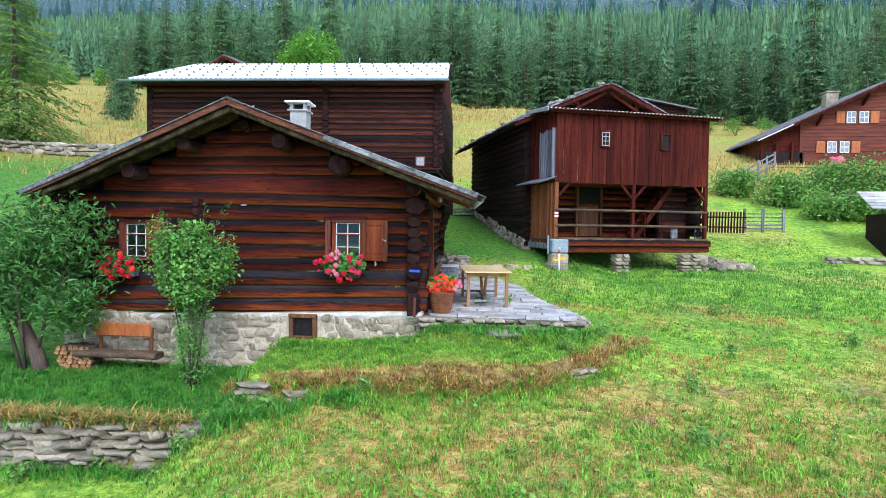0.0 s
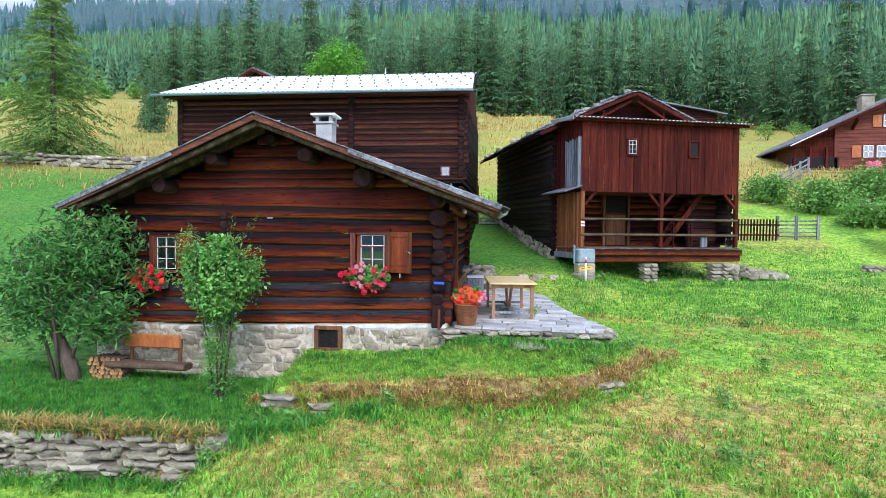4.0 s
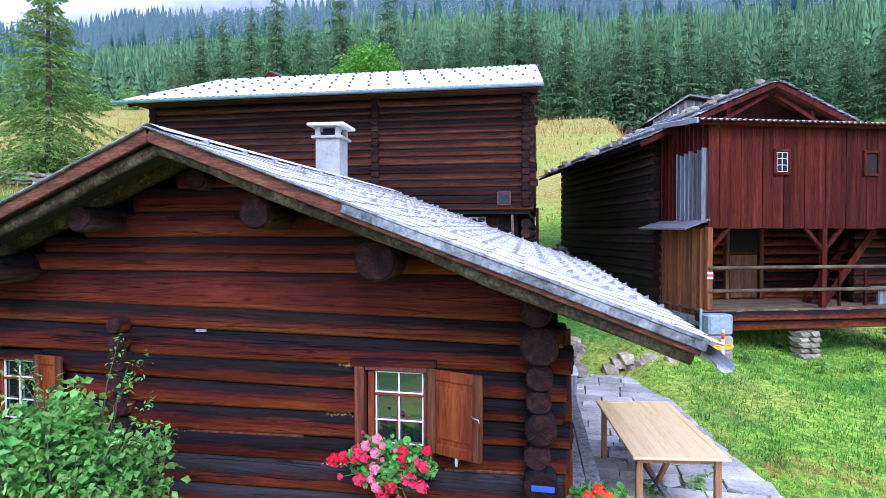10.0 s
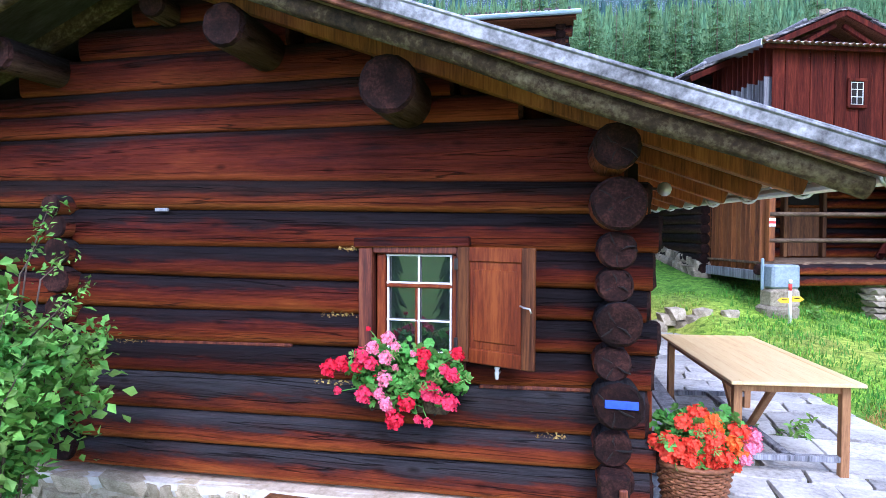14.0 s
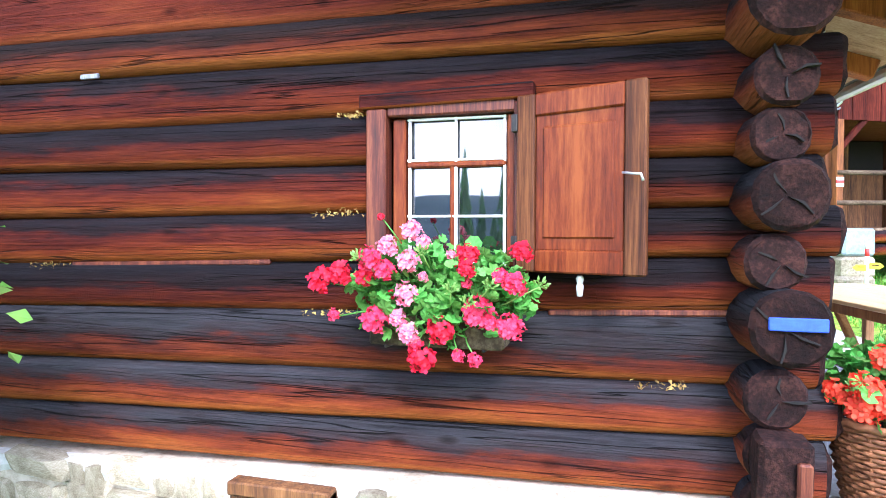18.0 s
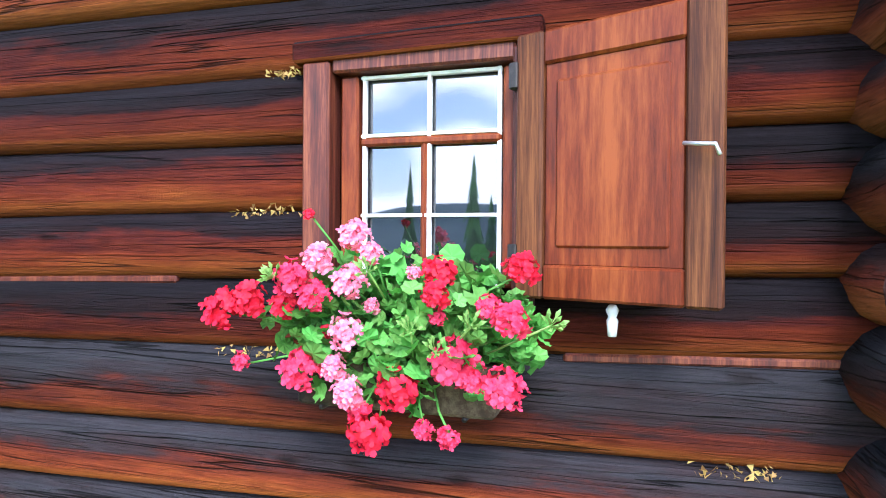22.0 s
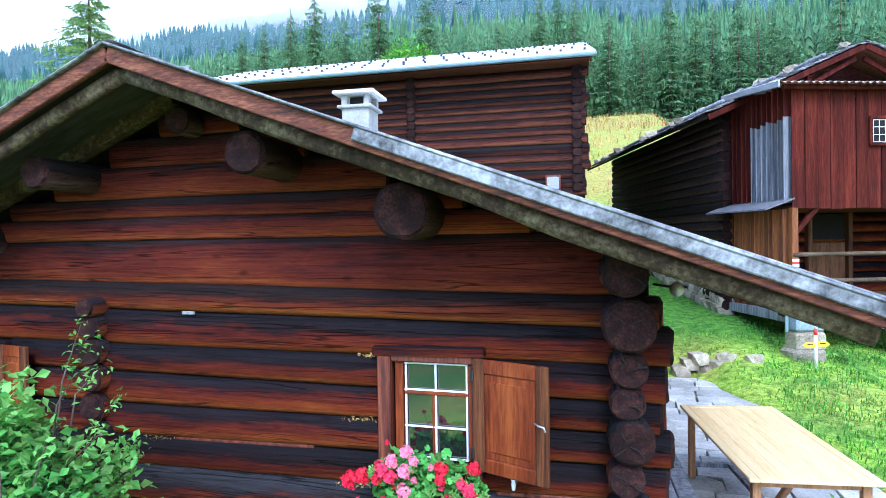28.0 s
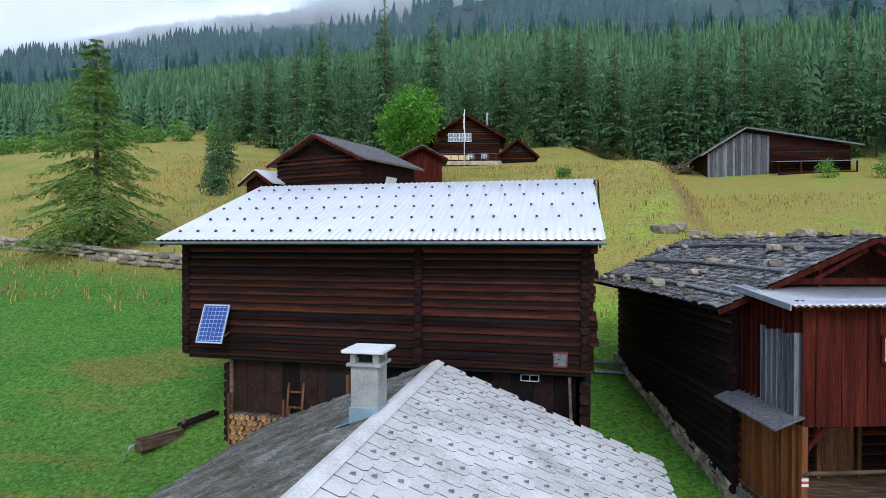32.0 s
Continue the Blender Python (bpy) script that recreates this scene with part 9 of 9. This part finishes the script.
for cnt, mt, sz, nm, lb_ in ((420, "drygrass", 0.17, "wall_grass", "dry grass tufts over the dry-stone wall"), (420, "lushgrass", 0.14, "wall_weeds", "green grass hanging over the dry-stone wall")):
    wx = rng2.uniform(-9.5, -3.0, cnt)
    wy = np.interp(wx, [-9.5, -6.2, -3.2], [-3.75, -3.42, -3.25]) + rng2.normal(0.02, 0.10, cnt)
    blades(nm, lb_, np.stack([wx, wy, np.full(cnt, -1.33)], 1), sz, mt, 6 + cnt, 8, 1.1, 0.06)
wx = rng2.uniform(-9.5, -2.9, 260)
wy = np.interp(wx, [-9.5, -6.2, -3.2], [-4.05, -3.72, -3.6]) + rng2.normal(0, 0.12, 260)
blades("wall_foot_grass", "tall grass at the foot of the dry-stone wall", np.stack([wx, wy, height(wx, wy)], 1), 0.13, "lushgrass", 44, 8, 0.7, 0.07)
px = np.concatenate([rng2.uniform(-2.9, 2.9, 190), rng2.uniform(0.1, 3.1, 170)])
blades("base_grass", "tall grass along the foot of the plinth", np.stack([px, -0.30 - np.abs(rng2.normal(0, 0.25, len(px))), height(px, px * 0 - 0.35)], 1), 0.085, "lushgrass", 7, 5, 0.9, 0.07)
hx_ = scatter(9000, -60, 40, 18, 60, 8, lambda x, y, r: height(x, y) > 3.5)
blades("hay_grass", "tall yellow hay on the upper meadow", hx_, 0.35, "drygrass", 8, 3, 0.5, 0.25)
lx_ = scatter(4200, -34, -8.2, 1.5, 23, 10)
blades("meadow_grass", "lush mown grass beside the barn", lx_, 0.075, "lushgrass", 12, 5, 0.6, 0.12)
fx_ = scatter(4000, 2, 14, 4, 17, 9)
blades("slope_grass", "lush grass and clover on the slope", fx_, 0.09, "lushgrass", 9, 6, 0.6, 0.1)
weed_at = [(-8.6, -4.3), (-7.4, -4.25), (-6.3, -4.15), (-5.2, -4.0), (-3.2, -3.9), (-2.6, -3.0), (-2.9, -3.7), (-2.1, -2.7), (4.6, -1.4), (5.8, 0.6), (4.2, -3.6), (6.6, 4.2), (7.8, 6.6), (9.3, 5.1), (8.4, 1.6), (-1.55, -2.35), (-0.65, -2.4), (2.6, -0.95), (3.3, -0.35), (-4.3, -3.5), (-8.9, -3.2), (0.9, 1.9), (1.5, 2.2), (5.2, 9.3), (6.2, 9.5), (7.6, 10.2), (3.6, 8.9)]
for k, (x, y) in enumerate(weed_at):
    wd = thing("weed_plant", "leafy green weed in the grass", "plant", (x, y, gz(x, y)), 0, "leafy weeds")
    s = crown_spots(26, (0.2, 0.2, 0.16), 200 + k, 5)
    s[:, 2] += 0.15
    leaf_cloud("leaves", s, 0.085, "bush", wd, 210 + k, 4, 0.04)

# ---------- the other side of the valley ----------
vx, vy = np.meshgrid(np.linspace(-1600, 1600, 60), np.linspace(-1500, -420, 24))
vz = -60 + 150 * smooth(-420, -1300, vy) * (0.75 + 0.25 * np.cos(vx * 0.004 + 0.8))
for i in range(vx.shape[0]):
    for j in range(vx.shape[1]):
        vz[i, j] += 60 * noise.noise(Vector((vx[i, j] * 0.003, vy[i, j] * 0.003, 7)))
nv = vx.shape[1]
vf = [(i * nv + j, i * nv + j + 1, (i + 1) * nv + j + 1, (i + 1) * nv + j) for i in range(vx.shape[0] - 1) for j in range(nv - 1)]
# the woods' blue tint is distance haze put into the base colour
M["blue_slope"] = mottled("hazed_wooded_slope", [(0.35, (0.03, 0.06, 0.08)), (0.5, (0.05, 0.09, 0.11)), (0.65, (0.08, 0.13, 0.12))], 0.01, 0.95, relief=0.2, dist=2.0, grain=0.1)
tagged(put("valley_mountain", arrays("valley_mountain", np.stack([vx, vy, vz], -1).reshape(-1, 3), vf, True), "blue_slope"), "wooded mountain across the valley, tinted blue for haze", "mountain", kind="structure")
spots = []
for k in range(60):
    x = nrg.uniform(-60, 60)
    y = nrg.uniform(-75, -45)
    spots.append((x, y, gz(x, y) - 0.5, nrg.uniform(0.5, 0.9)))
forest("valley_trees", "row of spruces below the lawn", spots, K1, "forest", 6)

cs = scatter(1500, -2.5, 10, -8, 3, 21, lambda x, y, r: np.array([noise.noise(Vector((a * 0.9, b * 0.9, 8))) for a, b in zip(x, y)]) > 0.05)
cs[:, 2] += 0.03
leaf_cloud("clover", cs, 0.05, "bush", None, 22, 7, 0.06, True, 1.5)
tagged(bpy.data.objects["clover"], "low clover and broad-leaved herbs in the lawn", "clover", kind="stuff")
